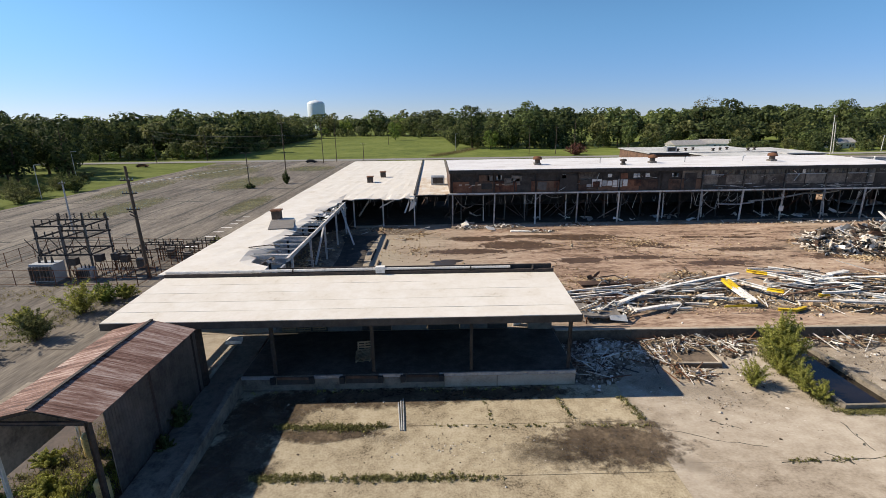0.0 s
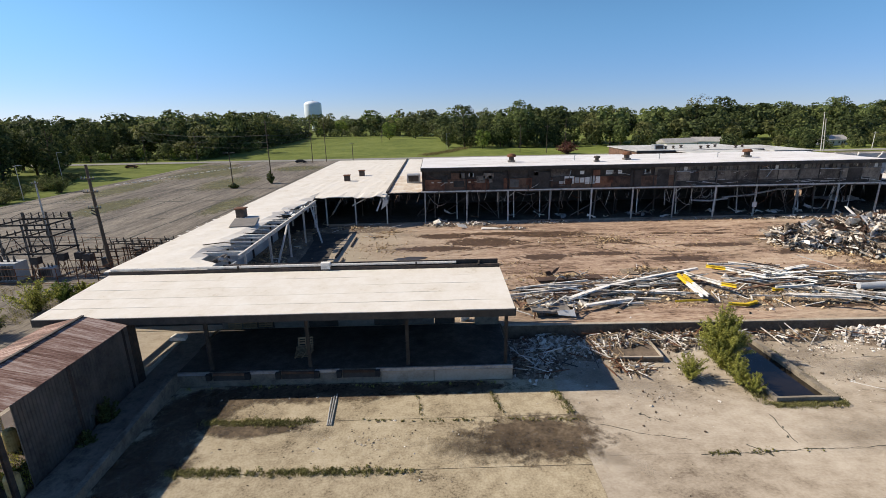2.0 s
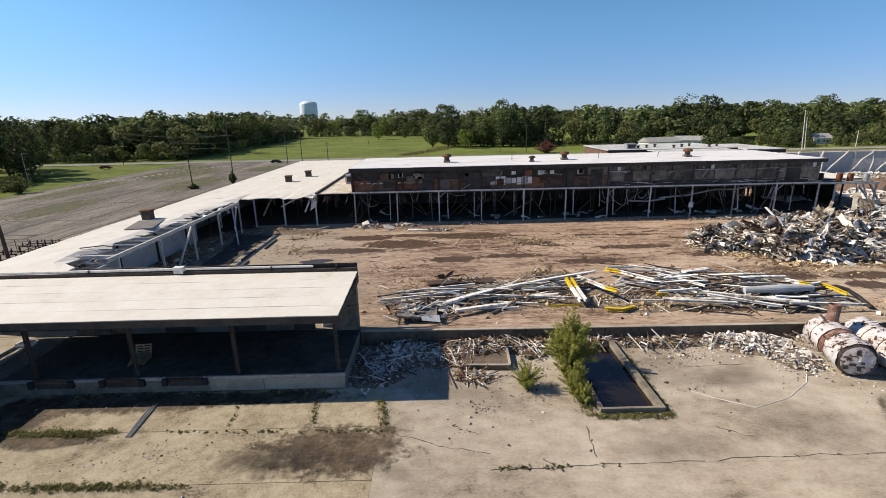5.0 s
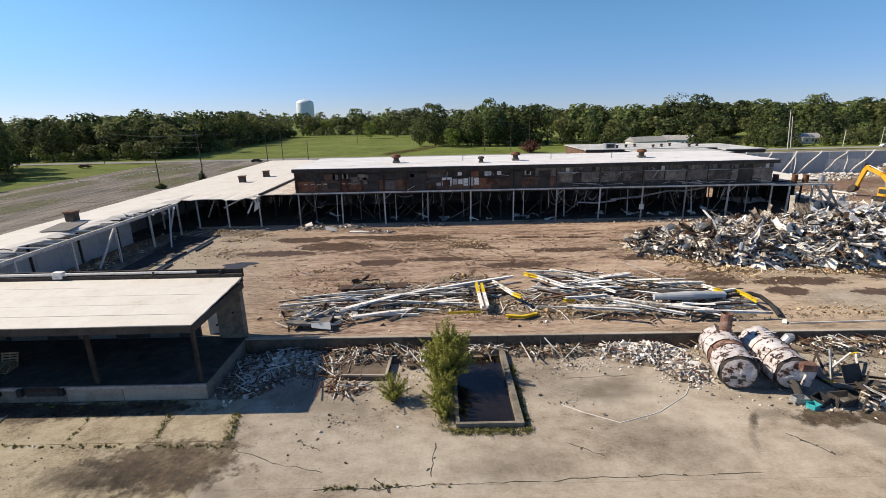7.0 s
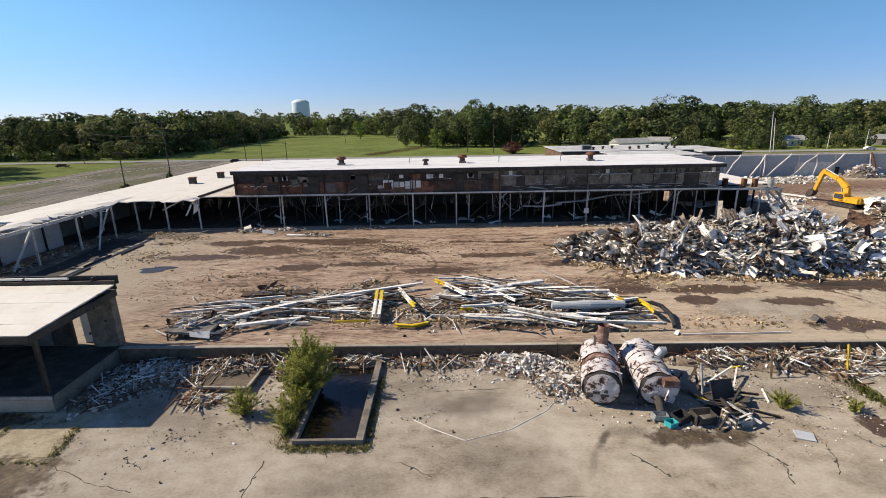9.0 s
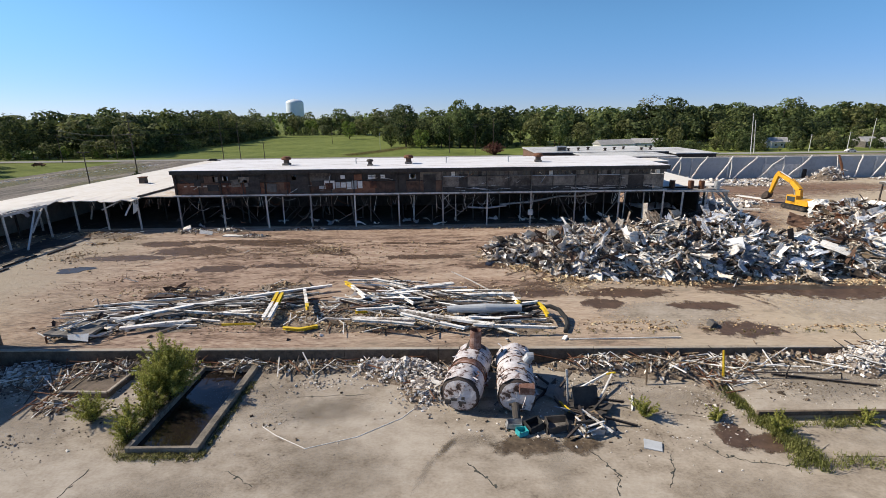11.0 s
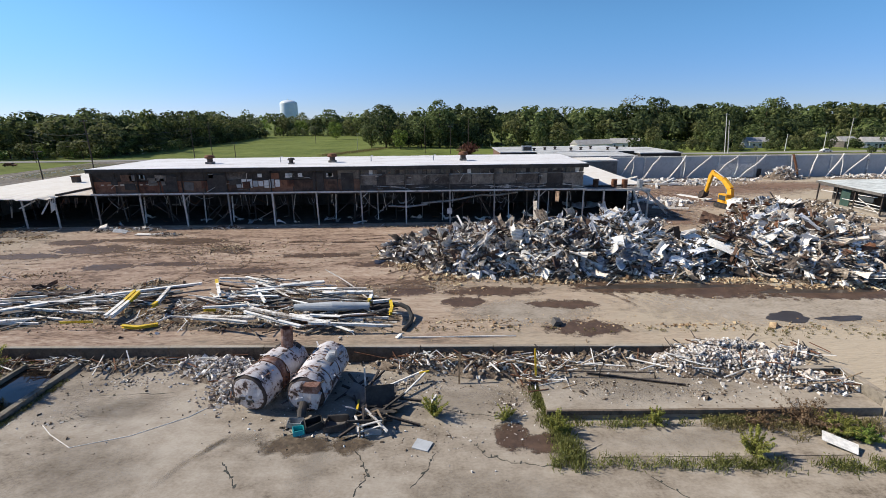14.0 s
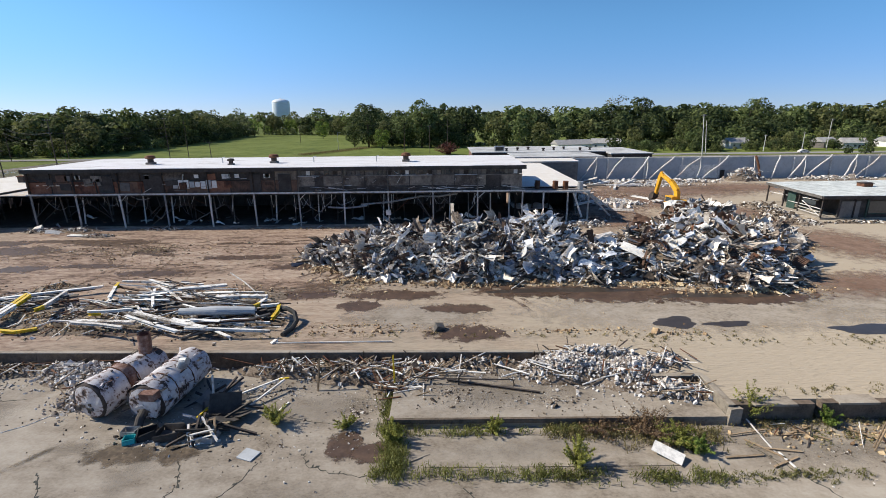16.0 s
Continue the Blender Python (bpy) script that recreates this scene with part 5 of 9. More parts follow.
def scatter(name, rs, centres, dims, mat, tilt, jit=0.18):
    """Loose broken pieces, each its own island, as one mesh."""
    n = len(centres)
    v = BOX_V[None] * dims[:, None, :] * (1 + rs.uniform(-jit, jit, (n, 8, 3)))
    v = np.einsum("nij,nkj->nki", turns(rs, n, tilt), v) + centres[:, None, :]
    f = (BOX_F[None] + 8 * np.arange(n)[:, None, None]).reshape(-1, 4)
    return fast_mesh(name, v.reshape(-1, 3), f, mat)


def bent_sheets(seed, count):
    """Meshes of torn, crumpled sheet metal and board, to be shared."""
    q, out = random.Random(seed), []
    for k in range(count):
        L, W = q.uniform(1.0, 3.3), q.uniform(0.35, 1.3)
        fold, bow, twist = q.uniform(-0.8, 0.8), q.uniform(-0.3, 0.3), q.uniform(-0.6, 0.6)
        crease, at = q.uniform(-0.6, 0.6), q.uniform(-0.3, 0.3)
        ribs = k % 3 == 0
        n = 8 if ribs else 4
        rows = []
        for i in range(7):
            u = i / 6 - 0.5
            w0, w1 = -W / 2 * q.uniform(0.35, 1.25), W / 2 * q.uniform(0.35, 1.25)
            crumple = q.uniform(-0.16, 0.16)
            line = []
            for j in range(n + 1):
                v = j / n - 0.5
                z = bow * math.cos(u * 3.1) + abs(u - at) * fold + abs(v) * crease + twist * u * v * 2 + crumple * (1 - 2 * abs(v)) + q.uniform(-0.06, 0.06)
                line.append((u * L + q.uniform(-0.12, 0.12), w0 + (w1 - w0) * (v + 0.5), z + (0.05 if j % 2 else -0.05) * ribs))
            rows.append(line)
        out.append(Geo().sheet(rows, 0.03).mesh("torn_sheet", None))
    return out


GRITTY = material("dusty_fines", [(0.28, (0.07, 0.05, 0.036)), (0.5, (0.19, 0.145, 0.105)), (0.72, (0.34, 0.28, 0.215))], 0.95, 0, 0.7, 9, 0.8, 0.06, grain=0.9)


def large_sheets(seed, count):
    """Meshes of long bent sheets, half of them corrugated, with curled edges."""
    q, out = random.Random(seed), []
    for k in range(count):
        L, W, n = q.uniform(2.6, 4.6), q.uniform(0.9, 1.7), 14
        curl, roll, twist, kink, at = q.uniform(-0.9, 0.9), q.uniform(-0.5, 0.9), q.uniform(-0.7, 0.7), q.uniform(-0.8, 0.8), q.uniform(-0.3, 0.3)
        phase, rows = q.uniform(0, 6), []
        for i in range(12):
            u = i / 11 - 0.5
            torn = 1 - (0.45 * q.random() if i in (0, 11) else 0.1 * q.random())
            line = []
            for j in range(n + 1):
                v = (j / n - 0.5) * torn
                z = curl * u * u * 2 + roll * v * v * 2.4 + twist * u * v * 2 + kink * max(0, u - at) + 0.09 * math.sin(u * 9 + phase + 3 * v) + q.uniform(-0.03, 0.03)
                line.append((u * L + 0.1 * math.sin(v * 7 + phase), v * W, z + ((0.05 if j % 2 else -0.05) if k % 2 else 0.0)))
            rows.append(line)
        out.append(Geo().sheet(rows, 0.025).mesh("slumped_sheet", None))
    return out


LARGE = {}
for mat in (DEBRISOB, WHITEPANEL, BLUEJUNK, BROWNWALL, PALEMETAL):
    LARGE[mat.name] = large_sheets(len(mat.name) + 7, 5)
    for me in LARGE[mat.name]:
        me.materials.append(mat)

SHEETS = {}
for mat in (DEBRISOB, WHITEPANEL, BLUEJUNK, GREYMETAL, BROWNWALL, RUST, ROOF, PALEMETAL):
    SHEETS[mat.name] = bent_sheets(len(mat.name), 14)
    for me in SHEETS[mat.name]:
        me.materials.append(mat)


def mound_height(lobes, x, y, seed=0.0):
    h = 0.0
    for cx, cy, rx, ry, top in lobes:
        d = ((x - cx) / rx) ** 2 + ((y - cy) / ry) ** 2
        if d < 1:
            h = max(h, top * (1 - d) ** 0.75)
    return h * (1 + 0.28 * noise.noise((x * 0.45, y * 0.45, seed)))


def heap(name, lobes, n_small, n_long, n_sheets, base, label, seed, palette):
    q, rs = random.Random(seed), np.random.RandomState(seed)
    top = thing(name, label, "debris heap", kind="stuff")
    x0, x1 = min(l[0] - l[2] for l in lobes) - 0.5, max(l[0] + l[2] for l in lobes) + 0.5
    y0, y1 = min(l[1] - l[3] for l in lobes) - 0.5, max(l[1] + l[3] for l in lobes) + 0.5
    nx, ny = int((x1 - x0) / 0.7), int((y1 - y0) / 0.7)
    v = [(x0 + (x1 - x0) * i / nx, y0 + (y1 - y0) * j / ny) for j in range(ny + 1) for i in range(nx + 1)]
    v = [(x, y, base - 0.05 + 0.9 * mound_height(lobes, x, y, seed)) for x, y in v]
    f = [(j * (nx + 1) + i, j * (nx + 1) + i + 1, (j + 1) * (nx + 1) + i + 1, (j + 1) * (nx + 1) + i) for j in range(ny) for i in range(nx)]
    f = [t for t in f if max(v[i][2] for i in t) > base + 0.02]
    tagged(part("core", Geo().add(v, f), GRITTY, top), kind="stuff")

    def spots(n, edge=0.0, lift=0.0):
        out = []
        while len(out) < n:
            x, y = q.uniform(x0 - edge, x1 + edge), q.uniform(y0 - edge, y1 + edge)
            h = mound_height(lobes, x, y, seed)
            near = edge and mound_height([(a, b, c + edge, d + edge, e) for a, b, c, d, e in lobes], x, y, seed) > 0
            if h > 0.12 or (near and q.random() < 0.35):
                out.append((x, y, base + h + lift * q.uniform(0, 1)))
        return np.array(out)

    c = spots(n_small, 0.8, 0.25)
    s = rs.lognormal(-1.15, 0.5, (n_small, 1))
    tagged(part("chunks", scatter("chunks", rs, c, s * rs.uniform(0.35, 1.2, (n_small, 3)), DEBRIS, 0.7), None, top), kind="stuff")
    c = spots(n_long, 0.4, 0.5)
    d = np.c_[rs.uniform(0.9, 3.4, n_long), rs.uniform(0.06, 0.28, n_long), rs.uniform(0.04, 0.16, n_long)]
    tagged(part("slats", scatter("slats", rs, c, d, DEBRIS, 0.38, 0.06), None, top), kind="stuff")
    rest = {}
    for i, (x, y, z) in enumerate(sorted(spots(n_sheets, 0.0, 0.55).tolist(), key=lambda p: p[1])):
        mat = q.choice(palette)
        slope = math.degrees(math.atan(mound_height(lobes, x, y + 0.8, seed) - mound_height(lobes, x, y - 0.8, seed))) * 0.55
        k = min(1.45, q.lognormvariate(-0.28, 0.45))
        me = q.choice(SHEETS[mat.name])
        m = pose(x, y, z, slope, 0, 0) @ pose(0, 0, 0, q.gauss(0, 27), q.gauss(0, 24), q.gauss(48, 34) if q.random() < 0.6 else q.uniform(0, 360)) @ Matrix.Diagonal((1.15 * k, 0.85 * k, k, 1))
        if i < 300:
            part("torn_sheet", me, None, top, "", m)
        else:
            mat = DEBRISPIECES if mat is DEBRISOB else mat
            rest.setdefault(mat.name, (mat, Geo()))[1].add([m @ p.co for p in me.vertices], [tuple(f.vertices) for f in me.polygons])
    for mat, g in rest.values():
        tagged(part("torn_sheets", g, mat, top), kind="stuff")
    for i, (x, y, z) in enumerate(spots(46 * len(lobes) // 3, 0.0, 0.2)):
        # large sheets slumped down the slope, corrugated or crumpled
        slope = math.degrees(math.atan(mound_height(lobes, x, y + 0.8, seed) - mound_height(lobes, x, y - 0.8, seed))) * 0.7
        mat = q.choice((DEBRISOB, PALEMETAL, PALEMETAL, DEBRISOB, BLUEJUNK, WHITEPANEL) if palette[0] is PALEMETAL else (DEBRISOB, DEBRISOB, DEBRISOB, BROWNWALL, WHITEPANEL, BLUEJUNK))
        part("slumped_sheet", q.choice(LARGE[mat.name]), None, top, "", pose(x, y, z + 0.1, slope + q.gauss(4, 16), q.gauss(0, 20), q.gauss(40, 45)))
    for x, y, z in spots(22, 0.0, 0.3):
        L = q.uniform(1.8, 3.6)
        part("board", Geo().box((0, 0, L * 0.36), (q.uniform(0.25, 0.7), 0.06, L), jit=0.08, rng=q), q.choice((DEBRISOB, BROWNWALL, WOOD, DEBRISOB)), top, "board standing out of the heap", pose(x, y, z - 0.4, q.gauss(0, 26), q.gauss(14, 24), q.uniform(0, 180)))
    n = n_small
    c = spots(n, 1.8, 0.0)
    c[:, 2] = base + 0.05 + np.maximum(0, c[:, 2] - base) * 0.0
    rim = [p for p in c if mound_height(lobes, p[0], p[1], seed) < 0.5]
    if rim:
        rim = np.array(rim)
        tagged(part("chips", scatter("chips", rs, rim, rs.uniform(0.08, 0.34, (len(rim), 3)) * np.array([1.5, 0.7, 0.4]), CHIPS, 0.4), None, top), kind="stuff")
    return top


MIXED = (DEBRISOB, DEBRISOB, DEBRISOB, DEBRISOB, DEBRISOB, BROWNWALL, BROWNWALL, BLUEJUNK)
heap("debris_heap", [(57, 62, 5.0, 4.0, 1.5), (64.5, 59.5, 7.5, 6.4, 3.5), (72.5, 58.8, 7.5, 7.0, 4.2)], 1700, 1900, 800, S,
     "long heap of twisted sheet metal, boards and roofing", 21, MIXED)
heap("debris_heap", [(80.5, 59.3, 6.6, 7.0, 4.6), (86, 57.0, 4.8, 5.6, 2.8), (74.5, 56.4, 3.5, 4.0, 2.6)], 1200, 1200, 600, S,
     "heap of crumpled pale bluish metal sheeting", 23, (PALEMETAL, PALEMETAL, PALEMETAL, DEBRISOB, DEBRISOB, DEBRISOB, BLUEJUNK, BROWNWALL))
heap("debris_heap", [(95, 58, 5.4, 6.6, 3.7), (101.5, 59, 7.0, 8.6, 4.3), (106, 69, 6.0, 7.0, 4.2), (107, 61, 5.2, 7.6, 3.4), (101, 54, 7, 5, 2.6), (114, 68, 4.6, 5, 1.8)], 2300, 2500, 980, S,
     "tall heap of torn panels, cladding and timber", 22, MIXED + (DEBRISOB, DEBRISOB, RUST, PALEMETAL, PALEMETAL))


def ribbed_sheet(name, L, W, curl, mat, label, m, ribs=11, wrinkle=0.0, seed=1):
    """A long sheet of profiled metal or cloth, curled at its ends."""
    q, rows = random.Random(seed), []
    for i in range(10):
        u = i / 9 - 0.5
        rows.append([(u * L + q.uniform(-0.1, 0.1), (j / (2 * ribs) - 0.5) * W, curl * (4 * u * u - 0.5) + 0.045 * (1 if j % 4 < 2 else -1) + wrinkle * q.uniform(-1, 1)) for j in range(2 * ribs + 1)])
    return solid(name, Geo().sheet(rows, 0.012), mat, label, "debris", "loose sheets on the heaps", at=m)


ribbed_sheet("corrugated_sheet", 6.4, 1.5, 0.35, BLUEJUNK, "pale blue corrugated metal sheet on the heap", pose(101.6, 53.4, S + 2.2, 24, 16, -14))
ribbed_sheet("corrugated_sheet", 5.2, 1.3, -0.3, WHITEPANEL, "white corrugated metal sheet lying on the heap", pose(91.6, 54.2, S + 2.2, 30, 22, -32), seed=2)
ribbed_sheet("corrugated_sheet", 3.2, 1.2, 0.15, DEBRISOB, "weathered corrugated sheet at the foot of the heap", pose(93.2, 52.0, S + 0.7, 34, 8, 62), seed=3)
ribbed_sheet("corrugated_sheet", 4.6, 1.1, 0.5, WHITEPANEL, "bent white metal sheet sliding off the heap", pose(68.6, 53.4, S + 0.9, 22, 14, -30), seed=4)
ribbed_sheet("corrugated_sheet", 5.0, 1.3, -0.4, BLUEJUNK, "bluish buckled metal sheet on the heap", pose(81.5, 53.6, S + 1.9, 34, 10, 20), seed=5)
ribbed_sheet("torn_membrane", 3.6, 3.0, -1.1, WHITEPANEL, "crumpled white roofing membrane draped over the heap", pose(106.6, 69.6, S + 4.3, 18, 0, 30), 6, 0.28, 6)
ribbed_sheet("torn_membrane", 3.2, 3.4, -1.0, WHITEPANEL, "white roofing membrane hanging over the heap's edge", pose(105.0, 75.0, S + 2.8, 55, 0, -20), 6, 0.25, 7)
ribbed_sheet("torn_membrane", 2.8, 2.4, -0.8, DEBRISOB, "cream insulation board buckled on top of the heap", pose(102.0, 57.6, S + 4.3, 24, 0, 10), 5, 0.22, 8)
ribbed_sheet("rusty_panel", 3.6, 2.0, 0.2, RUST, "rusty brown panel leaning on the heap", pose(115.8, 66.4, S + 1.3, 40, 6, 24), 4, 0.05, 9)
ribbed_sheet("rusty_panel", 4.4, 2.2, 0.3, BROWNWALL, "brown panel leaning on the end of the heap", pose(99.2, 70.6, S + 1.9, 46, 12, -30), 4, 0.08, 10)




def rubble(name, lobes, n, base, size, mat, label, seed, sticks=20, tilt=0.8):
    """A spread of broken blocks and sticks."""
    q, rs = random.Random(seed), np.random.RandomState(seed)
    top = thing(name, label, "rubble", kind="stuff")
    pts = []
    tot = sum(l[2] * l[3] for l in lobes)
    for cx, cy, rx, ry, h in lobes:
        for _ in range(int(n * rx * ry / tot)):
            a, d = q.uniform(0, 6.283), abs(q.gauss(0, 0.5))
            x, y = cx + rx * d * math.cos(a), cy + ry * d * math.sin(a)
            pts.append((x, y, base + h * max(0, 1 - d * d) * q.uniform(0.5, 1.0) + size * 0.25))
    if max(l[4] for l in lobes) > 0.3:
        g = Geo()
        for cx, cy, rx, ry, h in lobes:
            rings = [[(cx + rx * d * math.cos(a * 0.524) * q.uniform(0.85, 1.15), cy + ry * d * math.sin(a * 0.524) * q.uniform(0.85, 1.15), base + max(0.0, h * 0.62 * (1 - d * d / 1.2)) + q.uniform(-0.02, 0.04)) for a in range(12)] for d in (0.01, 0.35, 0.7, 1.05)]
            rings[3] = [(x, y, base - 0.05) for x, y, z in rings[3]]
            g.add([p for r in rings for p in r], [(12 * i + a, 12 * i + 12 + a, 12 * i + 12 + (a + 1) % 12, 12 * i + (a + 1) % 12) for i in range(3) for a in range(12)])
        tagged(part("fines", g, GRITTY, top), kind="stuff")
    pts = np.array(pts)
    dims = size * rs.lognormal(-0.15, 0.5, (len(pts), 1)) * rs.uniform(0.4, 1.3, (len(pts), 3)) * np.array([1.25, 0.95, 0.6])
    tagged(part("blocks", scatter("blocks", rs, pts, dims, mat, tilt), None, top), kind="stuff")
    for k in range(sticks):
        cx, cy, rx, ry, h = q.choice(lobes)
        L = q.uniform(0.7, 2.8)
        g = Geo().beam((-L / 2, 0, 0), (L / 2, 0, 0), q.uniform(0.03, 0.09), q.uniform(0.03, 0.07), q.random() < 0.2)
        part("stick", g, q.choice((PALESTEEL, WOOD, WOOD, DARKSTEEL, RUST, WHITEPANEL)), top, "", pose(cx + q.gauss(0, rx * 0.4), cy + q.gauss(0, ry * 0.4), base + h * 0.7 + 0.15, 0, q.gauss(0, 14), q.uniform(0, 180)))
    return top


rubble("rubble_bank", [(14.5, 35.7, 4.5, 2.4, 0.5), (12.5, 33.6, 2.5, 3.0, 0.25), (17.0, 35.3, 2.4, 2.2, 0.35)], 2600, 0.0, 0.14, PALEBLOCKS, "broken blocks and boards spilled beside the dock", 31, 90)
rubble("rubble_bank", [(21.0, 36.3, 4.6, 1.2, 0.7), (24.8, 35.8, 1.8, 1.4, 0.4), (18.6, 34.8, 1.0, 1.8, 0.35), (20.6, 35.4, 2.2, 0.9, 0.6), (19.8, 31.8, 1.6, 1.0, 0.08)], 2600, 0.02, 0.125, BLOCKS, "broken blocks piled on the machine pad", 32, 150)
rubble("rubble_bank", [(36, 36.5, 5.0, 1.0, 0.45), (30.0, 36.7, 2.2, 0.9, 0.45), (26, 36.6, 2.4, 0.9, 0.4)], 1000, 0.0, 0.13, BLOCKS, "strip of broken blocks at the foot of the slab edge", 33, 150)
rubble("rubble_bank", [(43.4, 35.6, 3.2, 1.8, 0.95), (41.2, 36.3, 2.4, 1.1, 0.7), (44.9, 33.6, 1.8, 2.4, 0.5), (49.6, 36.4, 2.6, 0.8, 0.5)], 3400, 0.0, 0.15, WHITEBLOCKS, "pile of pale broken bricks and blocks beside the tank", 34, 60)
rubble("rubble_bank", [(58.5, 36.2, 4.5, 1.1, 0.7), (63.5, 35.6, 3.6, 1.4, 0.8), (67.5, 35.2, 3.0, 1.4, 0.8), (66.4, 33.6, 1.6, 1.3, 0.5)], 2200, 0.1, 0.14, BLOCKS, "tangled rubble and steel along the slab edge", 35, 240)
rubble("rubble_bank", [(72.5, 36.1, 3.5, 0.8, 0.35)], 260, 0.55, 0.17, BLOCKS, "strip of broken blocks on the platform", 39, 8)
rubble("rubble_bank", [(78.6, 35.0, 4.0, 2.0, 1.35), (83.0, 34.4, 3.4, 2.2, 1.15), (80.8, 36.2, 5.0, 1.2, 1.3), (85.6, 35.2, 2.4, 1.3, 1.2), (84.6, 32.6, 2.4, 1.3, 0.6), (86.4, 32.2, 1.4, 0.9, 0.4)], 10500, 0.55, 0.118, WHITEBLOCKS, "pale heap of broken concrete blocks on the platform", 36, 110)
rubble("rubble_bank", [(79, 40.0, 8, 0.8, 0.1), (62, 40.2, 12, 0.8, 0.08), (40, 41, 12, 1.4, 0.12), (52, 77.6, 26, 1.3, 0.12), (10, 75.6, 6, 1.2, 0.3), (-3, 64, 8, 8, 0.03), (12, 55, 8, 3, 0.05), (30, 66, 22, 8, 0.02)], 2600, S, 0.095, CHIPS, "thin scatter of splinters and chips on the muddy floor", 37, 16, 0.4)
rubble("rubble_bank", [(97, 104, 6, 5, 0.5), (104, 96, 6, 4, 0.6), (92, 78, 4, 2, 0.6)], 1800, S, 0.3, WHITEBLOCKS, "broken roofing and blocks beside the gutted block", 38, 20)
rubble("rubble_bank", [(112, 125, 14, 4, 0.4), (149, 128.5, 5.5, 3.0, 3.2), (130, 126, 12, 3, 0.4), (172, 128, 12, 3, 0.7), (122, 120, 10, 3, 0.3)], 3400, S, 0.32, WHITEBLOCKS, "heap of rubble along the standing end wall", 40, 90)
rubble("rubble_bank", [(128.5, 90, 2.4, 6, 0.8), (127.0, 83, 3.2, 4, 0.6), (127.4, 78, 3.4, 2, 0.3), (136, 78, 7, 0.8, 0.15)], 1100, S, 0.3, BLOCKS, "scattered boards and blocks beside the small building", 41, 46)
rubble("rubble_bank", [(-17, 60, 4, 18, 0.25), (-9, 76, 8, 3, 0.3), (-16, 46, 3, 4, 0.4)], 800, S, 0.14, CHIPS, "fallen ceiling debris on the factory floor", 42, 60)
rubble("rubble_bank", [(38, 60, 30, 14, 0.02), (20, 66, 22, 9, 0.02), (60, 52, 22, 6, 0.02), (84, 46, 16, 3, 0.02), (6, 52, 10, 8, 0.02)], 2200, S, 0.055, CHIPS, "grit and small scraps over the muddy floor", 45, 0, 0.4)
rubble("yard_litter", [(20, 28, 10, 6, 0), (36, 30, 8, 5, 0), (0, 24, 12, 4, 0), (60, 28, 12, 5, 0), (92, 27, 10, 4, 0), (-8, 29, 6, 3, 0)], 1500, 0.0, 0.055, BLOCKS, "small stones and chips on the yard", 43, 0)
rubble("yard_litter", [(20, 33.6, 8, 2.2, 0), (37, 34.4, 7, 2.0, 0), (46, 32.4, 4, 3.4, 0), (57, 33.6, 7, 2.8, 0), (52, 29.0, 5, 2.4, 0), (64, 31.0, 3, 3.5, 0), (24, 31.5, 3, 3, 0)], 2200, 0.0, 0.075, DEBRIS, "splinters, chips and scraps strewn over the yard", 47, 0)
rubble("yard_litter", [(70, 32.4, 4, 2.4, 0), (77, 31.4, 7, 1.6, 0), (73, 34.8, 6, 1.4, 0)], 700, 0.55, 0.075, BLOCKS, "chips and crumbs strewn over the platform", 48, 0)
rubble("rubble_bank", [(5.5, 77.2, 3.5, 1.1, 0.3), (11.5, 77.4, 4.5, 1.0, 0.4), (17.0, 74.0, 3.0, 1.0, 0.25), (24, 77.8, 5, 0.8, 0.15), (66, 77.6, 9, 1.0, 0.2)], 1100, S, 0.17, DEBRIS, "broken boards and scraps at the foot of the block", 55, 60, 0.5)
rubble("sawdust_patch", [(-2.2, 73.4, 3.2, 1.6, 0.03), (-4.6, 70.5, 2.2, 1.2, 0.02)], 700, S, 0.1, CHIPS, "spilled tan sawdust and chips on the floor", 56, 4, 0.2)
rubble("yard_litter", [(95, 28.4, 7, 1.6, 0), (90, 28.6, 3, 1.2, 0)], 420, 0.0, 0.11, CHIPS, "dry leaves and scraps at the foot of the wall", 57, 10)
rubble("floor_litter", [(62, 41.5, 14, 1.6, 0), (80, 40.2, 14, 0.9, 0), (88, 39.6, 5, 1.0, 0.05), (30, 42, 16, 2.4, 0), (48, 50, 10, 3, 0), (18, 50, 14, 4, 0), (60, 51, 6, 4, 0)], 3000, S, 0.085, CHIPS, "splinters and scraps strewn over the muddy floor", 49, 0, 0.4)

rubble("timber_scrap", [(20, 44.5, 8, 4.2, 0.25), (27, 46.5, 7, 3.6, 0.2), (35, 44, 4, 4, 0.12), (45, 44.5, 8, 4.4, 0.35), (51, 42, 5, 3.4, 0.25)], 2600, S, 0.15, DEBRIS, "splintered wood and scrap between the beams", 46, 150, 0.5)
rubble("chip_fringe", [(62, 52.6, 7, 1.2, 0.1), (72, 51.2, 8, 1.0, 0.12), (82, 51.6, 8, 1.0, 0.12), (92, 50.6, 6, 1.0, 0.12), (101, 48.8, 8, 1.2, 0.1), (56, 57.6, 3, 3, 0.1), (105.5, 51.6, 2.6, 1.4, 0.1)], 3300, S, 0.155, CHIPS, "fringe of tan wood chips along the foot of the heaps", 44, 30, 0.5)


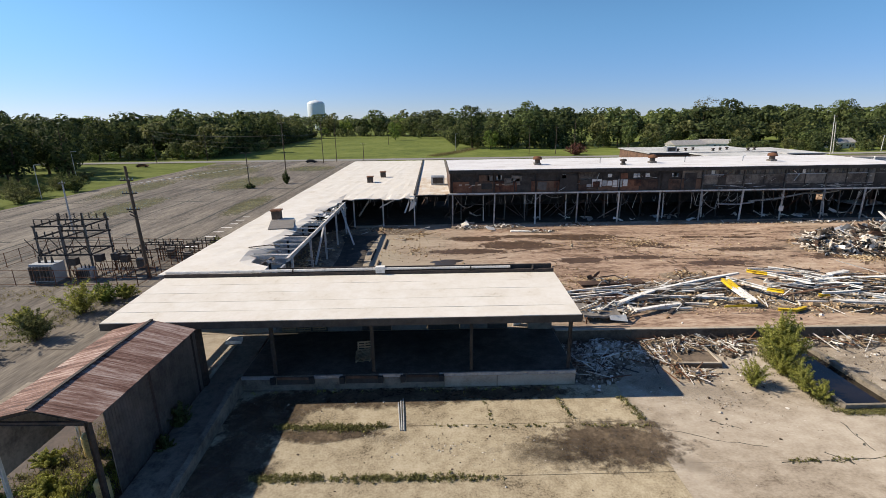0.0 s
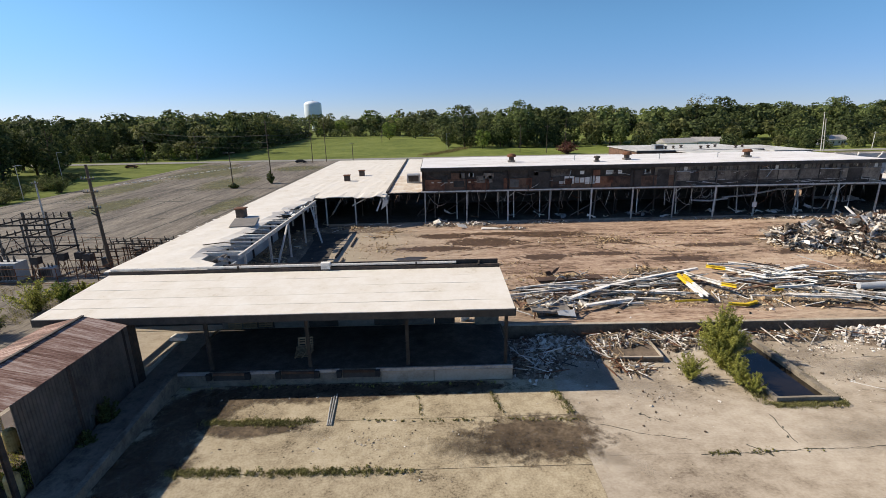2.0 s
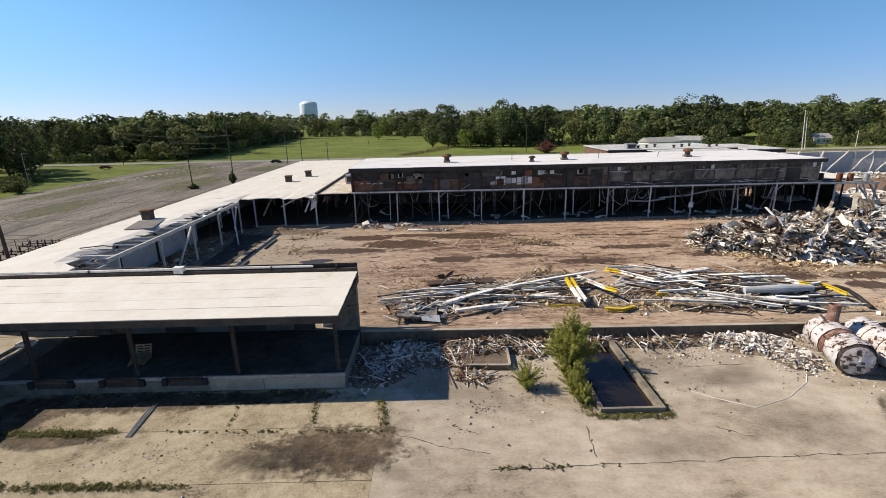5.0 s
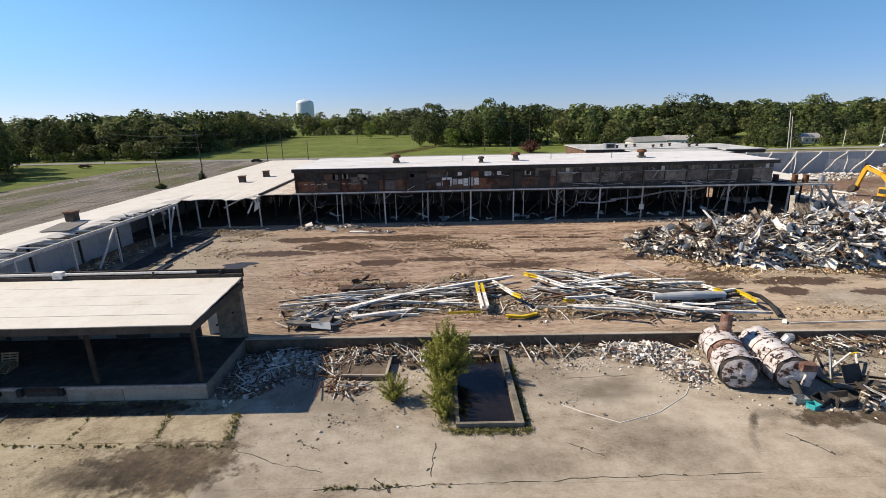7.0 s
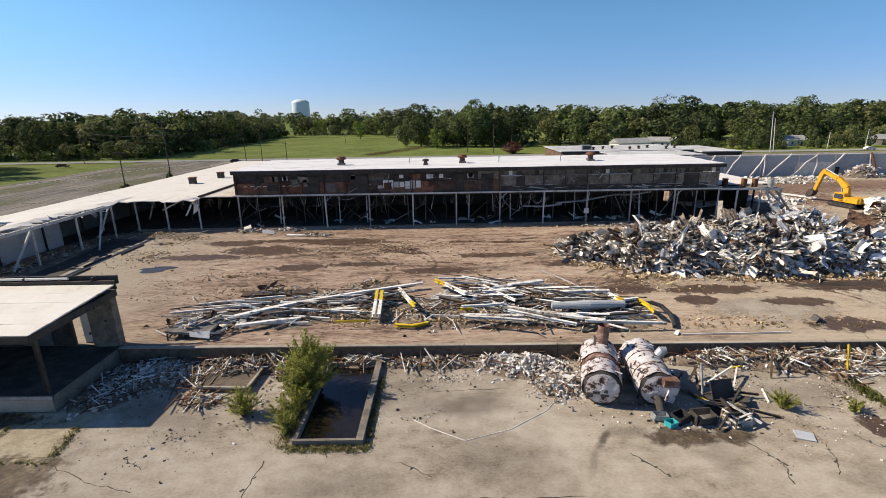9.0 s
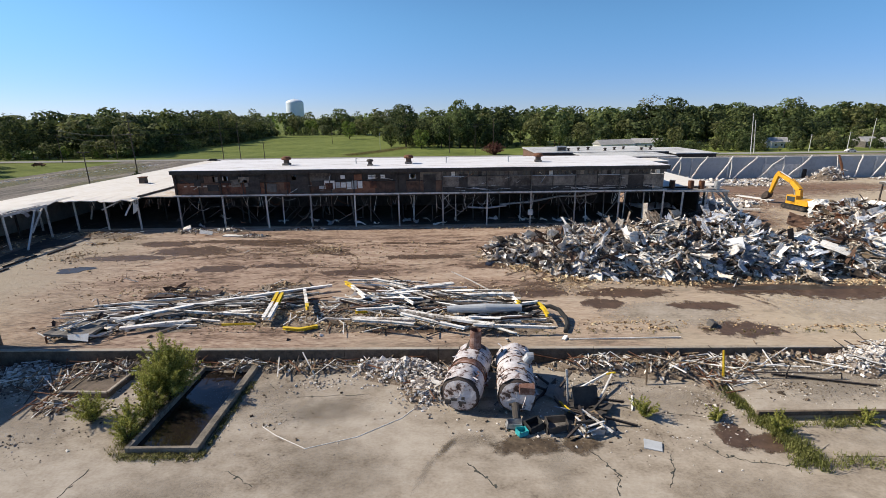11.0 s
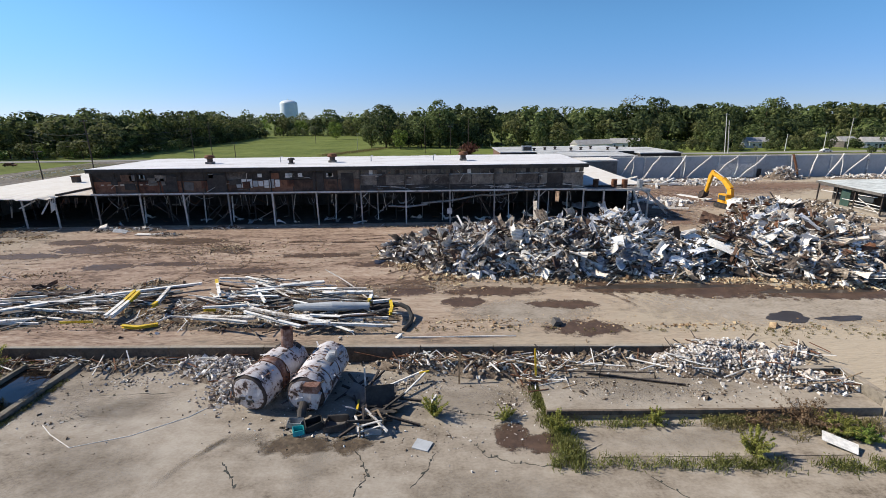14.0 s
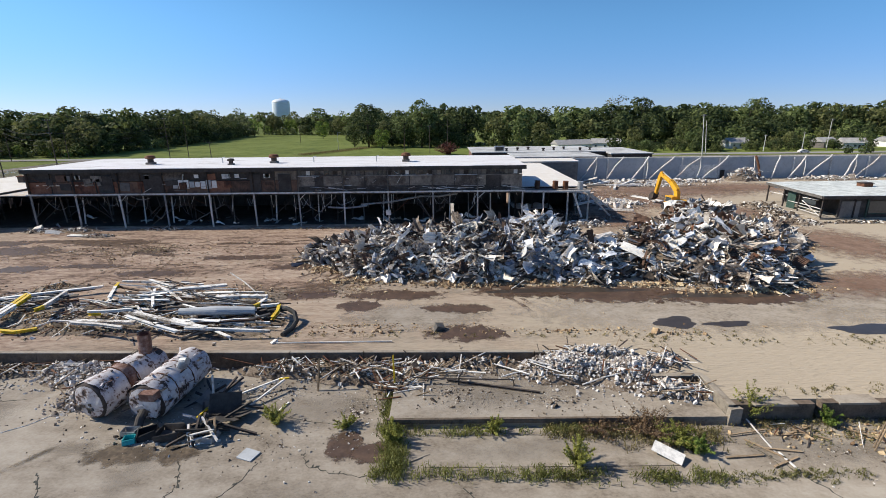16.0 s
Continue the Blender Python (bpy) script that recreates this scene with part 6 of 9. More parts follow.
# ---- pile of steel beams ----
def beam_meshes():
    out = []
    for k, (L, w, h) in enumerate(((7, 0.3, 0.34), (5.5, 0.26, 0.3), (8.5, 0.26, 0.36), (4.5, 0.22, 0.26), (6.5, 0.3, 0.12), (5, 0.36, 0.1), (3.2, 0.2, 0.2), (8, 0.16, 0.18))):
        bend = (0, 0, 0.12, 0.0, 0.2, 0.05, 0.1, 0.35)[k]
        pts = [(-L / 2, 0, 0), (-L / 6, bend, 0), (L / 6, bend * 0.8, 0.02), (L / 2, -bend * 0.3, 0)]
        out.append(Geo().rail(pts, w * (0.9 if k in (4, 5) else 0.5), h * 0.5, k not in (4, 5)))
    return out


BEAMS = {m.name: [g.mesh("beam", m) for g in beam_meshes()] for m in (PALESTEEL, BEAMWHITE, GREYWALL, DARKSTEEL, BROWNWALL)}
rods = thing("beam_pile", "long pile of bent white and yellow steel beams", "beam pile")
q = random.Random(77)


def lay(x, y, z, rz, k, mat, ry=0.0, rx=0.0):
    part("beam", BEAMS[mat.name][k], None, rods, "", pose(x, y, z, rx, ry, rz))


def bar(ends, z, w, h, mat, flange=True, label="", dz=0.0):
    """One beam of the pile laid through plan points."""
    n = len(ends) - 1
    part("beam", Geo().rail([(x, y, S + z + dz * i / n) for i, (x, y) in enumerate(ends)], w, h, flange), mat, rods, label)


# the long members that lie on top
for x0, y0, x1, y1, w, mat in ((11.4, 43.3, 19.3, 45.0, 0.26, PALESTEEL), (17.4, 41.8, 22.6, 45.2, 0.75, BEAMWHITE), (19.0, 44.2, 30.4, 42.3, 0.34, BEAMWHITE), (22.5, 45.4, 34.6, 50.1, 0.5, BEAMWHITE),
                               (18.7, 40.4, 23.9, 42.1, 0.55, BEAMWHITE), (16.4, 45.7, 22.4, 45.6, 0.24, PALESTEEL), (24.0, 46.6, 31.4, 47.6, 0.3, PALESTEEL), (13.0, 45.4, 21.0, 47.0, 0.22, PALESTEEL), (27.3, 40.6, 30.3, 40.4, 0.07, YELLOW)):
    bar([(x0, y0), (x0 * 0.45 + x1 * 0.55 + q.uniform(-0.2, 0.2), y0 * 0.45 + y1 * 0.55 + q.uniform(-0.15, 0.15)), (x1, y1)], 0.5 + q.uniform(0, 0.25), w * 0.66, 0.2, mat, w < 0.5, dz=q.uniform(-0.3, 0.2))
for x0, y0, x1, y1, w, mat in ((38.2, 41.4, 43.8, 40.8, 0.6, BEAMWHITE), (42.2, 42.9, 50.4, 39.4, 0.55, BEAMWHITE), (42.5, 41.7, 48.0, 39.4, 0.4, BEAMWHITE), (38.5, 40.6, 43.8, 39.2, 0.4, PALESTEEL), (38.8, 51.2, 42.6, 49.0, 0.45, BEAMWHITE),
                               (43.5, 48.1, 47.3, 50.2, 0.8, BEAMWHITE), (40.9, 48.5, 43.5, 43.9, 0.34, BEAMWHITE), (48.2, 45.9, 53.0, 46.0, 0.6, BEAMWHITE), (48.7, 39.4, 55.6, 39.4, 0.3, BEAMWHITE), (38.4, 42.8, 42.3, 42.9, 0.3, PALESTEEL), (39.6, 46.7, 45.2, 44.6, 0.34, BEAMWHITE), (48.4, 40.9, 52.9, 40.8, 0.34, BEAMWHITE)):
    bar([(x0, y0), (x0 * 0.45 + x1 * 0.55 + q.uniform(-0.2, 0.2), y0 * 0.45 + y1 * 0.55 + q.uniform(-0.15, 0.15)), (x1, y1)], 0.75 + q.uniform(0, 0.3), w * 0.72, 0.2, mat, w < 0.5, dz=q.uniform(-0.4, 0.2))
part("roof_duct", Geo().tube([(46.6, 42.6, S + 1.0), (50.0, 42.5, S + 1.1), (53.2, 42.7, S + 1.0)], [0.3, 0.42, 0.34], 14), SIDING, rods, "crushed blue-grey duct")
# painted ends: white bars with yellow tips
for (x0, y0), (x1, y1), u in (((30.5, 41.6), (30.3, 46.2), 0.62), ((31.0, 41.6), (30.8, 46.0), 0.6), ((32.2, 48.4), (34.2, 42.4), -0.25), ((35.9, 50.6), (38.9, 45.0), -1.35), ((52.9, 46.0), (53.1, 42.8), 0.6)):
    c = abs(u) % 1.0
    m = (x0 + (x1 - x0) * (c if u > 0 else 0.74), y0 + (y1 - y0) * (c if u > 0 else 0.74))
    first, second = ((BEAMWHITE, YELLOW) if abs(u) < 1 else (YELLOW, BEAMWHITE))
    if abs(u) > 1:
        m = (x0 + (x1 - x0) * 0.35, y0 + (y1 - y0) * 0.35)
    bar([(x0, y0), m], 0.75, 0.3, 0.3, first, dz=0.3)
    bar([m, (x1, y1)], 1.05, 0.3, 0.3, second, label="yellow-tipped beam", dz=0.3)
bar([(32.5, 40.6), (34.0, 40.3), (35.4, 40.9)], 0.3, 0.3, 0.24, YELLOW)
bar([(35.1, 41.2), (35.7, 42.3), (38.5, 42.0)], 0.4, 0.12, 0.12, PALESTEEL, False)
bar([(54.9, 43.8), (55.2, 42.4), (55.2, 41.0)], 1.0, 0.28, 0.28, YELLOW)
bar([(53.4, 43.4), (54.9, 43.8)], 1.1, 0.24, 0.24, BEAMWHITE)
bar([(38.3, 43.0), (39.4, 43.0)], 0.7, 0.3, 0.24, YELLOW)
bar([(15.9, 48.7), (23.2, 49.3)], 0.25, 1.3, 0.12, BROWNWALL, False, "dark flattened roofing sheet")
bar([(18.5, 47.6), (18.3, 49.2), (20.1, 49.4), (20.4, 47.8)], 0.7, 0.1, 0.1, DARKSTEEL, False, "bent dark frame", 0.3)
# thinner members under and between them
for i in range(84):
    u = q.random()
    x, y = 14.5 + 17 * u, 43.2 + 4.2 * u + q.gauss(0, 1.3)
    lay(x, max(40.2, y), S + 0.1 + q.uniform(0, 0.5), q.gauss(8, 16), q.choice((4, 5, 4, 5, 0, 2, 7, 6)), q.choice((PALESTEEL, BEAMWHITE, DARKSTEEL, DARKSTEEL, BROWNWALL, GREYWALL)), q.gauss(0, 5), q.gauss(0, 14))
for i in range(135):
    u = q.random()
    x, y = 39 + 13 * u, 47.4 - 4.6 * u + q.gauss(0, 2.0)
    lay(x, max(40.6, y), S + 0.1 + q.uniform(0, 0.8), q.gauss(-8, 20), q.choice((4, 5, 7, 7, 0, 2, 7, 6)), q.choice((BEAMWHITE, BEAMWHITE, BEAMWHITE, PALESTEEL, DARKSTEEL, BROWNWALL, GREYWALL)), q.gauss(0, 5), q.gauss(0, 14))
for i in range(70):
    u, east = q.random(), i % 5 > 1
    x, y = (39 + 14 * u, 47.2 - 4.4 * u + q.gauss(0, 2.0)) if east else (13 + 18 * u, 43 + 4.2 * u + q.gauss(0, 1.5))
    a, L, up_ = q.gauss(0.05, 0.4), q.uniform(1.5, 4.5), q.uniform(0.1, 0.9)
    y = max(40.6, y)
    pts = [(x + math.cos(a) * L * (k / 4 - 0.5) + q.uniform(-0.12, 0.12), y + math.sin(a) * L * (k / 4 - 0.5) + q.uniform(-0.2, 0.2), S + 0.12 + up_ * (0.4 + 0.6 * math.sin(k * 0.9 + i)) ** 2) for k in range(5)]
    part("bent_rod", Geo().tube(pts, q.uniform(0.025, 0.06), 5), q.choice((PALESTEEL, BEAMWHITE, DARKSTEEL, RUST)), rods)
part("cable_loop", Geo().tube([(53.2, 43.0, S + 0.5), (54.4, 43.3, S + 0.72), (55.2, 43.3, S + 0.8), (55.9, 43.1, S + 0.95), (56.6, 42.6, S + 0.8), (57.0, 41.7, S + 0.4), (56.9, 40.8, S + 0.2), (56.45, 39.6, S + 0.16)], 0.2, 8), RUBBER, rods, "thick black looped cable")
part("edge_rail", Geo().beam((56.4, 38.35, S + 0.1), (65.5, 38.45, S + 0.1), 0.07, 0.08), PALESTEEL, rods)
rubble("splinter_bed", [(24, 45.2, 9, 2.6, 0.4), (31, 43.8, 7, 2.4, 0.35), (43, 43.0, 9, 2.4, 0.3), (46, 46.5, 8, 3.4, 0.5), (20, 49.6, 4, 1.4, 0.3), (29, 51.4, 3, 1.4, 0.4), (37, 41.5, 5, 1.4, 0.2), (16, 44, 5, 2, 0.2), (50, 48.5, 5, 2.0, 0.15)], 5600, S, 0.115, CHIPS, "bed of splintered wood and chips under the beams", 51, 40, 0.6)
rubble("splinter_bed", [(15.6, 42.0, 2.6, 1.2, 0.3), (19.5, 49.6, 3.5, 1.0, 0.2)], 220, S, 0.18, CHIPS, "splinters and scraps beside the beams", 52, 12)
frag = thing("roof_fragment", "propped slab of grey roofing at the end of the beams", "debris")
part("roofing", Geo().sheet([[(13.4 + 0.45 * i, y + 0.06 * math.sin(i * 1.7), S + 0.78 - 0.03 * i + 0.05 * math.sin(i * 2.3 + y)) for i in range(9)] for y in (39.0, 39.9, 40.9, 41.9)], 0.2), GREYWALL, frag, "grey built-up roofing")
part("torn_flap", Geo().sheet([[(15.6 + 0.4 * i, 38.75 + 0.05 * i, S + 0.82), (15.7 + 0.4 * i, 38.55, S + 0.5 - 0.05 * i)] for i in range(5)], 0.03), WHITEPANEL, frag, "bent pale flap")
for px, py in ((13.6, 38.9), (16.9, 39.2), (13.6, 41.6), (16.8, 41.7)):
    part("prop", Geo().beam((px, py, S), (px + 0.05, py, S + 0.62), 0.1, 0.1, False), RUST, frag)
for k in range(9):
    part("joist_end", Geo().beam((13.7 + 0.38 * k, 39.1, S + 0.3 + 0.04 * (k % 3)), (13.8 + 0.36 * k, 41.0, S + 0.42), 0.1, 0.12, False), WOOD if k % 2 else DARKSTEEL, frag)
for k in range(16):
    x, y = q.uniform(12.6, 18.6), q.uniform(39.4, 42.6)
    part("crumpled_sheet", q.choice(SHEETS[q.choice((GREYMETAL, DEBRISOB, BROWNWALL, ROOF)).name]), None, frag, "", pose(x, y, S + 0.35 + (0.6 if 13.4 < x < 17 and y < 42 else 0), q.gauss(0, 16), q.gauss(0, 16), q.uniform(0, 360)) @ Matrix.Scale(q.uniform(0.4, 0.8), 4))
for k in range(14):
    x, y, L = q.uniform(12.6, 18.6), q.uniform(39.2, 42.4), q.uniform(1.2, 3.0)
    part("lath", Geo().beam((-L / 2, 0, 0), (L / 2, 0, 0), 0.09, 0.06, False), q.choice((WOOD, DARKSTEEL, PALESTEEL)), frag, "", pose(x, y, S + 0.3 + (0.66 if 13.4 < x < 17 else 0), 0, q.gauss(0, 8), q.uniform(-40, 40)))
for x, y, w in ((14.6, 42.2, 3.0), (17.2, 42.9, 2.8), (18.0, 50.4, 3.2)):
    part("crumpled_sheet", SHEETS[BROWNWALL.name][2], None, rods, "crumpled roofing sheet", pose(x, y, S + 0.6, 12, -8, 10 * w))

# ---- block and wing details ----
def vent(x, y, z, s=1.0, group="roof vents"):
    ob = thing("roof_vent", "rusty mushroom vent on the white roof", "vent", group, at=(x, y, z))
    part("curb", Geo().box((0, 0, 0.16 * s), (1.2 * s, 1.2 * s, 0.34 * s)), GREYWALL, ob)
    part("stack", Geo().tube([(0, 0, 0.3 * s), (0, 0, 1.0 * s)], 0.48 * s, 16), DARKSTEEL, ob)
    part("cap", Geo().tube([(0, 0, 0.95 * s), (0, 0, 1.2 * s), (0, 0, 1.45 * s), (0, 0, 1.55 * s)], [0.82 * s, 0.85 * s, 0.66 * s, 0.15 * s], 18), RUST if s > 0.9 else DARKSTEEL, ob)
    return ob


vent(19.0, 87, BZ)
vent(40.4, 87, BZ)
vent(63.2, 87.5, BZ)
vent(34.0, 84.5, BZ, 0.7)
for x, y in ((-21.4, 62.3), (-13.4, 97.5), (-11.6, 106)):
    ob = thing("roof_vent", "square weathered vent box with flat cap on the wing roof", "vent", "wing vents", at=(x, y, WZ))
    part("curb", Geo().box((0, 0, 0.55), (1.1, 1.1, 1.1)), DARKSTEEL, ob)
    part("cap", Geo().box((0, 0, 1.2), (1.35, 1.35, 0.16)), RUST, ob)
ac = thing("roof_unit", "pale metal air handling unit on the low roof", "air conditioner", at=(0.6, 93, WZ))
part("body", Geo().box((0, 0, 0.9), (2.6, 2.0, 1.6)), GREYMETAL, ac)
part("grille", Geo().box((0, -1.02, 0.9), (2.0, 0.06, 1.1)), FASCIA, ac)
for x in (31, 47, 58):
    ob = solid("roof_pipe", Geo().tube([(x, 88, BZ), (x, 88, BZ + 0.9), (x + 0.4, 88, BZ + 1.0)], 0.09, 8), GREYMETAL, "thin vent pipe on the white roof", "pipe", "roof pipes")

q = random.Random(5)
# hanging cables, bent bars and braces under the upper floor
for k in range(70):
    x, y = q.uniform(BX0 + 0.5, BX1 - 0.5), q.uniform(BF - 0.1, BF + 3.5)
    d = q.uniform(0.8, 3.2)
    part("hanging_strip", Geo().beam((x, y, LZ - 0.4), (x + q.gauss(0, 0.5), y + q.gauss(0, 0.2), LZ - 0.4 - d), 0.06, 0.045, False), q.choice((PALESTEEL, GREYWALL, PALESTEEL, GREYWALL, BROWNWALL)), block)
for k in range(40):
    x, y, z = q.uniform(BX0 + 0.5, BX1 - 4), q.uniform(BF - 0.15, BF + 2.5), LZ - q.uniform(0.4, 1.6)
    dx, dz, sag = q.uniform(0.4, 3.6) * q.choice((-1, 1)), q.uniform(-2.8, 0.6), q.uniform(0.2, 1.5)
    pts = [(x + dx * i / 6 + q.uniform(-0.06, 0.06), y + q.uniform(-0.1, 0.1), max(S + 0.1, min(LZ - 0.4, z + dz * i / 6) - sag * math.sin(math.pi * i / 6))) for i in range(7)]
    part("slack_cable", Geo().tube(pts, q.uniform(0.025, 0.05), 5), q.choice((GREYWALL, GREYWALL, GREYMETAL, DARKSTEEL, RUST)), block)
for k in range(22):
    x = q.uniform(BX0 + 1, BX1 - 6)
    part("fallen_bar", Geo().beam((x, BF + q.uniform(0, 3), LZ - q.uniform(0.5, 2.5)), (x + q.uniform(2.5, 5.5) * q.choice((-1, 1)), BF + q.uniform(-0.3, 3), S + q.uniform(0.1, 1.6)), 0.1, 0.1, False), q.choice((GREYWALL, DARKSTEEL, DARKSTEEL)), block)
for k in range(22):
    x = BX0 + 2.2 + 3.61 * k + q.uniform(-0.6, 0.6)
    part("inner_post", Geo().beam((x, BF + q.uniform(2.2, 4.5), S), (x + q.gauss(0, 0.15), BF + 3.4, LZ - 0.45), 0.16, 0.18), q.choice((PALESTEEL, GREYWALL, DARKSTEEL)), block)
# fallen ceiling, sheets and cartons on the floor under the block
litter = random.Random(77)
for k in range(46):
    x, y = litter.uniform(BX0 + 1, BX1 - 1), litter.uniform(BF + 0.3, BF + 6)
    mat = litter.choice((GREYMETAL, WHITEPANEL, DEBRISOB, DEBRISOB, BROWNWALL))
    part("fallen_sheet", litter.choice(SHEETS[mat.name]), None, block, "fallen ceiling sheet", pose(x, y, S + 0.35, litter.gauss(0, 16), litter.gauss(0, 14), litter.uniform(0, 360)) @ Matrix.Scale(litter.uniform(0.4, 1.0), 4))
for x0, x1, z0, z1 in ((56, 66, 4.3, 5.6), (66, 72, 5.6, 6.0), (50.5, 57, 3.9, 4.1)):
    part("sagging_duct", Geo().tube([(x0, BF + 1.6, z0), ((x0 + x1) / 2, BF + 1.5, (z0 + z1) / 2 - 0.25), (x1, BF + 1.6, z1)], 0.16, 8), GREYMETAL, block, "sagging pale duct")
for k in range(60):
    x = q.uniform(BX0 + 0.5, BX1 - 3)
    z = q.uniform(LZ + 0.1, BZ - 1.0)
    part("loose_trim", Geo().beam((x, BF - 0.06, z), (x + q.gauss(0.4, 0.9), BF - 0.1, z + q.gauss(0.1, 0.5)), q.uniform(0.05, 0.14), 0.04, False), q.choice((PALESTEEL, GREYWALL, DARKSTEEL, DARKSTEEL, RUSTPANEL, WHITEPANEL)), block)
for k in range(14):
    x, w = q.uniform(BX0 + 1, 42), q.uniform(0.6, 2.2)
    part("broken_panel", Geo().box((x, BF - 0.0, LZ + q.uniform(0.7, 2.6)), (w, 0.05, q.uniform(0.4, 1.3)), Euler((0, q.gauss(0, 0.06), 0)).to_matrix()), q.choice((INTERIOR, FACADE, GREYWALL, RUSTPANEL, BROWNWALL)), block, "broken wall panel")
# dark strip laid on the front as the shade of an open gap
part("dark_band", Geo().span(46.2, BF - 0.0, LZ + 0.02, 80.5, BF + 0.095, LZ + 0.85), INTERIOR, block, "dark strip painting a shaded gap along the upper floor")
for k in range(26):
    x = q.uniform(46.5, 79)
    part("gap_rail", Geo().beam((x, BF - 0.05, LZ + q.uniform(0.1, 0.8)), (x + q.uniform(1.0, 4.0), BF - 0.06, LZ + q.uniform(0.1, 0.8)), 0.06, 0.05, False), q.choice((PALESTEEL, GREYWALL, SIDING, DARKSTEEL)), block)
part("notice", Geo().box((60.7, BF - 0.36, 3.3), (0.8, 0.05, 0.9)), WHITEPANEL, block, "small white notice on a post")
# broken white ceiling panes, and dark panels for shaded openings, in the upper front
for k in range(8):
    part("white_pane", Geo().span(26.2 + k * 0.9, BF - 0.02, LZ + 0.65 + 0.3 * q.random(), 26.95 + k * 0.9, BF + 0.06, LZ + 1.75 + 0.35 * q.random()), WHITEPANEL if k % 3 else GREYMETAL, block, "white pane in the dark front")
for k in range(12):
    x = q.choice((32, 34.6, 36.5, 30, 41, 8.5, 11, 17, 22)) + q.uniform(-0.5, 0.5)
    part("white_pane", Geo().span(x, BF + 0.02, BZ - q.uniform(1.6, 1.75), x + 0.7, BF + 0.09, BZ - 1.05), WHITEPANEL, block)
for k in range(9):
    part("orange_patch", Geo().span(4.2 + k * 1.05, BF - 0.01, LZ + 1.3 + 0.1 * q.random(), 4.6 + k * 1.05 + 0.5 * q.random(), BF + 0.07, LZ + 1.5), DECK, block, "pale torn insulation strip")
# flat dark panels imitate the shade in broken openings
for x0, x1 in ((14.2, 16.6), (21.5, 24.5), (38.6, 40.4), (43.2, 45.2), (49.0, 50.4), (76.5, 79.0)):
    part("opening", Geo().span(x0, BF + 0.02, LZ + 0.1, x1, BF + 0.085, BZ - 1.1), INTERIOR, block, "dark panel painting the shade of a broken opening")
for k in range(11):
    x = BX0 + 0.1 + 7.22 * k
    part("upper_post", Geo().beam((x, BF - 0.08, LZ), (x, BF - 0.08, BZ - 0.6), 0.14, 0.14), DARKSTEEL if k < 6 else GREYWALL, block)
    if k % 4 == 2:
        part("brace", Geo().beam((x, BF - 0.2, LZ - 1.3), (x + 1.1, BF - 0.2, LZ - 0.3), 0.08, 0.08, False), PALESTEEL, block)
    for y in (83.5, 90.5):
        part("floor_beam", Geo().beam((x, BF, LZ - 0.62), (x, BB - 1, LZ - 0.62), 0.16, 0.34), DARKSTEEL, block) if y < 84 else part("joist", Geo().beam((x, y, LZ - 0.6), (x + 7.2, y, LZ - 0.6), 0.14, 0.3), DARKSTEEL, block)

# wing: exposed frame, torn edge, fallen braces
for y in [46.0 + 1.9 * k for k in range(15)]:
    part("joist", Geo().beam((-18.6, y, WZ - 0.22), (-14.7, y, WZ - 0.22 - q.uniform(0, 0.25)), 0.07, 0.16), q.choice((PALESTEEL, DARKSTEEL, GREYMETAL)), wing)
for k in range(10):
    y = q.uniform(44, 76)
    x = -17.6 + 2.2 * max(0, (y - 52) / 26) + q.uniform(-0.5, 1.6)
    part("torn_membrane", q.choice(SHEETS[q.choice((WHITEPANEL, GREYMETAL, DEBRISOB, BLUEJUNK)).name]), None, wing, "torn roof membrane", pose(x, y, WZ - 0.15 - q.uniform(0, 0.6), q.gauss(0, 20), q.gauss(10, 25), q.gauss(90, 30)))
for k in range(26):
    x, d = q.uniform(-14.5, 2.2), q.uniform(0.4, 1.6)
    part("hanging_strip", Geo().beam((x, 79.2, WZ - 0.2), (x + q.gauss(0, 0.4), 79.2 + q.gauss(0, 0.3), WZ - 0.2 - d), q.uniform(0.05, 0.22), 0.04, False), q.choice((PALESTEEL, DARKSTEEL, BROWNWALL, GREYWALL)), wing)
for a, b in (((-15.2, 73.6, 6.2), (-12.2, 67.4, S + 0.1)), ((-14.9, 74.6, 6.1), (-13.8, 70.5, 3.0)), ((-14.6, 60.1, 6.1), (-15.4, 57.2, S + 0.3)), ((-4.2, 79.6, 6.3), (-5.2, 78.4, 3.8)), ((-11, 80, 6.3), (-13.6, 82, S + 1.4)), ((-6.2, 80.2, 6.2), (-9.5, 79.4, 4.6))):
    part("fallen_brace", Geo().beam(a, b, 0.2, 0.2, False), PALESTEEL, wing, "bent pale brace")
part("hanging_flap", Geo().sheet([[(-4.4 + 0.5 * i, 79.6, WZ), (-4.4 + 0.45 * i + 0.2, 79.3, WZ - 1.2), (-4.6 + 0.4 * i, 79.5, WZ - 2.7 + 0.3 * i)] for i in range(3)], 0.03), WHITEPANEL, wing, "curled white flap hanging from the roof edge")
part("hatch_board", Geo().box((-19.6, 58.6, WZ + 0.07), (3.0, 5.2, 0.08), Euler((0, 0.02, 0.25)).to_matrix()), GREYWALL, wing, "grey board lying on the roof")
for k in range(8):
    part("wall_panel", Geo().span(-19.9, 43.4 + 3.4 * k, S, -19.7, 46.76 + 3.4 * k, WZ - 0.5), SIDING, wing, "pale grey siding panel")
part("pale_wall", Geo().span(-15.0, 41.0, S, -14.8, 44.0, 5.8), GREYMETAL, wing)
for k in range(4):
    solid("floor_rail", Geo().box((-8.6 + 1.1 * (k % 2), 51 + 5.5 * k, S + 0.1), (0.18, 5.0, 0.22)), DARKSTEEL, "dark steel channel set in the floor", "channel", "floor channels")
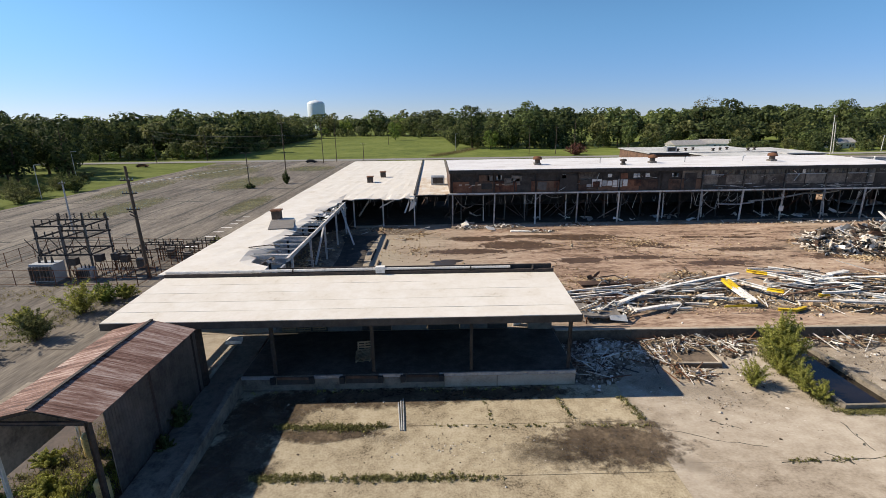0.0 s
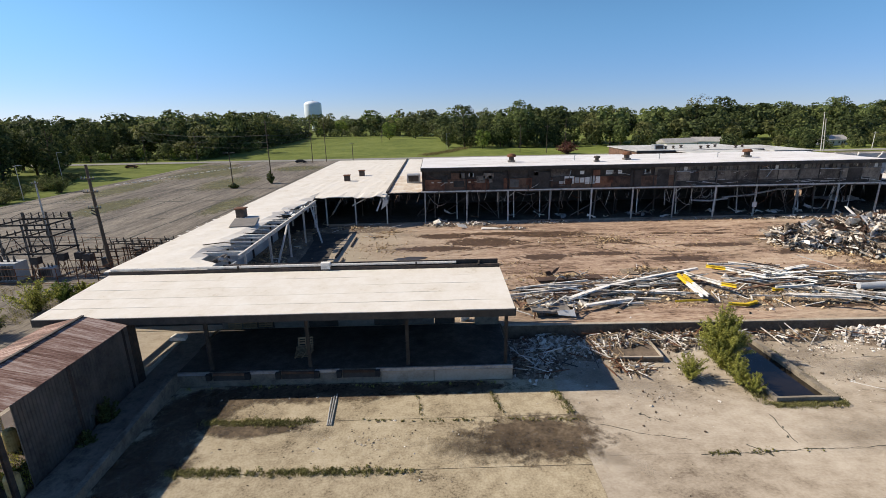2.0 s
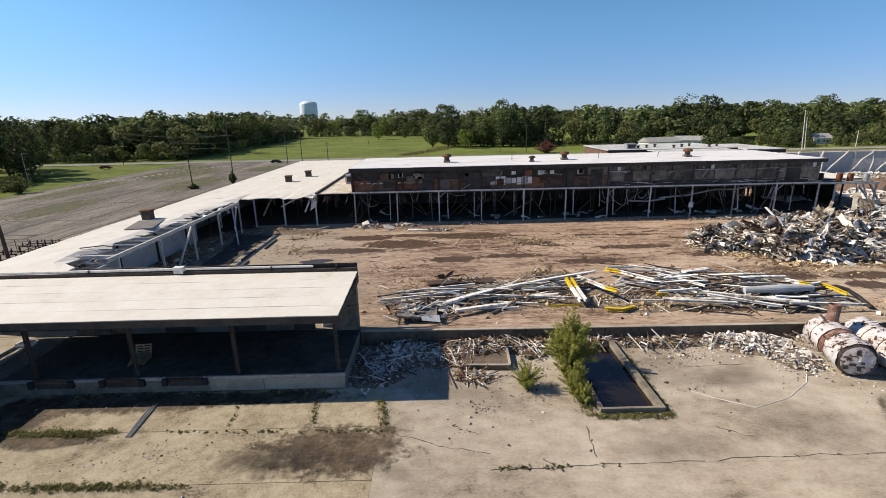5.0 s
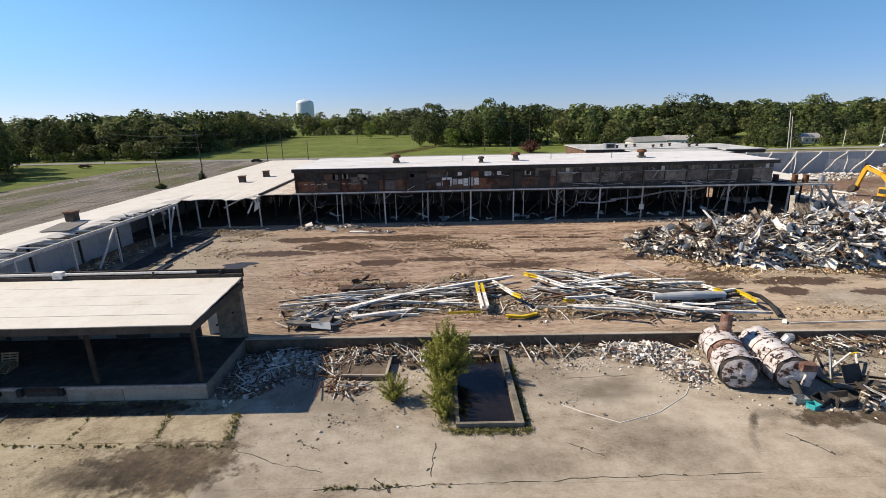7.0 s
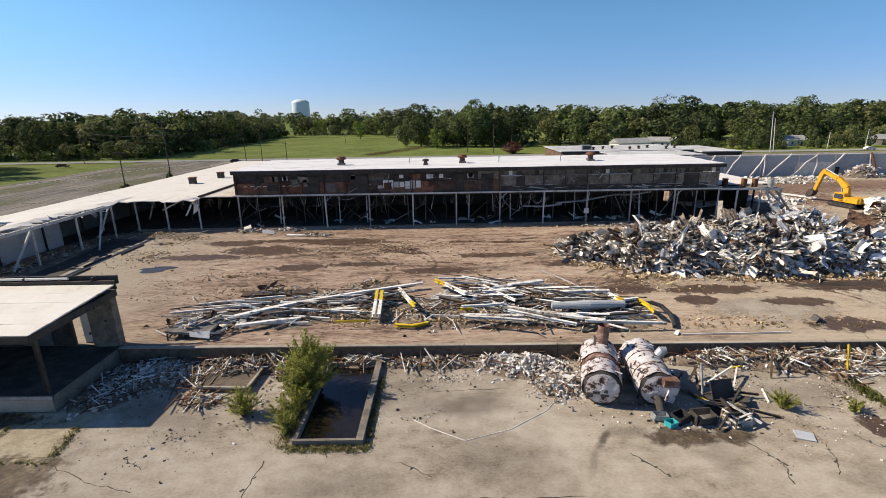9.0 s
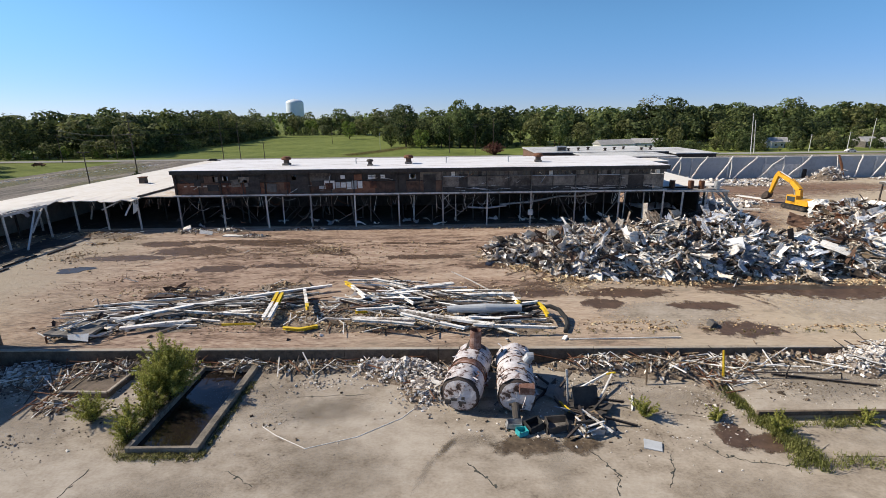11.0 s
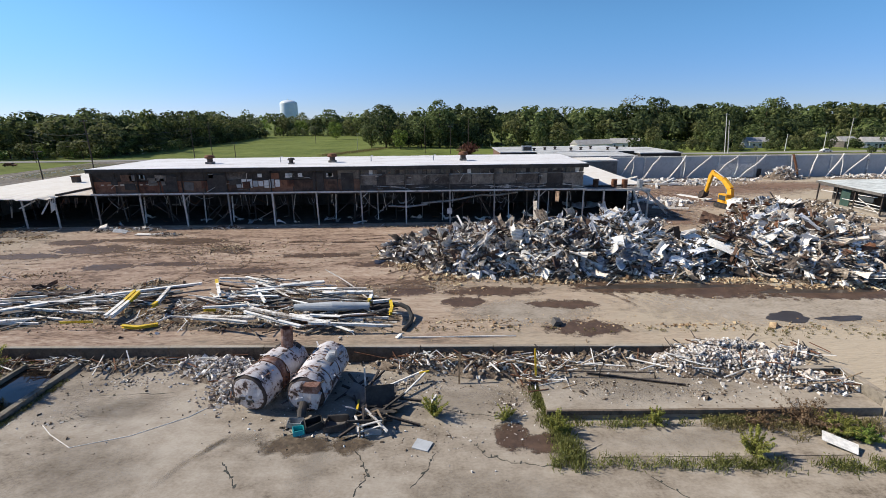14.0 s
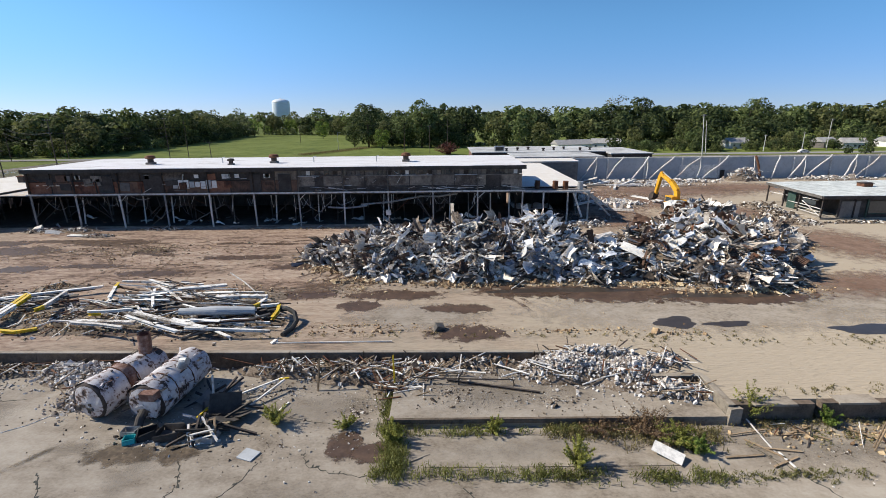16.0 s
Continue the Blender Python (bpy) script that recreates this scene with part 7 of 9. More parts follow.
solid("roof_branch", Geo().tube([(-19.6, 47.4, WZ + 0.12), (-17.6, 48.0, WZ + 0.2), (-16.4, 47.6, WZ + 0.15)], 0.06, 6), BARK, "bent dark strip lying on the roof", "strip")

# ---- low extension east of the block ----
ext = thing("factory_annexe", "low roofed annexe beside the gutted block", "building")
part("roof", Geo().sheet([[(83.0 + 11.2 * k / 6, y, 6.6 + q.uniform(-0.04, 0.04)) for k in range(7)] for y in (84.5, 92, 100, 110, 124)], 0.14), ROOF, ext, "white membrane roof with stains")
part("eave", Geo().span(94.0, 84.4, 6.1, 94.15, 124, 6.55), FASCIA, ext)
part("floor_edge", Geo().beam((82.5, 80.2, LZ - 0.3), (93.6, 80.6, LZ - 0.5), 0.2, 0.3), PALESTEEL, ext)
part("stripped_deck", Geo().sheet([[(82.9 + 10.8 * k / 6, y, 6.3 + q.uniform(-0.1, 0.06)) for k in range(7)] for y in (80.8, 82.6, 84.4)], 0.1), GREYWALL, ext)
for x, y in ((86, 80.6), (90, 80.7), (93.5, 81), (93.7, 88), (93.7, 95), (89, 90), (86, 90), (93.7, 104)):
    part("post", Geo().beam((x, y, S), (x, y, 6.2), 0.22, 0.24), PALESTEEL if y < 82 else DARKSTEEL, ext)
# dark wall added to keep the sunlit floor behind it out of sight
part("back_wall", Geo().span(82.8, 97, S, 93.2, 97.3, 6.2), INTERIOR, ext)
part("side_wall", Geo().span(93.3, 89.3, S, 93.6, 124, 6.4), INTERIOR, ext)
part("white_roof", Geo().sheet([[(84, 124.2, 7.0), (104, 124.2, 7.0)], [(84, 133, 7.0), (104, 133, 7.0)]], 0.3), ROOF, ext)
part("rear_wall", Geo().span(84.2, 124.4, S, 103.8, 132.8, 6.7), GREYWALL, ext)
for k, (x, y) in enumerate(((85.5, 83.6), (88.4, 83.0), (90.0, 82.6), (92.3, 82.0))):
    ob = thing("roof_drum", "upright rusty drum on the annexe roof" if k < 3 else "upright pale metal drum on the annexe roof", "drum", "roof drums", at=(x, y, 6.36))
    part("body", Geo().tube([(0, 0, 0), (0, 0, 0.5), (0, 0, 0.54), (0, 0, 1.3)], [0.45, 0.45, 0.48, 0.45], 16), RUST if k < 3 else GREYMETAL, ob)
    part("rim", Geo().tube([(0, 0, 1.28), (0, 0, 1.34)], 0.48, 16), RUST if k < 3 else GREYMETAL, ob)
for a, b in (((93.5, 82.5, 6.0), (98.5, 84.5, S + 0.2)), ((93.8, 86, 6.0), (100.5, 89, S + 0.3)), ((91.0, 81.0, 6.0), (92.2, 79.8, S + 1.0))):
    part("fallen_beam", Geo().beam(a, b, 0.22, 0.26), PALESTEEL, ext)
solid("white_board", Geo().box((14.6, 74.1, S + 0.12), (4.6, 0.8, 0.12), Euler((0.05, 0.01, -0.06)).to_matrix(), 0.04, q), WHITEPANEL, "long white panel lying on the muddy floor", "board")
solid("white_board", Geo().box((9.1, 75.3, S + 0.4), (1.8, 1.0, 0.06), Euler((0.4, 0.25, 0.5)).to_matrix(), 0.06, q), WHITEPANEL, "bent white panel propped on the muddy floor", "board")
solid("floor_slab_piece", Geo().box((103.5, 95, S + 0.35), (8.0, 1.4, 0.5), jit=0.05, rng=q), WHITEPANEL, "long pale fallen panel on the floor", "panel")
solid("blue_tarp", Geo().sheet([[(82.6 + 0.8 * i, 89.6 + 1.2 * j, S + 0.5 + q.uniform(-0.3, 0.5)) for j in range(5)] for i in range(10)], 0.05), PALEMETAL, "crumpled pale blue sheeting on the floor", "sheeting")
solid("white_board", Geo().box((112.0, 101.4, S + 0.14), (7.0, 1.2, 0.14), Euler((0.03, 0.01, -1.05)).to_matrix(), 0.04, q), WHITEPANEL, "long white panel lying on the reddish mud", "board")
for x, y, L, a, b in ((104.6, 118.6, 9, -0.5, 0.05), (108, 120.5, 7, 0.4, 0.09), (113, 119, 8, -0.25, 0.03), (116, 122, 6.5, 0.7, 0.12), (101.6, 114, 6, -0.8, 0.06), (120, 121, 8, 0.1, 0.05), (110.5, 116, 5, 1.2, 0.04), (106.5, 123.5, 6, -1.1, 0.3), (98, 96, 7, 0.5, 0.05), (101, 88.5, 6, -0.6, 0.06)):
    solid("fallen_beam", Geo().box((x, y, S + 0.25 + L * abs(b) * 0.5), (L, 0.5, 0.35), Euler((0, -b, a)).to_matrix(), 0.03, q), q.choice((WHITEPANEL, GREYWALL, PALESTEEL)), "pale fallen concrete beam on the floor", "beam", "fallen beams by the end wall")
solid("concrete_lump", Geo().box((69.2, 40.6, S + 0.22), (0.75, 0.5, 0.5), Euler((0.3, 0.25, 0.5)).to_matrix(), 0.2, q), GREYWALL, "grey lump of concrete on the muddy floor", "rubble")
solid("fallen_plate", Geo().box((58.5, 27.2, 0.05), (1.0, 0.8, 0.08), Euler((0.02, 0.0, -0.35)).to_matrix(), 0.06, q), SIDING, "square pale slab lying on the yard", "slab")
solid("bent_rail", Geo().tube([(67.4, 33.6, 1.0), (70.2, 33.4, 1.0), (74.3, 33.2, 1.02), (74.4, 33.2, 0.56)], 0.05, 8).tube([(70.6, 33.4, 0.56), (70.6, 33.4, 1.1), (70.9, 33.6, 1.5)], 0.05, 8), DARKSTEEL, "low steel rail standing on the platform", "rail")
solid("steel_section", Geo().beam((69.8, 33.8, 0.68), (76.0, 32.2, 0.64), 0.14, 0.12), DARKSTEEL, "dark steel section lying on the platform", "scrap")

# ---- standing end wall with bent braces ----
ew = thing("wall_east", "long grey factory end wall with bent roof braces", "wall", kind="structure")
x = 104.0
k = 0
while x < 330:
    part("wall_bay", Geo().span(x, 132.2, 0.0, x + 9.9, 132.6, 6.8 + (0.0 if k % 3 else 0.08)), SIDING, ew)
    part("coping", Geo().span(x, 132.1, 6.8, x + 10.0, 132.75, 7.02), ROOF, ew)
    part("pilaster", Geo().span(x - 0.15, 131.9, S, x + 0.15, 132.2, 6.7), PALESTEEL, ew)
    x += 10.0
    k += 1
for k, (x, foot) in enumerate(((104.5, 100.5), (111, 106.4), (118, 113.2), (124.8, 120.0), (131.7, 124.6), (139, 131.2), (146.2, 138.8), (153.4, 154.4), (160, 157.3), (167, 161.8), (173.8, 166), (180.6, 176.5), (187, 179.6), (194, 187), (201, 195), (208, 201))):
    lean = x - foot
    part("bent_brace", Geo().tube([(x, 131.9, 7.2), (x - lean * 0.1, 131.6, 6.5), (x - lean * (0.36 + 0.06 * (k % 3)), 131.0, 4.9), (x - lean * 0.72, 130.5, 3.2 - 0.3 * (k % 2)), (foot, 130.2, S + 0.2)], 0.3 if k == 7 else 0.19, 7), RUST if k == 7 else PALESTEEL, ew, "rusty red fallen brace" if k == 7 else "bent pale roof brace")
    if k % 2:
        part("bent_brace", Geo().tube([(x - 0.3, 131.8, 6.9), (x - 0.2, 131.4, 4.4), (x - 0.6 - 0.3 * (k % 3), 130.9, S + 0.4)], 0.13, 6), PALESTEEL, ew)
# flat dark panel in place of a shaded doorway
part("doorway", Geo().span(144.6, 132.05, S, 145.7, 132.18, S + 2.3), INTERIOR, ew, "dark panel painting a shaded doorway")
part("wall_stain", Geo().span(133.5, 132.06, S + 0.1, 143.8, 132.19, 4.9), WHITEPANEL, ew, "paler repainted wall panel")

# ---- small flat-roofed building ----
BOARDGREEN = material("green_boarding", tone((0.035, 0.07, 0.055)), 0.7, 0, 0.8, 5, 0.3, 0.01)
hut = thing("guard_building", "small flat-roofed building with boarded green windows", "building")
part("roof", Geo().prism([(131.4, 80.2), (190, 79.0), (190, 99), (133.2, 96.6)], 4.98, 5.2), HUTROOF, hut, "weathered pale flat roof")
part("fascia", Geo().prism([(131.3, 80.0), (190, 78.8), (190, 79.0), (131.3, 80.18)], 4.66, 5.14), DARKSTEEL, hut, "dark sheet-metal roof edge")
part("fascia", Geo().prism([(131.2, 80.2), (131.38, 80.2), (133.18, 96.6), (133.0, 96.6)], 4.72, 5.14), GREYWALL, hut)
part("plinth", Geo().span(131.8, 80.5, S, 189, 96.3, S + 0.28), CONCRETE, hut, "broken concrete plinth")
part("wall", Geo().span(134.6, 80.6, S + 0.3, 189, 80.85, 4.93), INTERIOR, hut)
# near-black wall gives the porch recess its shade
part("side_wall", Geo().span(136.6, 81.0, S + 0.3, 136.8, 96.4, 4.93), INTERIOR, hut, "inner wall darkened with the shade of the open porch")
part("porch_board", Geo().span(133.0, 88.2, S + 0.3, 133.1, 90.2, 4.6), BOARDGREEN, hut, "dark green board standing in the porch")
part("porch_board", Geo().span(132.6, 83.0, S + 1.9, 132.7, 86.0, 4.3), GLASSY, hut)
for y0, y1, z in ((82.0, 90.0, 1.7), (82.0, 86.2, 3.0), (90.5, 96, 2.4), (91, 96.2, 3.4)):
    part("porch_rail", Geo().beam((132.2 + 0.11 * (y0 - 82), y0, S + z), (132.2 + 0.11 * (y1 - 82), y1, S + z - 0.2), 0.12, 0.1, False), PALESTEEL, hut)
for k in range(11):
    x = 134.9 + 4.6 * k
    if k % 3 == 0:
        part("board_panel", Geo().span(x, 80.46, S + 0.35, x + 3.1, 80.58, 4.2), GREYWALL, hut, "grey board over a window opening")
    else:
        part("window_pane", Geo().span(x, 80.5, S + 1.0, x + 4.0, 80.58, 4.2), GLASSY, hut)
        part("sill", Geo().span(x - 0.05, 80.4, S + 0.86, x + 4.1, 80.58, S + 0.98), BOARDGREEN, hut)
    part("mullion", Geo().span(x + 4.15, 80.38, S + 0.3, x + 4.4, 80.59, 4.9), BOARDGREEN, hut)
for x, y in ((131.9, 80.6), (133.3, 96.0), (137.0, 80.42), (146, 80.42), (132.5, 86.6), (132.9, 91.0)):
    part("post", Geo().beam((x, y, S + 0.25), (x, y, 4.94), 0.2, 0.2), DARKSTEEL, hut)
for z in (0.7, 1.2, 1.7):
    part("railing", Geo().beam((131.9, 80.7, S + z), (132.5, 86.5, S + z), 0.09, 0.09, False), PALESTEEL, hut)
part("railing", Geo().beam((132.0, 80.7, S + 0.4), (132.4, 85.8, S + 2.3), 0.1, 0.1, False), PALESTEEL, hut)
part("roof_hatch", Geo().box((146.5, 90, 5.5), (1.6, 1.6, 0.6)), RUST, hut)
part("roof_hatch", Geo().box((146.5, 90, 5.86), (1.9, 1.9, 0.12)), DARKSTEEL, hut)

# ---- excavator ----
ex = thing("excavator", "orange-yellow tracked excavator with raised boom and bucket", "excavator", at=(112.4, 89.2, S), rz=-80)
ex.scale = (1.1, 1.05, 0.9)
for dy in (-1.2, 1.2):
    pts = [(-2.0, 0.1), (-2.35, 0.5), (-2.0, 0.95), (2.0, 0.95), (2.35, 0.5), (2.0, 0.1)]
    g = Geo()
    v = [(x, dy - 0.3, z) for x, z in pts] + [(x, dy + 0.3, z) for x, z in pts]
    g.add(v, [tuple(range(6)), tuple(range(11, 5, -1))] + [(i, i + 6, (i + 1) % 6 + 6, (i + 1) % 6) for i in range(6)])
    tr = part("track", g, RUBBER, ex, "black steel track")
    for xx in (-1.7, -0.85, 0, 0.85, 1.7):
        part("roller", Geo().tube([(xx, dy - 0.34, 0.5), (xx, dy + 0.34, 0.5)], 0.26, 12), DARKSTEEL, tr)
part("turntable", Geo().tube([(0, 0, 0.9), (0, 0, 1.15)], 0.9, 20), DARKSTEEL, ex)
part("house", Geo().prism([(-0.6, -1.35), (2.5, -1.35), (2.7, -0.9), (2.7, 0.9), (2.5, 1.35), (-0.6, 1.35)], 1.15, 2.2), ORANGE, ex)
part("counterweight", Geo().prism([(1.9, -1.3), (2.75, -1.0), (2.95, 0), (2.75, 1.0), (1.9, 1.3)], 1.2, 2.35), ORANGE, ex)
cab = part("cab", Geo().prism([(-1.6, -1.35), (0.2, -1.35), (0.2, -0.35), (-1.6, -0.35)], 1.15, 2.9), ORANGE, ex)
part("window", Geo().box((-0.7, -1.37, 2.2), (1.5, 0.04, 0.95)), GLASSY, cab)
part("window", Geo().box((-1.62, -0.85, 2.2), (0.04, 0.85, 1.1)), GLASSY, cab)


def boom(name, pts, w, mat, label=""):
    g = Geo()
    for (a, ha), (b, hb) in zip(pts, pts[1:]):
        a, b = Vector(a), Vector(b)
        n = Vector((-(b - a).z, 0, (b - a).x)).normalized()
        v = []
        for p, h in ((a, ha), (b, hb)):
            v += [p + n * h / 2 + Vector((0, -w / 2, 0)), p + n * h / 2 + Vector((0, w / 2, 0)), p - n * h / 2 + Vector((0, w / 2, 0)), p - n * h / 2 + Vector((0, -w / 2, 0))]
        g.add(v, [(0, 1, 2, 3), (7, 6, 5, 4), (0, 4, 5, 1), (1, 5, 6, 2), (2, 6, 7, 3), (3, 7, 4, 0)])
    return part(name, g, mat, ex, label)


boom("boom", [((-0.5, 0.2, 1.8), 0.75), ((-0.8, 0.2, 3.9), 0.95), ((-2.4, 0.2, 5.4), 0.85), ((-5.5, 0.2, 6.7), 0.55)], 0.6, ORANGE, "orange-yellow cranked boom")
boom("stick", [((-5.1, 0.2, 7.1), 0.5), ((-5.6, 0.2, 6.0), 0.75), ((-6.4, 0.2, 2.2), 0.4)], 0.5, ORANGE)
boom("bucket", [((-6.5, 0.2, 2.5), 0.6), ((-6.9, 0.2, 1.7), 1.2), ((-7.5, 0.2, 0.8), 0.5)], 1.1, DARKSTEEL, "dark steel bucket")
for a, b in (((-1.2, 0.2, 1.8), (-2.2, 0.2, 5.2)), ((-2.6, 0.2, 6.0), (-5.0, 0.2, 7.1)), ((-6.0, 0.2, 6.0), (-6.8, 0.2, 2.4))):
    part("hydraulic_ram", Geo().tube([a, b], 0.1, 8), GREYMETAL, ex)

# ---- substation ----
sub = thing("substation_frame", "rusty steel switchyard frame with rows of insulators", "substation", at=(-47.6, 60.4, -0.05), rz=0)
LEG = [(x, y) for x in (-4.2, 0, 4.2) for y in (-2.2, 2.4)]
sub.scale = (0.76, 0.9, 1.02)
for x, y in LEG:
    part("leg", Geo().beam((x, y, 0), (x, y, 7.6 if y > 0 else 6.8), 0.2, 0.22), GREYWALL, sub)
for z in (3.0, 5.2, 6.7):
    for y in (-2.2, 2.4):
        part("rail", Geo().beam((-4.6, y, z), (4.6, y, z), 0.14, 0.2), DARKSTEEL, sub)
    for x in (-4.2, 0, 4.2):
        part("rail", Geo().beam((x, -2.4, z), (x, 2.6, z), 0.14, 0.18), DARKSTEEL, sub)
for z, y in ((3.1, -2.2), (5.3, 2.4), (6.8, -2.2), (6.8, 2.4), (5.3, -2.2)):
    for k in range(7):
        x = -3.9 + 1.3 * k
        zz = [(0, 0.05), (0.13, 0.09), (0.1, 0.2), (0.05, 0.22), (0.13, 0.3), (0.05, 0.45), (0.11, 0.55), (0.04, 0.8)]
        part("insulator", Geo().tube([(x, y, z + b) for a, b in zz], [max(a, 0.03) for a, b in zz], 9), FASCIA, sub, "dark ribbed insulator")
for k in range(6):
    a = (-4.2 + 4.2 * (k % 3), -2.2, 3.0)
    part("brace", Geo().beam(a, (a[0] + (2.0 if k < 3 else -2.0), -2.2, 5.1), 0.08, 0.08, False), DARKSTEEL, sub)
    part("bus_wire", Geo().tube([(-4 + 1.5 * k, -2.2, 7.6), (-4 + 1.5 * k, 0, 7.2), (-4 + 1.5 * k, 2.4, 7.6)], 0.03, 5), DARKSTEEL, sub)


def transformer(x, y, s, label):
    ob = thing("transformer", label, "transformer", "transformers", at=(x, y, -0.03))
    part("tank", Geo().box((0, 0, 1.2 * s), (2.6 * s, 1.6 * s, 2.0 * s)), SIDING, ob)
    part("base", Geo().box((0, 0, 0.12), (3.0 * s, 2.0 * s, 0.24)), WALLCON, ob)
    for k in range(7):
        part("cooling_fin", Geo().box((-1.1 * s + 0.36 * s * k, -0.98 * s, 1.2 * s), (0.07, 0.34 * s, 1.6 * s)), GREYWALL, ob)
    for k in range(3):
        part("bushing", Geo().tube([(-0.7 * s + 0.7 * s * k, 0, 2.2 * s), (-0.7 * s + 0.7 * s * k, 0, 2.9 * s)], [0.14 * s, 0.06 * s], 10), FASCIA, ob)


transformer(-49.0, 56.9, 1.15, "grey transformer with cooling fins on a concrete base")
transformer(-44.8, 57.6, 0.7, "small grey transformer beside the switchyard frame")
for x, y in ((-43.4, 58.5), (-41.6, 59.0), (-39.8, 58.0), (-45.6, 57.0)):
    ob = thing("switch_stand", "rusty lattice stand carrying a switch box", "switchgear", "switch stands", at=(x, y, -0.03))
    for dx, dy in ((-0.4, -0.4), (0.4, -0.4), (0.4, 0.4), (-0.4, 0.4)):
        part("leg", Geo().beam((dx * 1.4, dy * 1.4, 0), (dx, dy, 2.2), 0.07, 0.07, False), RUST, ob)
    part("cross_brace", Geo().beam((-0.5, -0.5, 0.3), (0.4, -0.4, 2.0), 0.05, 0.05, False).beam((0.5, -0.5, 0.3), (-0.4, -0.4, 2.0), 0.05, 0.05, False), RUST, ob)
    part("box", Geo().box((0, 0, 2.6), (0.9, 0.8, 0.9)), DARKSTEEL, ob)
for x, y, L, n in ((-41.5, 62.0, 4.0, 4), (-36.6, 64.5, 5.0, 5), (-34.0, 66.8, 3.6, 3), (-40.0, 66.4, 5.0, 5)):
    ob = thing("bus_rack", "low rusty rack with rows of dark insulators", "switchgear", "bus racks", at=(x, y, -0.03), rz=4)
    for px in (-L / 2, 0, L / 2):
        for py in (-0.7, 0.7):
            part("leg", Geo().beam((px, py, 0), (px, py, 2.3), 0.1, 0.1, False), RUST, ob)
    for py in (-0.7, 0.7):
        for z in (1.2, 2.3):
            part("rail", Geo().beam((-L / 2 - 0.2, py, z), (L / 2 + 0.2, py, z), 0.1, 0.12), DARKSTEEL, ob)
        for k in range(n):
            zz = [(0.05, 0), (0.12, 0.06), (0.05, 0.14), (0.12, 0.2), (0.05, 0.28), (0.1, 0.34), (0.03, 0.55)]
            part("insulator", Geo().tube([(-L / 2 + L * (k + 0.5) / n, py, 2.36 + b) for a, b in zz], [a for a, b in zz], 8), FASCIA, ob, "dark ribbed insulator")
    part("cabinet", Geo().box((L * 0.25, 0, 0.75), (1.0, 0.8, 1.3)), GREYWALL, ob)
fence = thing("fence", "rusty steel mesh fence round the switchyard", "fence")
for a, b in (((-60, 56), (-36.6, 54.6)), ((-36.6, 54.6), (-36.0, 69)), ((-36.0, 69), (-60, 73)), ((-60, 73), (-60, 56)), ((-43, 58.5), (-36.6, 58.5))):
    L = math.hypot(b[0] - a[0], b[1] - a[1])
    n = int(L / 2.4)
    for i in range(n + 1):
        x, y = a[0] + (b[0] - a[0]) * i / n, a[1] + (b[1] - a[1]) * i / n
        part("post", Geo().tube([(x, y, -0.05), (x, y, 2.1)], 0.045, 6), RUST, fence)
    for z in (0.15, 1.1, 2.0):
        part("rail", Geo().tube([(*a, z), (*b, z)], 0.03, 5), RUST, fence)


# ---- poles and wires ----
def pole(x, y, h, arms, label, lean=(0, 0), name="utility_pole", r=0.17, mat=None):
    ob = thing(name, label, "pole", at=(x, y, -0.1))
    tip = (lean[0], lean[1], h)
    part("pole", Geo().tube([(0, 0, 0), (lean[0] * 0.5, lean[1] * 0.5, h * 0.5), tip], [r, r * 0.85, r * 0.65], 10), mat or POLEWOOD, ob)
    for z, w in arms:
        c = (lean[0] * z / h, lean[1] * z / h - r, z)
        part("crossarm", Geo().box(c, (w, 0.12, 0.14)), POLEWOOD, ob)
        for k in (-0.45, -0.2, 0.2, 0.45):
            part("insulator", Geo().tube([(c[0] + k * w, c[1], z + 0.07), (c[0] + k * w, c[1], z + 0.3)], [0.06, 0.04], 7), GREYMETAL, ob)
    return ob


up = pole(-37.2, 58.0, 14.3, ((12.6, 1.6), (11.0, 1.8), (9.0, 1.6)), "leaning dark wooden utility pole with crossarms", (-0.6, 0.3), r=0.24)
for z in (8.2, 8.6):
    part("guy_bracket", Geo().box((-0.4, -0.2, z), (0.9, 0.12, 0.12), Euler((0, 0.5, 0)).to_matrix()), DARKSTEEL, up)
pole(-66, 84, 9.5, ((9.0, 1.2),), "grey utility pole beside the switchyard", mat=GREYMETAL)
lp = pole(-54, 137, 10.2, (), "dark lamp post with flat double head in the parking lot", name="street_lamp")
part("lamp_head", Geo().box((-1.0, 0, 10.2), (1.3, 0.5, 0.2)).box((1.0, 0, 10.2), (1.3, 0.5, 0.2)).box((0, 0, 10.15), (2.6, 0.1, 0.1)), FASCIA, lp)
pole(-46, 146.5, 19.0, ((18.2, 2.2), (14.5, 1.4)), "tall dark utility pole with ivy at its foot")
LINE = [(-130, 224), (-111, 234), (-49.5, 212), (-45, 219), (-31.5, 212), (50, 250), (63, 246), (72, 244), (188.3, 222.5), (190.4, 223.5), (262, 244)]
for k, (x, y) in enumerate(LINE):
    h = (13, 14, 19, 17, 9, 14, 14, 17, 18, 15, 15)[k]
    paler = PALESTEEL if x > 180 else None
    pole(x, y, h, ((h - 0.8, 2.2),) if k % 2 == 0 else (), "weathered wooden utility pole beside the road", lean=(-1.6, 0) if 180 < x < 200 else (0, 0), mat=paler, r=0.2 if x > 180 else 0.17)
for x, h in ((224.5, 8.0), (243, 9.0)):
    pole(x, 235, h, ((h - 0.6, 1.6),), "short pale utility pole beside the houses", mat=PALESTEEL, r=0.16)
pole(-33.5, 352, 12, (), "thin wooden pole standing in the field")
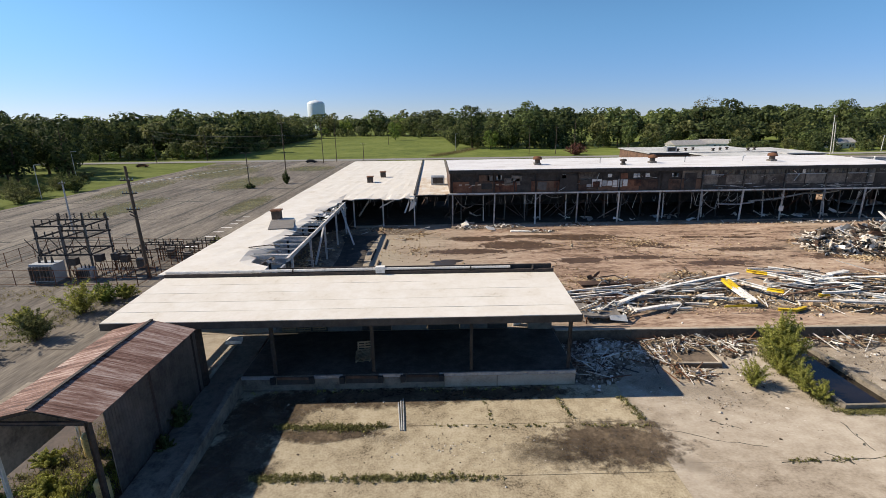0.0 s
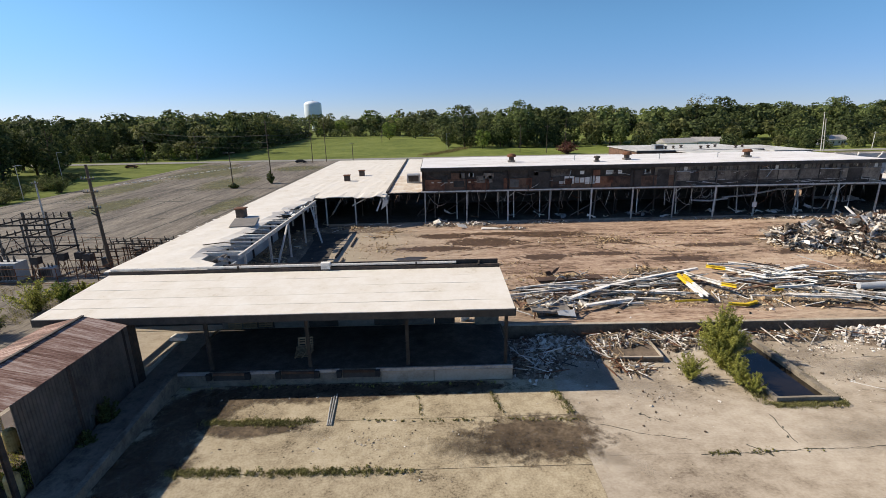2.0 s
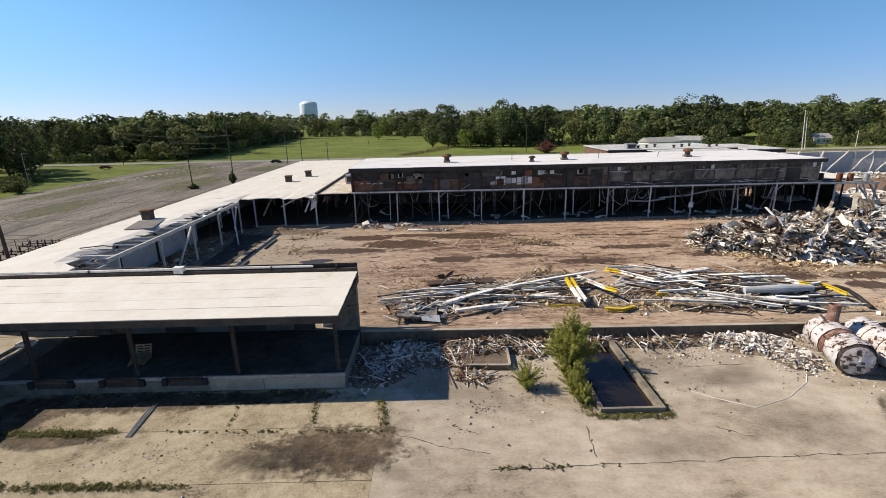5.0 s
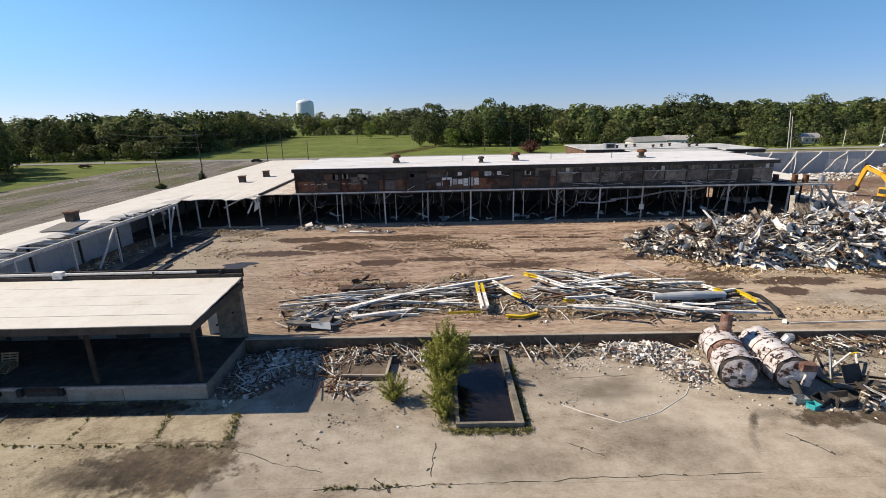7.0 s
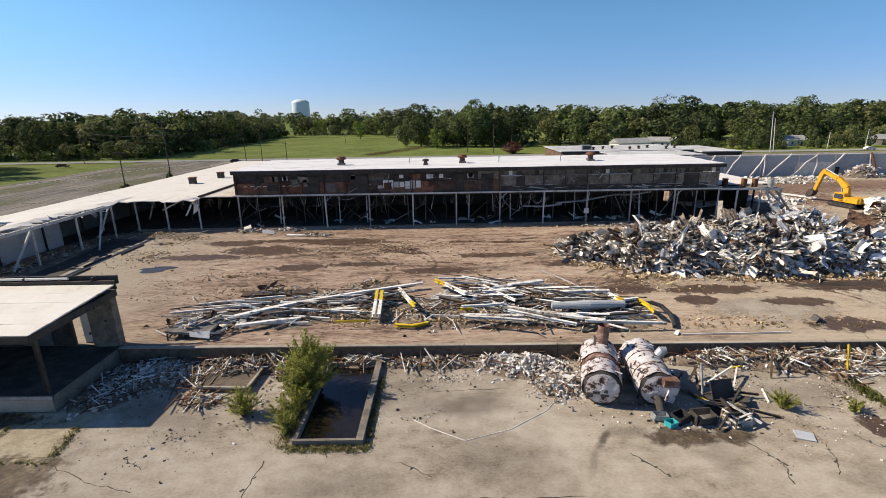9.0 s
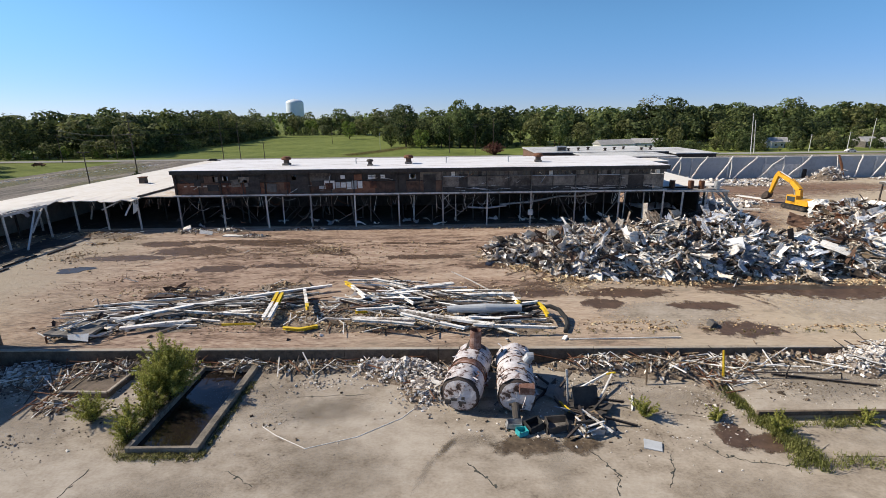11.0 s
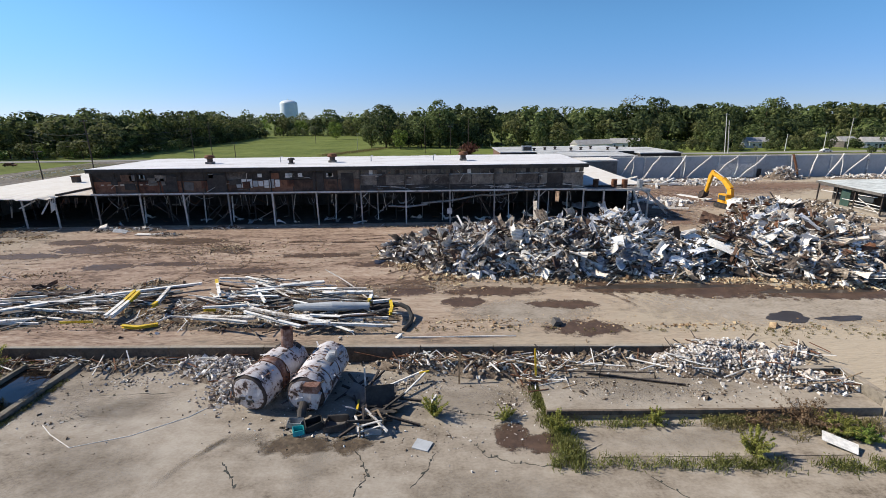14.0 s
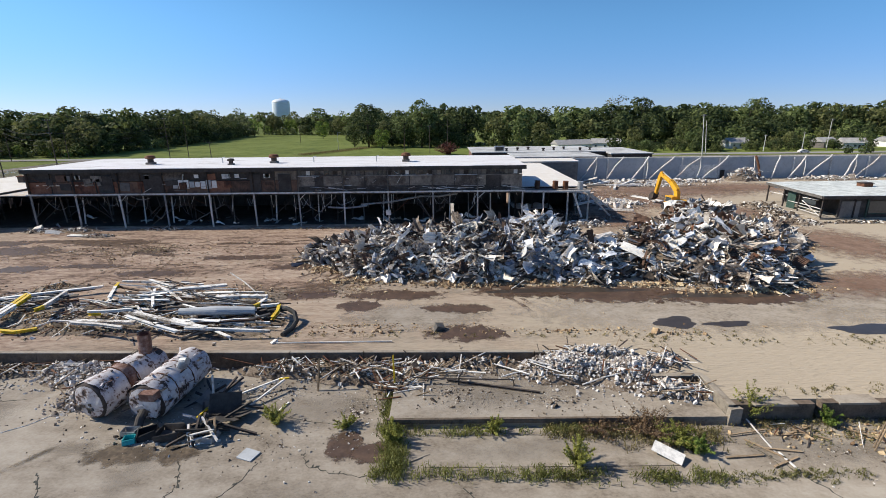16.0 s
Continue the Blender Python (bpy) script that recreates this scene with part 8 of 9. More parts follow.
for x, y, s in ((-102, 122, 9), (-119, 158, 10), (12, 268, 10)):
    lp = pole(x, y, s, (), "thin grey street lamp beside the road", name="street_lamp", mat=GREYMETAL, r=0.1)
    part("lamp_head", Geo().box((0.9, 0, s), (1.6, 0.2, 0.14)), GREYMETAL, lp)


def wire(a, b, sag, r=0.035):
    a, b = Vector(a), Vector(b)
    pts = [a.lerp(b, i / 10) - Vector((0, 0, sag * (1 - (i / 5 - 1) ** 2))) for i in range(11)]
    return pts


for dz, dx in ((18.2, -0.8), (18.2, 0.8), (15.5, 0), (13.5, 0)):
    g = Geo()
    for (a, b) in (((-300, 232), (-130, 224)), ((-130, 224), (-46, 146.5)), ((-46, 146.5), (-49.5, 212)), ((-49.5, 212), (50, 250)), ((50, 250), (188.3, 222.5)), ((188.3, 222.5), (400, 240)), ((-49.5, 212), (-300, 236))):
        g.tube(wire((a[0] + dx, a[1], dz * 0.8), (b[0] + dx, b[1], dz * 0.8), 1.2), 0.035, 4, False)
    solid("power_line", g, RUBBER, "dark overhead power line between the poles", "wire", "power lines")

# ---- buildings behind ----
b2 = thing("rear_building", "low flat-roofed brick building behind the factory", "building", at=(0, 0, 0))
part("wall", Geo().span(80.5, 176, -0.1, 100, 205, 5.08), BROWNWALL, b2)
part("roof", Geo().span(80, 175.4, 5.1, 128, 206, 5.45), AGEDROOF, b2, "white flat roof")
part("fascia", Geo().span(80, 175.2, 4.6, 128, 175.38, 5.3), FASCIA, b2)
part("wall", Geo().span(100.05, 176, -0.1, 127, 205, 5.06), GREYWALL, b2)
part("roof", Geo().span(128.1, 170, 4.8, 143, 200, 5.1), AGEDROOF, b2)
part("wall", Geo().span(128.6, 170.6, -0.1, 142.6, 199, 4.78), FASCIA, b2)
part("roof", Geo().span(92, 152, 5.4, 120, 170, 5.7), AGEDROOF, b2)
part("wall", Geo().span(92.4, 152.4, -0.1, 119.6, 169.6, 5.38), FASCIA, b2)
unit = thing("roof_unit", "boxy grey unit on the rear roof", "air conditioner", at=(90.4, 181, 5.46))
part("body", Geo().box((0, 0, 0.9), (3.6, 3.0, 1.8)), GREYMETAL, unit)
part("grille", Geo().box((0, -1.52, 0.9), (2.8, 0.06, 1.2)), FASCIA, unit)
for k in range(8):
    vent(93 + 4.5 * k, 180 + 3 * (k % 3), 5.46, 0.75, "rear roof vents")


def house(x, y, w, d, h, rz, wall, roofm, label):
    ob = thing("house", label, "house", "houses", at=(x, y, -0.3), rz=rz)
    part("wall", Geo().box((0, 0, h / 2), (w, d, h)), wall, ob)
    k = 0.5
    part("roof", Geo().add([(-w / 2 - k, -d / 2 - k, h), (w / 2 + k, -d / 2 - k, h), (w / 2 + k, d / 2 + k, h), (-w / 2 - k, d / 2 + k, h), (-w / 2 - k, 0, h + d * 0.28), (w / 2 + k, 0, h + d * 0.28)],
         [(0, 1, 5, 4), (2, 3, 4, 5), (0, 4, 3), (1, 2, 5), (3, 2, 1, 0)]), roofm, ob)
    for i in range(3):
        win = part("window", Geo().box((-w * 0.32 + w * 0.32 * i, -d / 2 - 0.03, h * 0.55), (1.2, 0.08, 1.2)), WHITEPANEL, ob)
        part("pane", Geo().box((-w * 0.32 + w * 0.32 * i, -d / 2 - 0.09, h * 0.55), (1.0, 0.04, 1.0)), GLASSY, win)
    part("door", Geo().box((w * 0.18, -d / 2 - 0.04, 1.05), (0.95, 0.08, 2.1)), FASCIA, ob)


SHINGLE = material("grey_shingles", tone((0.34, 0.33, 0.32), 0.7, 1.3), 0.9, 0, 0.8, 6)
for i, (x, y, w) in enumerate(HOMES):
    pale, rz = i != 3, (14, -25, 6, 10, -18, 12, 30)[i]
    house(x, y, w, 8.5, 3.1, rz, WHITEPANEL if pale else GREYWALL, SHINGLE, "white clapboard bungalow among the trees" if pale else "grey single-storey house among the trees")


def car(x, y, rz, mat, label):
    ob = thing("car", label, "car", at=(x, y, -0.1), rz=rz)
    side = [(-2.3, 0.35), (2.3, 0.35), (2.35, 0.75), (1.4, 0.95), (0.8, 1.45), (-1.2, 1.45), (-1.9, 0.95), (-2.35, 0.85)]
    v = [(a, -0.88, b) for a, b in side] + [(a, 0.88, b) for a, b in side]
    n = len(side)
    part("body", Geo().add(v, [tuple(range(n)), tuple(range(2 * n - 1, n - 1, -1))] + [(i, i + n, (i + 1) % n + n, (i + 1) % n) for i in range(n)]), mat, ob)
    part("window", Geo().box((-0.2, 0, 1.2), (1.7, 1.8, 0.36)), GLASSY, ob)
    for a in (-1.5, 1.5):
        for b in (-0.8, 0.8):
            part("wheel", Geo().tube([(a, b - 0.1, 0.33), (a, b + 0.1, 0.33)], 0.33, 14), RUBBER, ob)


car(-126, 206, 10, RUST, "dark red car parked on the grass by the road")
car(-56, 216, 2, RUBBER, "dark car parked beside the road")
car(238, 227, 0, WHITEPANEL, "white van parked behind the end wall")

# ---- weeds, puddles, stains and painted shade ----
rs = np.random.RandomState(4)


def flat_patch(x, y, z, w, d):
    return Geo().add([(x - w / 2, y - d / 2, z), (x + w / 2, y - d / 2, z), (x + w / 2, y + d / 2, z), (x - w / 2, y + d / 2, z)], [(0, 1, 2, 3)])


for k, (x, y, rx, ry, z, mat) in enumerate(((89.4, 41.6, 1.9, 1.0, S, PUDDLE), (93.7, 41.2, 1.7, 0.6, S, PUDDLE), (104.6, 40.0, 3.0, 0.9, S, PUDDLE), (82, 49.4, 6.5, 0.8, S, PUDDLE), (80, 49.2, 6.5, 1.5, S, WETDIRT), (12, 66, 5, 2.2, S, WETDIRT), (120, 94, 6, 2, S, WETDIRT), (22, 70, 6, 1.6, S, WETDIRT), (6, 70, 4, 1.4, S, WETDIRT), (52, 58, 3, 1.2, S, WETDIRT), (36, 56, 4, 1.0, S, WETDIRT), (64.6, 48.6, 4.4, 1.2, S, WETDIRT), (61.6, 45.8, 2.0, 1.2, S, WETDIRT), (55.6, 48.8, 3.4, 1.0, S, WETDIRT), (87.4, 48.2, 6.6, 2.0, S, WETDIRT), (98.4, 47.2, 7.0, 1.8, S, WETDIRT), (96, 47.6, 4.6, 0.7, S, PUDDLE), (71.6, 39.9, 3.0, 1.3, S, WETDIRT), (4.5, 63, 5, 1.2, S, WETDIRT), (27, 59, 4, 0.8, S, WETDIRT), (44, 62, 5, 0.9, S, WETDIRT), (14, 71, 5, 0.8, S, WETDIRT),
        (18.9, 58, 3.2, 1.3, S, WETDIRT), (1.3, 58.2, 2.0, 1.2, S, PUDDLE), (30.8, 65, 2.8, 1.1, S, WETDIRT), (39.8, 69, 2.6, 0.5, S, WETDIRT), (46.3, 68.4, 2.4, 0.5, S, WETDIRT), (33, 63.6, 1.6, 0.6, S, WETDIRT), (53, 66, 2.0, 0.6, S, WETDIRT), (74.7, 50.8, 3.2, 0.9, S, WETDIRT), (71, 45.0, 3.0, 0.9, S, WETDIRT), (43, 40.6, 4, 0.7, S, WETDIRT),
        (63.8, 28.0, 0.9, 1.3, 0, WETDIRT), (65.5, 27.3, 1.2, 0.8, 0, WETDIRT))):
    z += (0.02 if z > 1 else 0.012) + 0.00016 * k
    if 80 < x < 115 and z > 1:
        z += 0.01
    q.seed(k)
    solid("puddle" if mat is PUDDLE else "wet_patch", (Geo().prism(blob(q, x, y, rx, ry, 26, 0.35), z - 0.012, z) if mat is PUDDLE else flat_patch(x, y, z - 0.002, rx * 3.4, ry * 3.4)), (SHALLOW if x > 70 or x < 5 else PUDDLE) if mat is PUDDLE else WETDIRT_PATCH, "shallow dark puddle on the floor" if mat is PUDDLE else "damp dark patch on the floor", "puddle", kind="structure")
BARE = material("scraped_concrete", [(0.28, (0.20, 0.165, 0.125)), (0.42, (0.335, 0.285, 0.225)), (0.55, (0.41, 0.355, 0.29)), (0.75, (0.48, 0.425, 0.355))], 0.92, 0, 0.14, 4, 0.2, 0.02, "", 0, (0.8, 1.2, 1), grain=0.6)
soft_edged(BARE, edge=0.34, ragged=0.6, strength=0.85, crisp=0.12)
for k, (x, y, w, d) in enumerate(((94, 44.4, 40, 12), (116, 45.5, 34, 20), (67, 43.4, 15, 7))):
    solid("bare_concrete", flat_patch(x, y, S + 0.009 + 0.0012 * k, w, d), BARE, "scraped pale concrete showing through the mud", "concrete", kind="structure")
MUDFILM = material("reddish_mud_film", [(0.3, (0.11, 0.062, 0.042)), (0.5, (0.21, 0.128, 0.088)), (0.7, (0.30, 0.2, 0.142))], 0.9, 0, 0.4, 4, 0.3, 0.02)
soft_edged(MUDFILM, strength=0.8, crisp=0.14)
# the last three, off the block's east end, also paint its shadowed ground
for k, (x, y, w, d) in enumerate(((122, 112, 52, 26), (112, 98, 26, 22), (142, 116, 40, 20), (122, 86, 20, 22), (124, 66, 20, 24), (116, 50, 30, 12), (98, 90, 24, 28), (101, 106, 18, 18), (97, 80, 16, 12))):
    solid("mud_film", flat_patch(x, y, S + 0.036 + 0.0015 * k, w, d), MUDFILM, "reddish brown mud smeared over the floor", "mud", kind="structure")
# serves real oil stains and patches that deepen the shadow by the dock
STAINSHADE = material("oily_stain", [(0.3, (0.03, 0.021, 0.014)), (0.5, (0.085, 0.06, 0.038)), (0.7, (0.18, 0.135, 0.09))], 0.8, 0, 0.5, 4, 0.2, 0.01)
soft_edged(STAINSHADE, edge=0.3, ragged=0.72, strength=0.9, crisp=0.07)
FAINT = material("faint_stain", [(0.3, (0.05, 0.04, 0.03)), (0.5, (0.10, 0.08, 0.06)), (0.7, (0.17, 0.14, 0.105))], 0.85, 0, 0.5, 4, 0.2, 0.01)
soft_edged(FAINT, edge=0.24, ragged=0.6, strength=0.2, crisp=0.12)
HALF = material("half_dried_stain", [(0.3, (0.035, 0.026, 0.018)), (0.5, (0.085, 0.063, 0.042)), (0.7, (0.16, 0.125, 0.09))], 0.85, 0, 0.5, 4, 0.2, 0.01)
soft_edged(HALF, edge=0.2, ragged=0.62, strength=0.62, crisp=0.11)
# the strip at y 29.9 and the patch at x -12.4 paint shade
for k, (x, y, rx, ry) in enumerate(((10.8, 24.3, 4.0, 2.1), (7.6, 23.6, 4.2, 1.7), (-7.4, 25.6, 3.4, 0.7), (-3.5, 25.2, 2.2, 0.5), (51.2, 27.4, 2.0, 0.9), (48.0, 27.9, 1.8, 0.7), (54.4, 27.3, 1.1, 0.7), (74, 28.7, 6.0, 0.35), (78, 25.9, 5, 0.25), (93, 27.2, 3.6, 0.9), (97, 24.0, 4, 1.0), (-2, 29.9, 11, 0.7), (-12.4, 22.5, 1.6, 2.0), (36, 31, 5, 1.5))):
    q.seed(90 + k)
    solid("stain", flat_patch(x, y, 0.02 + 0.0013 * k, rx * 3.2, ry * 3.2), STAINSHADE if k in (0, 2, 4, 6, 11) else (HALF if k == 1 else FAINT), "dark patch of oil stain and painted shade on the concrete", "stain", kind="structure")


# the first six, and (19, 29.5), darken the shadows of shed and dock
for k, (x, y, L, w, a, m) in enumerate(((-12.0, 27.8, 5.0, 5.0, 90, STAINSHADE), (-12.3, 23.0, 7, 4.4, 90, STAINSHADE), (-12.6, 18.0, 7, 4.2, 90, STAINSHADE), (-9.6, 29.4, 5, 2.6, 0, STAINSHADE), (5.5, 29.9, 9, 1.6, 0, STAINSHADE), (-4.0, 29.7, 15, 2.2, 0, STAINSHADE), (45.2, 25.4, 3.6, 0.5, 64, FAINT), (46.4, 27.3, 2.6, 0.6, 50, HALF), (40, 25.5, 9, 4.5, -20, FAINT), (38.5, 31, 7, 3, 12, FAINT), (31, 23.6, 9, 3, 4, FAINT), (63, 23.2, 11, 3.2, -6, FAINT), (80, 21.4, 12, 3, 3, FAINT), (72, 31.4, 8, 2.4, 0, FAINT), (52.6, 25.6, 5, 2.0, 70, FAINT), (19, 29.5, 9, 3, -18, FAINT), (33, 33.0, 8, 3, 5, FAINT), (58, 34.2, 9, 3, 3, FAINT), (61, 31.5, 10, 3.4, 8, FAINT), (75, 33.0, 16, 4, -3, FAINT), (75, 27.6, 12, 2.2, 2, FAINT), (90, 27.5, 10, 3.6, -12, FAINT), (14, 22.5, 6, 1.5, -30, FAINT), (16.5, 31.5, 5, 4, 30, FAINT))):
    z = 0.57 if (x, y) in ((75, 33.0), (72, 31.4)) else (0.1 if (x, y) == (75, 27.6) else 0.0)
    solid("stain", flat_patch(0, 0, 0.034 + 0.0011 * k, L * 1.5, w * 1.7), m, "long smear of dirt and painted shade over the concrete", "stain", kind="structure", at=pose(x, y, z, 0, 0, a))


def weed_line(name, pts, n, height, width, mat, label, z=0.02, patch=0.0):
    """Weeds along a polyline; patch: how clumped they are."""
    out = []
    for (x0, y0), (x1, y1) in zip(pts, pts[1:]):
        for i in range(int(n * 0.8)):
            u = rs.uniform()
            if patch and noise.noise((x0 + (x1 - x0) * u, y0 + (y1 - y0) * u, 9.1 * patch)) < rs.uniform(-0.3, 0.25):
                continue
            out.append((x0 + (x1 - x0) * u + rs.normal(scale=width), y0 + (y1 - y0) * u + rs.normal(scale=width), z))
    leafy = leaf_cards(rs, [np.array(p) + np.array([0, 0, height * 0.25]) for p in out[::2]], [height * 0.45] * len(out[::2]), 12, 0.05)
    return solid(name, cards(name, np.concatenate([tufts(rs, out, height * 0.5, 0.13, 5), leafy]), mat), None, label, "weeds", kind="stuff")


weed_line("joint_weeds", [(-10.4, 26.6), (13.6, 25.9)], 260, 0.16, 0.09, LOWWEED, "low weeds growing in a slab joint", patch=1)
weed_line("joint_weeds", [(-10.4, 26.6), (-3.6, 26.4)], 240, 0.3, 0.14, LOWWEED, "tall weeds growing in a slab joint", patch=2)
weed_line("joint_weeds", [(-10.5, 22.0), (4.0, 21.6)], 300, 0.24, 0.12, LOWWEED, "weeds growing in a slab joint", patch=3)
weed_line("joint_weeds", [(20.2, 22.4), (27.4, 22.5)], 160, 0.14, 0.08, LOWWEED, "low weeds growing in a crack", patch=17)
weed_line("joint_weeds", [(-10.6, 26.5), (-4.4, 26.2)], 420, 0.3, 0.16, LOWWEED, "dense weeds growing in a slab joint")
weed_line("joint_weeds", [(-10.6, 22.0), (-6.8, 21.9)], 260, 0.26, 0.14, LOWWEED, "dense weeds growing in a slab joint")
weed_line("joint_weeds", [(-4.6, 21.8), (1.6, 21.7)], 300, 0.24, 0.14, LOWWEED, "dense weeds growing in a slab joint")
weed_line("joint_weeds", [(13.0, 29.2), (13.7, 25.9)], 90, 0.28, 0.12, LOWWEED, "weeds growing in a slab joint")
weed_line("joint_weeds", [(8.5, 29.4), (9.0, 26.3)], 46, 0.22, 0.08, LOWWEED, "weeds growing in a slab joint")
weed_line("joint_weeds", [(3.2, 29.4), (3.6, 26.3)], 24, 0.2, 0.06, LOWWEED, "weeds growing in a slab joint")
weed_line("basin_weeds", [(27.3, 26.7), (32.1, 26.7)], 260, 0.34, 0.14, LOWWEED, "rough grass along the basin rim")
weed_line("basin_weeds", [(32.1, 26.8), (32.1, 34.6)], 260, 0.3, 0.12, LOWWEED, "rough grass along the basin rim")
weed_line("basin_weeds", [(26.9, 27.2), (27.1, 34.6)], 340, 0.5, 0.24, LOWWEED, "rough grass along the basin rim")
weed_line("strip_weeds", [(65.6, 25.7), (84.5, 25.2)], 760, 0.7, 0.24, STRIPWEED, "long line of weeds along the yard edge", patch=4)
weed_line("strip_weeds", [(83.5, 25.2), (100, 25.4)], 420, 0.32, 0.2, LOWWEED, "long line of weeds along the yard edge", patch=5)
weed_line("strip_weeds", [(66.0, 29.0), (84.0, 29.0)], 480, 0.75, 0.24, STRIPWEED, "weeds along the platform edge", patch=6)
weed_line("strip_weeds", [(66.2, 33.6), (66.4, 29.4), (67.0, 25.6)], 330, 0.9, 0.32, STRIPWEED, "weeds between the slabs")
weed_line("strip_weeds", [(76, 28.9), (86, 28.4)], 620, 0.7, 0.5, DRYWEED, "dry brown weeds beside the platform")
weed_line("strip_weeds", [(88, 29.7), (102, 29.5)], 640, 0.5, 0.45, DRYWEED, "dry weeds at the wall's foot", patch=7)
weed_line("strip_weeds", [(91, 28.4), (102, 28.0)], 240, 0.3, 0.4, LOWWEED, "low weeds on the littered yard", patch=8)
weed_line("ramp_weeds", [(-18.0, 21), (-17.6, 31)], 240, 0.8, 0.25, WEED, "weeds along the shed wall", patch=8)
# soil coloured dark to give the ground at the shed its shade
solid("shed_soil", flat_patch(-21.5, 22.0, 0.012, 9.0, 18.0), WETDIRT, "weedy soil with painted shade in and around the shed", "soil", kind="structure")
weed_line("shed_weeds", [(-24.6, 16.5), (-20.0, 28.5)], 900, 0.5, 1.0, LOWWEED, "rank weeds growing inside the shed")
weed_line("shed_weeds", [(-23.6, 17.5), (-18.4, 23.5)], 700, 0.6, 0.8, WEED, "weeds and grass at the shed mouth")
weed_line("lane_weeds", [(-46, 36), (-36, 50)], 700, 0.5, 1.6, LOWWEED, "rough weeds beside the service lane", patch=9)
weed_line("lane_weeds", [(-60, 46), (-44, 54)], 600, 0.4, 1.6, DRYWEED, "rough dry weeds beside the switchyard", patch=10)
weed_line("kerb_weeds", [(22, 37.0), (40, 36.8)], 150, 0.5, 0.25, WEED, "weeds along the slab edge", patch=11)
weed_line("kerb_weeds", [(54, 39.7), (92, 39.3)], 260, 0.3, 0.3, DRYWEED, "dry yellow weeds along the slab edge", z=S + 0.02, patch=14)
weed_line("kerb_weeds", [(84, 38.6), (104, 38.2)], 320, 0.26, 0.6, DRYWEED, "dry yellow weeds over the old joint", z=S + 0.02, patch=15)
weed_line("kerb_weeds", [(88, 31.2), (112, 31.4)], 260, 0.3, 0.4, DRYWEED, "dry weeds along the wall top", z=S, patch=16)
weed_line("field_weeds", [(-1, 241), (12, 262), (24, 291)], 600, 1.8, 1.6, DRYWEED, "tall dry grass along the edge of the field")
weed_line("lot_weeds", [(-90, 196), (-32, 190)], 500, 0.4, 5, DRYWEED, "sparse dry weeds over the lot", patch=12)
weed_line("dock_weeds", [(-14, 30.5), (10, 30.4)], 90, 0.3, 0.15, WEED, "weeds at the foot of the dock", patch=13)

bush("sapling", 27.2, 32.8, 0, 4.9, 2.1, WEED, "bushy green sapling beside the basin", 1, 90, 300, 0.085, "tree", 0.12)
bush("bush", 26.9, 30.4, 0.1, 2.0, 1.1, WEED, "green bush on the basin rim", 2, 23, 176, 0.068)
bush("bush", 26.9, 28.2, 0.1, 1.6, 1.0, WEED, "low green bush on the basin rim", 3, 18, 176, 0.062)
bush("bush", 26.6, 31.6, 0.0, 2.9, 1.3, WEED, "leafy green bush under the sapling", 14, 34, 190, 0.07)
bush("bush", 26.5, 29.3, 0.1, 2.1, 1.1, WEED, "green bush on the basin rim", 15, 24, 176, 0.066)
bush("bush", 23.4, 30.2, 0, 2.4, 1.3, WEED, "feathery green bush beside the pad", 4, 32, 220, 0.06)
bush("bush", 59.1, 30.0, 0, 1.7, 1.05, WEED, "bright green bush on the yard", 5, 20, 176, 0.062)
bush("bush", 76.8, 26.2, 0, 2.0, 1.0, WEED, "tall green weed bush on the strip", 6, 20, 176, 0.068)
bush("bush", 63.6, 29.6, 0, 1.0, 0.8, WEED, "low green bush between slabs", 7, 13, 154, 0.062)
bush("bush", 66.6, 28.2, 0, 1.7, 0.9, WEED, "upright green weed bush between slabs", 8, 18, 154, 0.062)
bush("bush", 82.9, 28.0, 0, 1.3, 1.4, WEED, "sprawling green and brown bush beside the platform", 9, 26, 176, 0.074)
bush("bush", 81.6, 28.9, 0, 1.7, 2.0, LEAFDEAD, "dry brown brush beside the platform", 16, 34, 90, 0.08)
bush("bush", 78.8, 28.9, 0, 1.0, 1.5, LEAFDEAD, "dry brown brush beside the platform", 17, 22, 70, 0.075)
bush("bush", 84.0, 27.2, 0, 1.1, 1.0, LEAFPALE, "bright green climbing weed on the yard", 10, 18, 176, 0.074)
bush("bush", 88.6, 30.2, 0.1, 2.6, 1.2, WEED, "thin upright bush at the wall's end", 11, 23, 110, 0.068)
bush("bush", 93.0, 29.6, 0, 1.2, 1.0, LEAFPALE, "small leafy bush at the wall's foot", 12, 15, 154, 0.074)
bush("bush", 72.6, 29.0, 0, 1.3, 0.8, WEED, "upright weeds at the platform edge", 13, 15, 132, 0.062)
for k, (x, y, h, r) in enumerate(((-37.6, 46.4, 4.4, 2.6), (-37.4, 40.3, 3.2, 2.4), (-37.2, 49.6, 2.6, 1.6), (-40.8, 43.6, 2.2, 2.0), (-39.5, 36.4, 2.0, 2.4), (-44.0, 40.0, 2.2, 2.2), (-35.6, 50.6, 1.8, 1.4), (-33.9, 70.4, 2.4, 1.5), (-48, 44, 2.0, 2.4))):
    bush("bush", x, y, -0.05, h, r, (WEED, LEAFOLIVE, LEAFPALE)[k % 3], "rank green bush beside the service lane", 20 + k, 30, 150, 0.12)
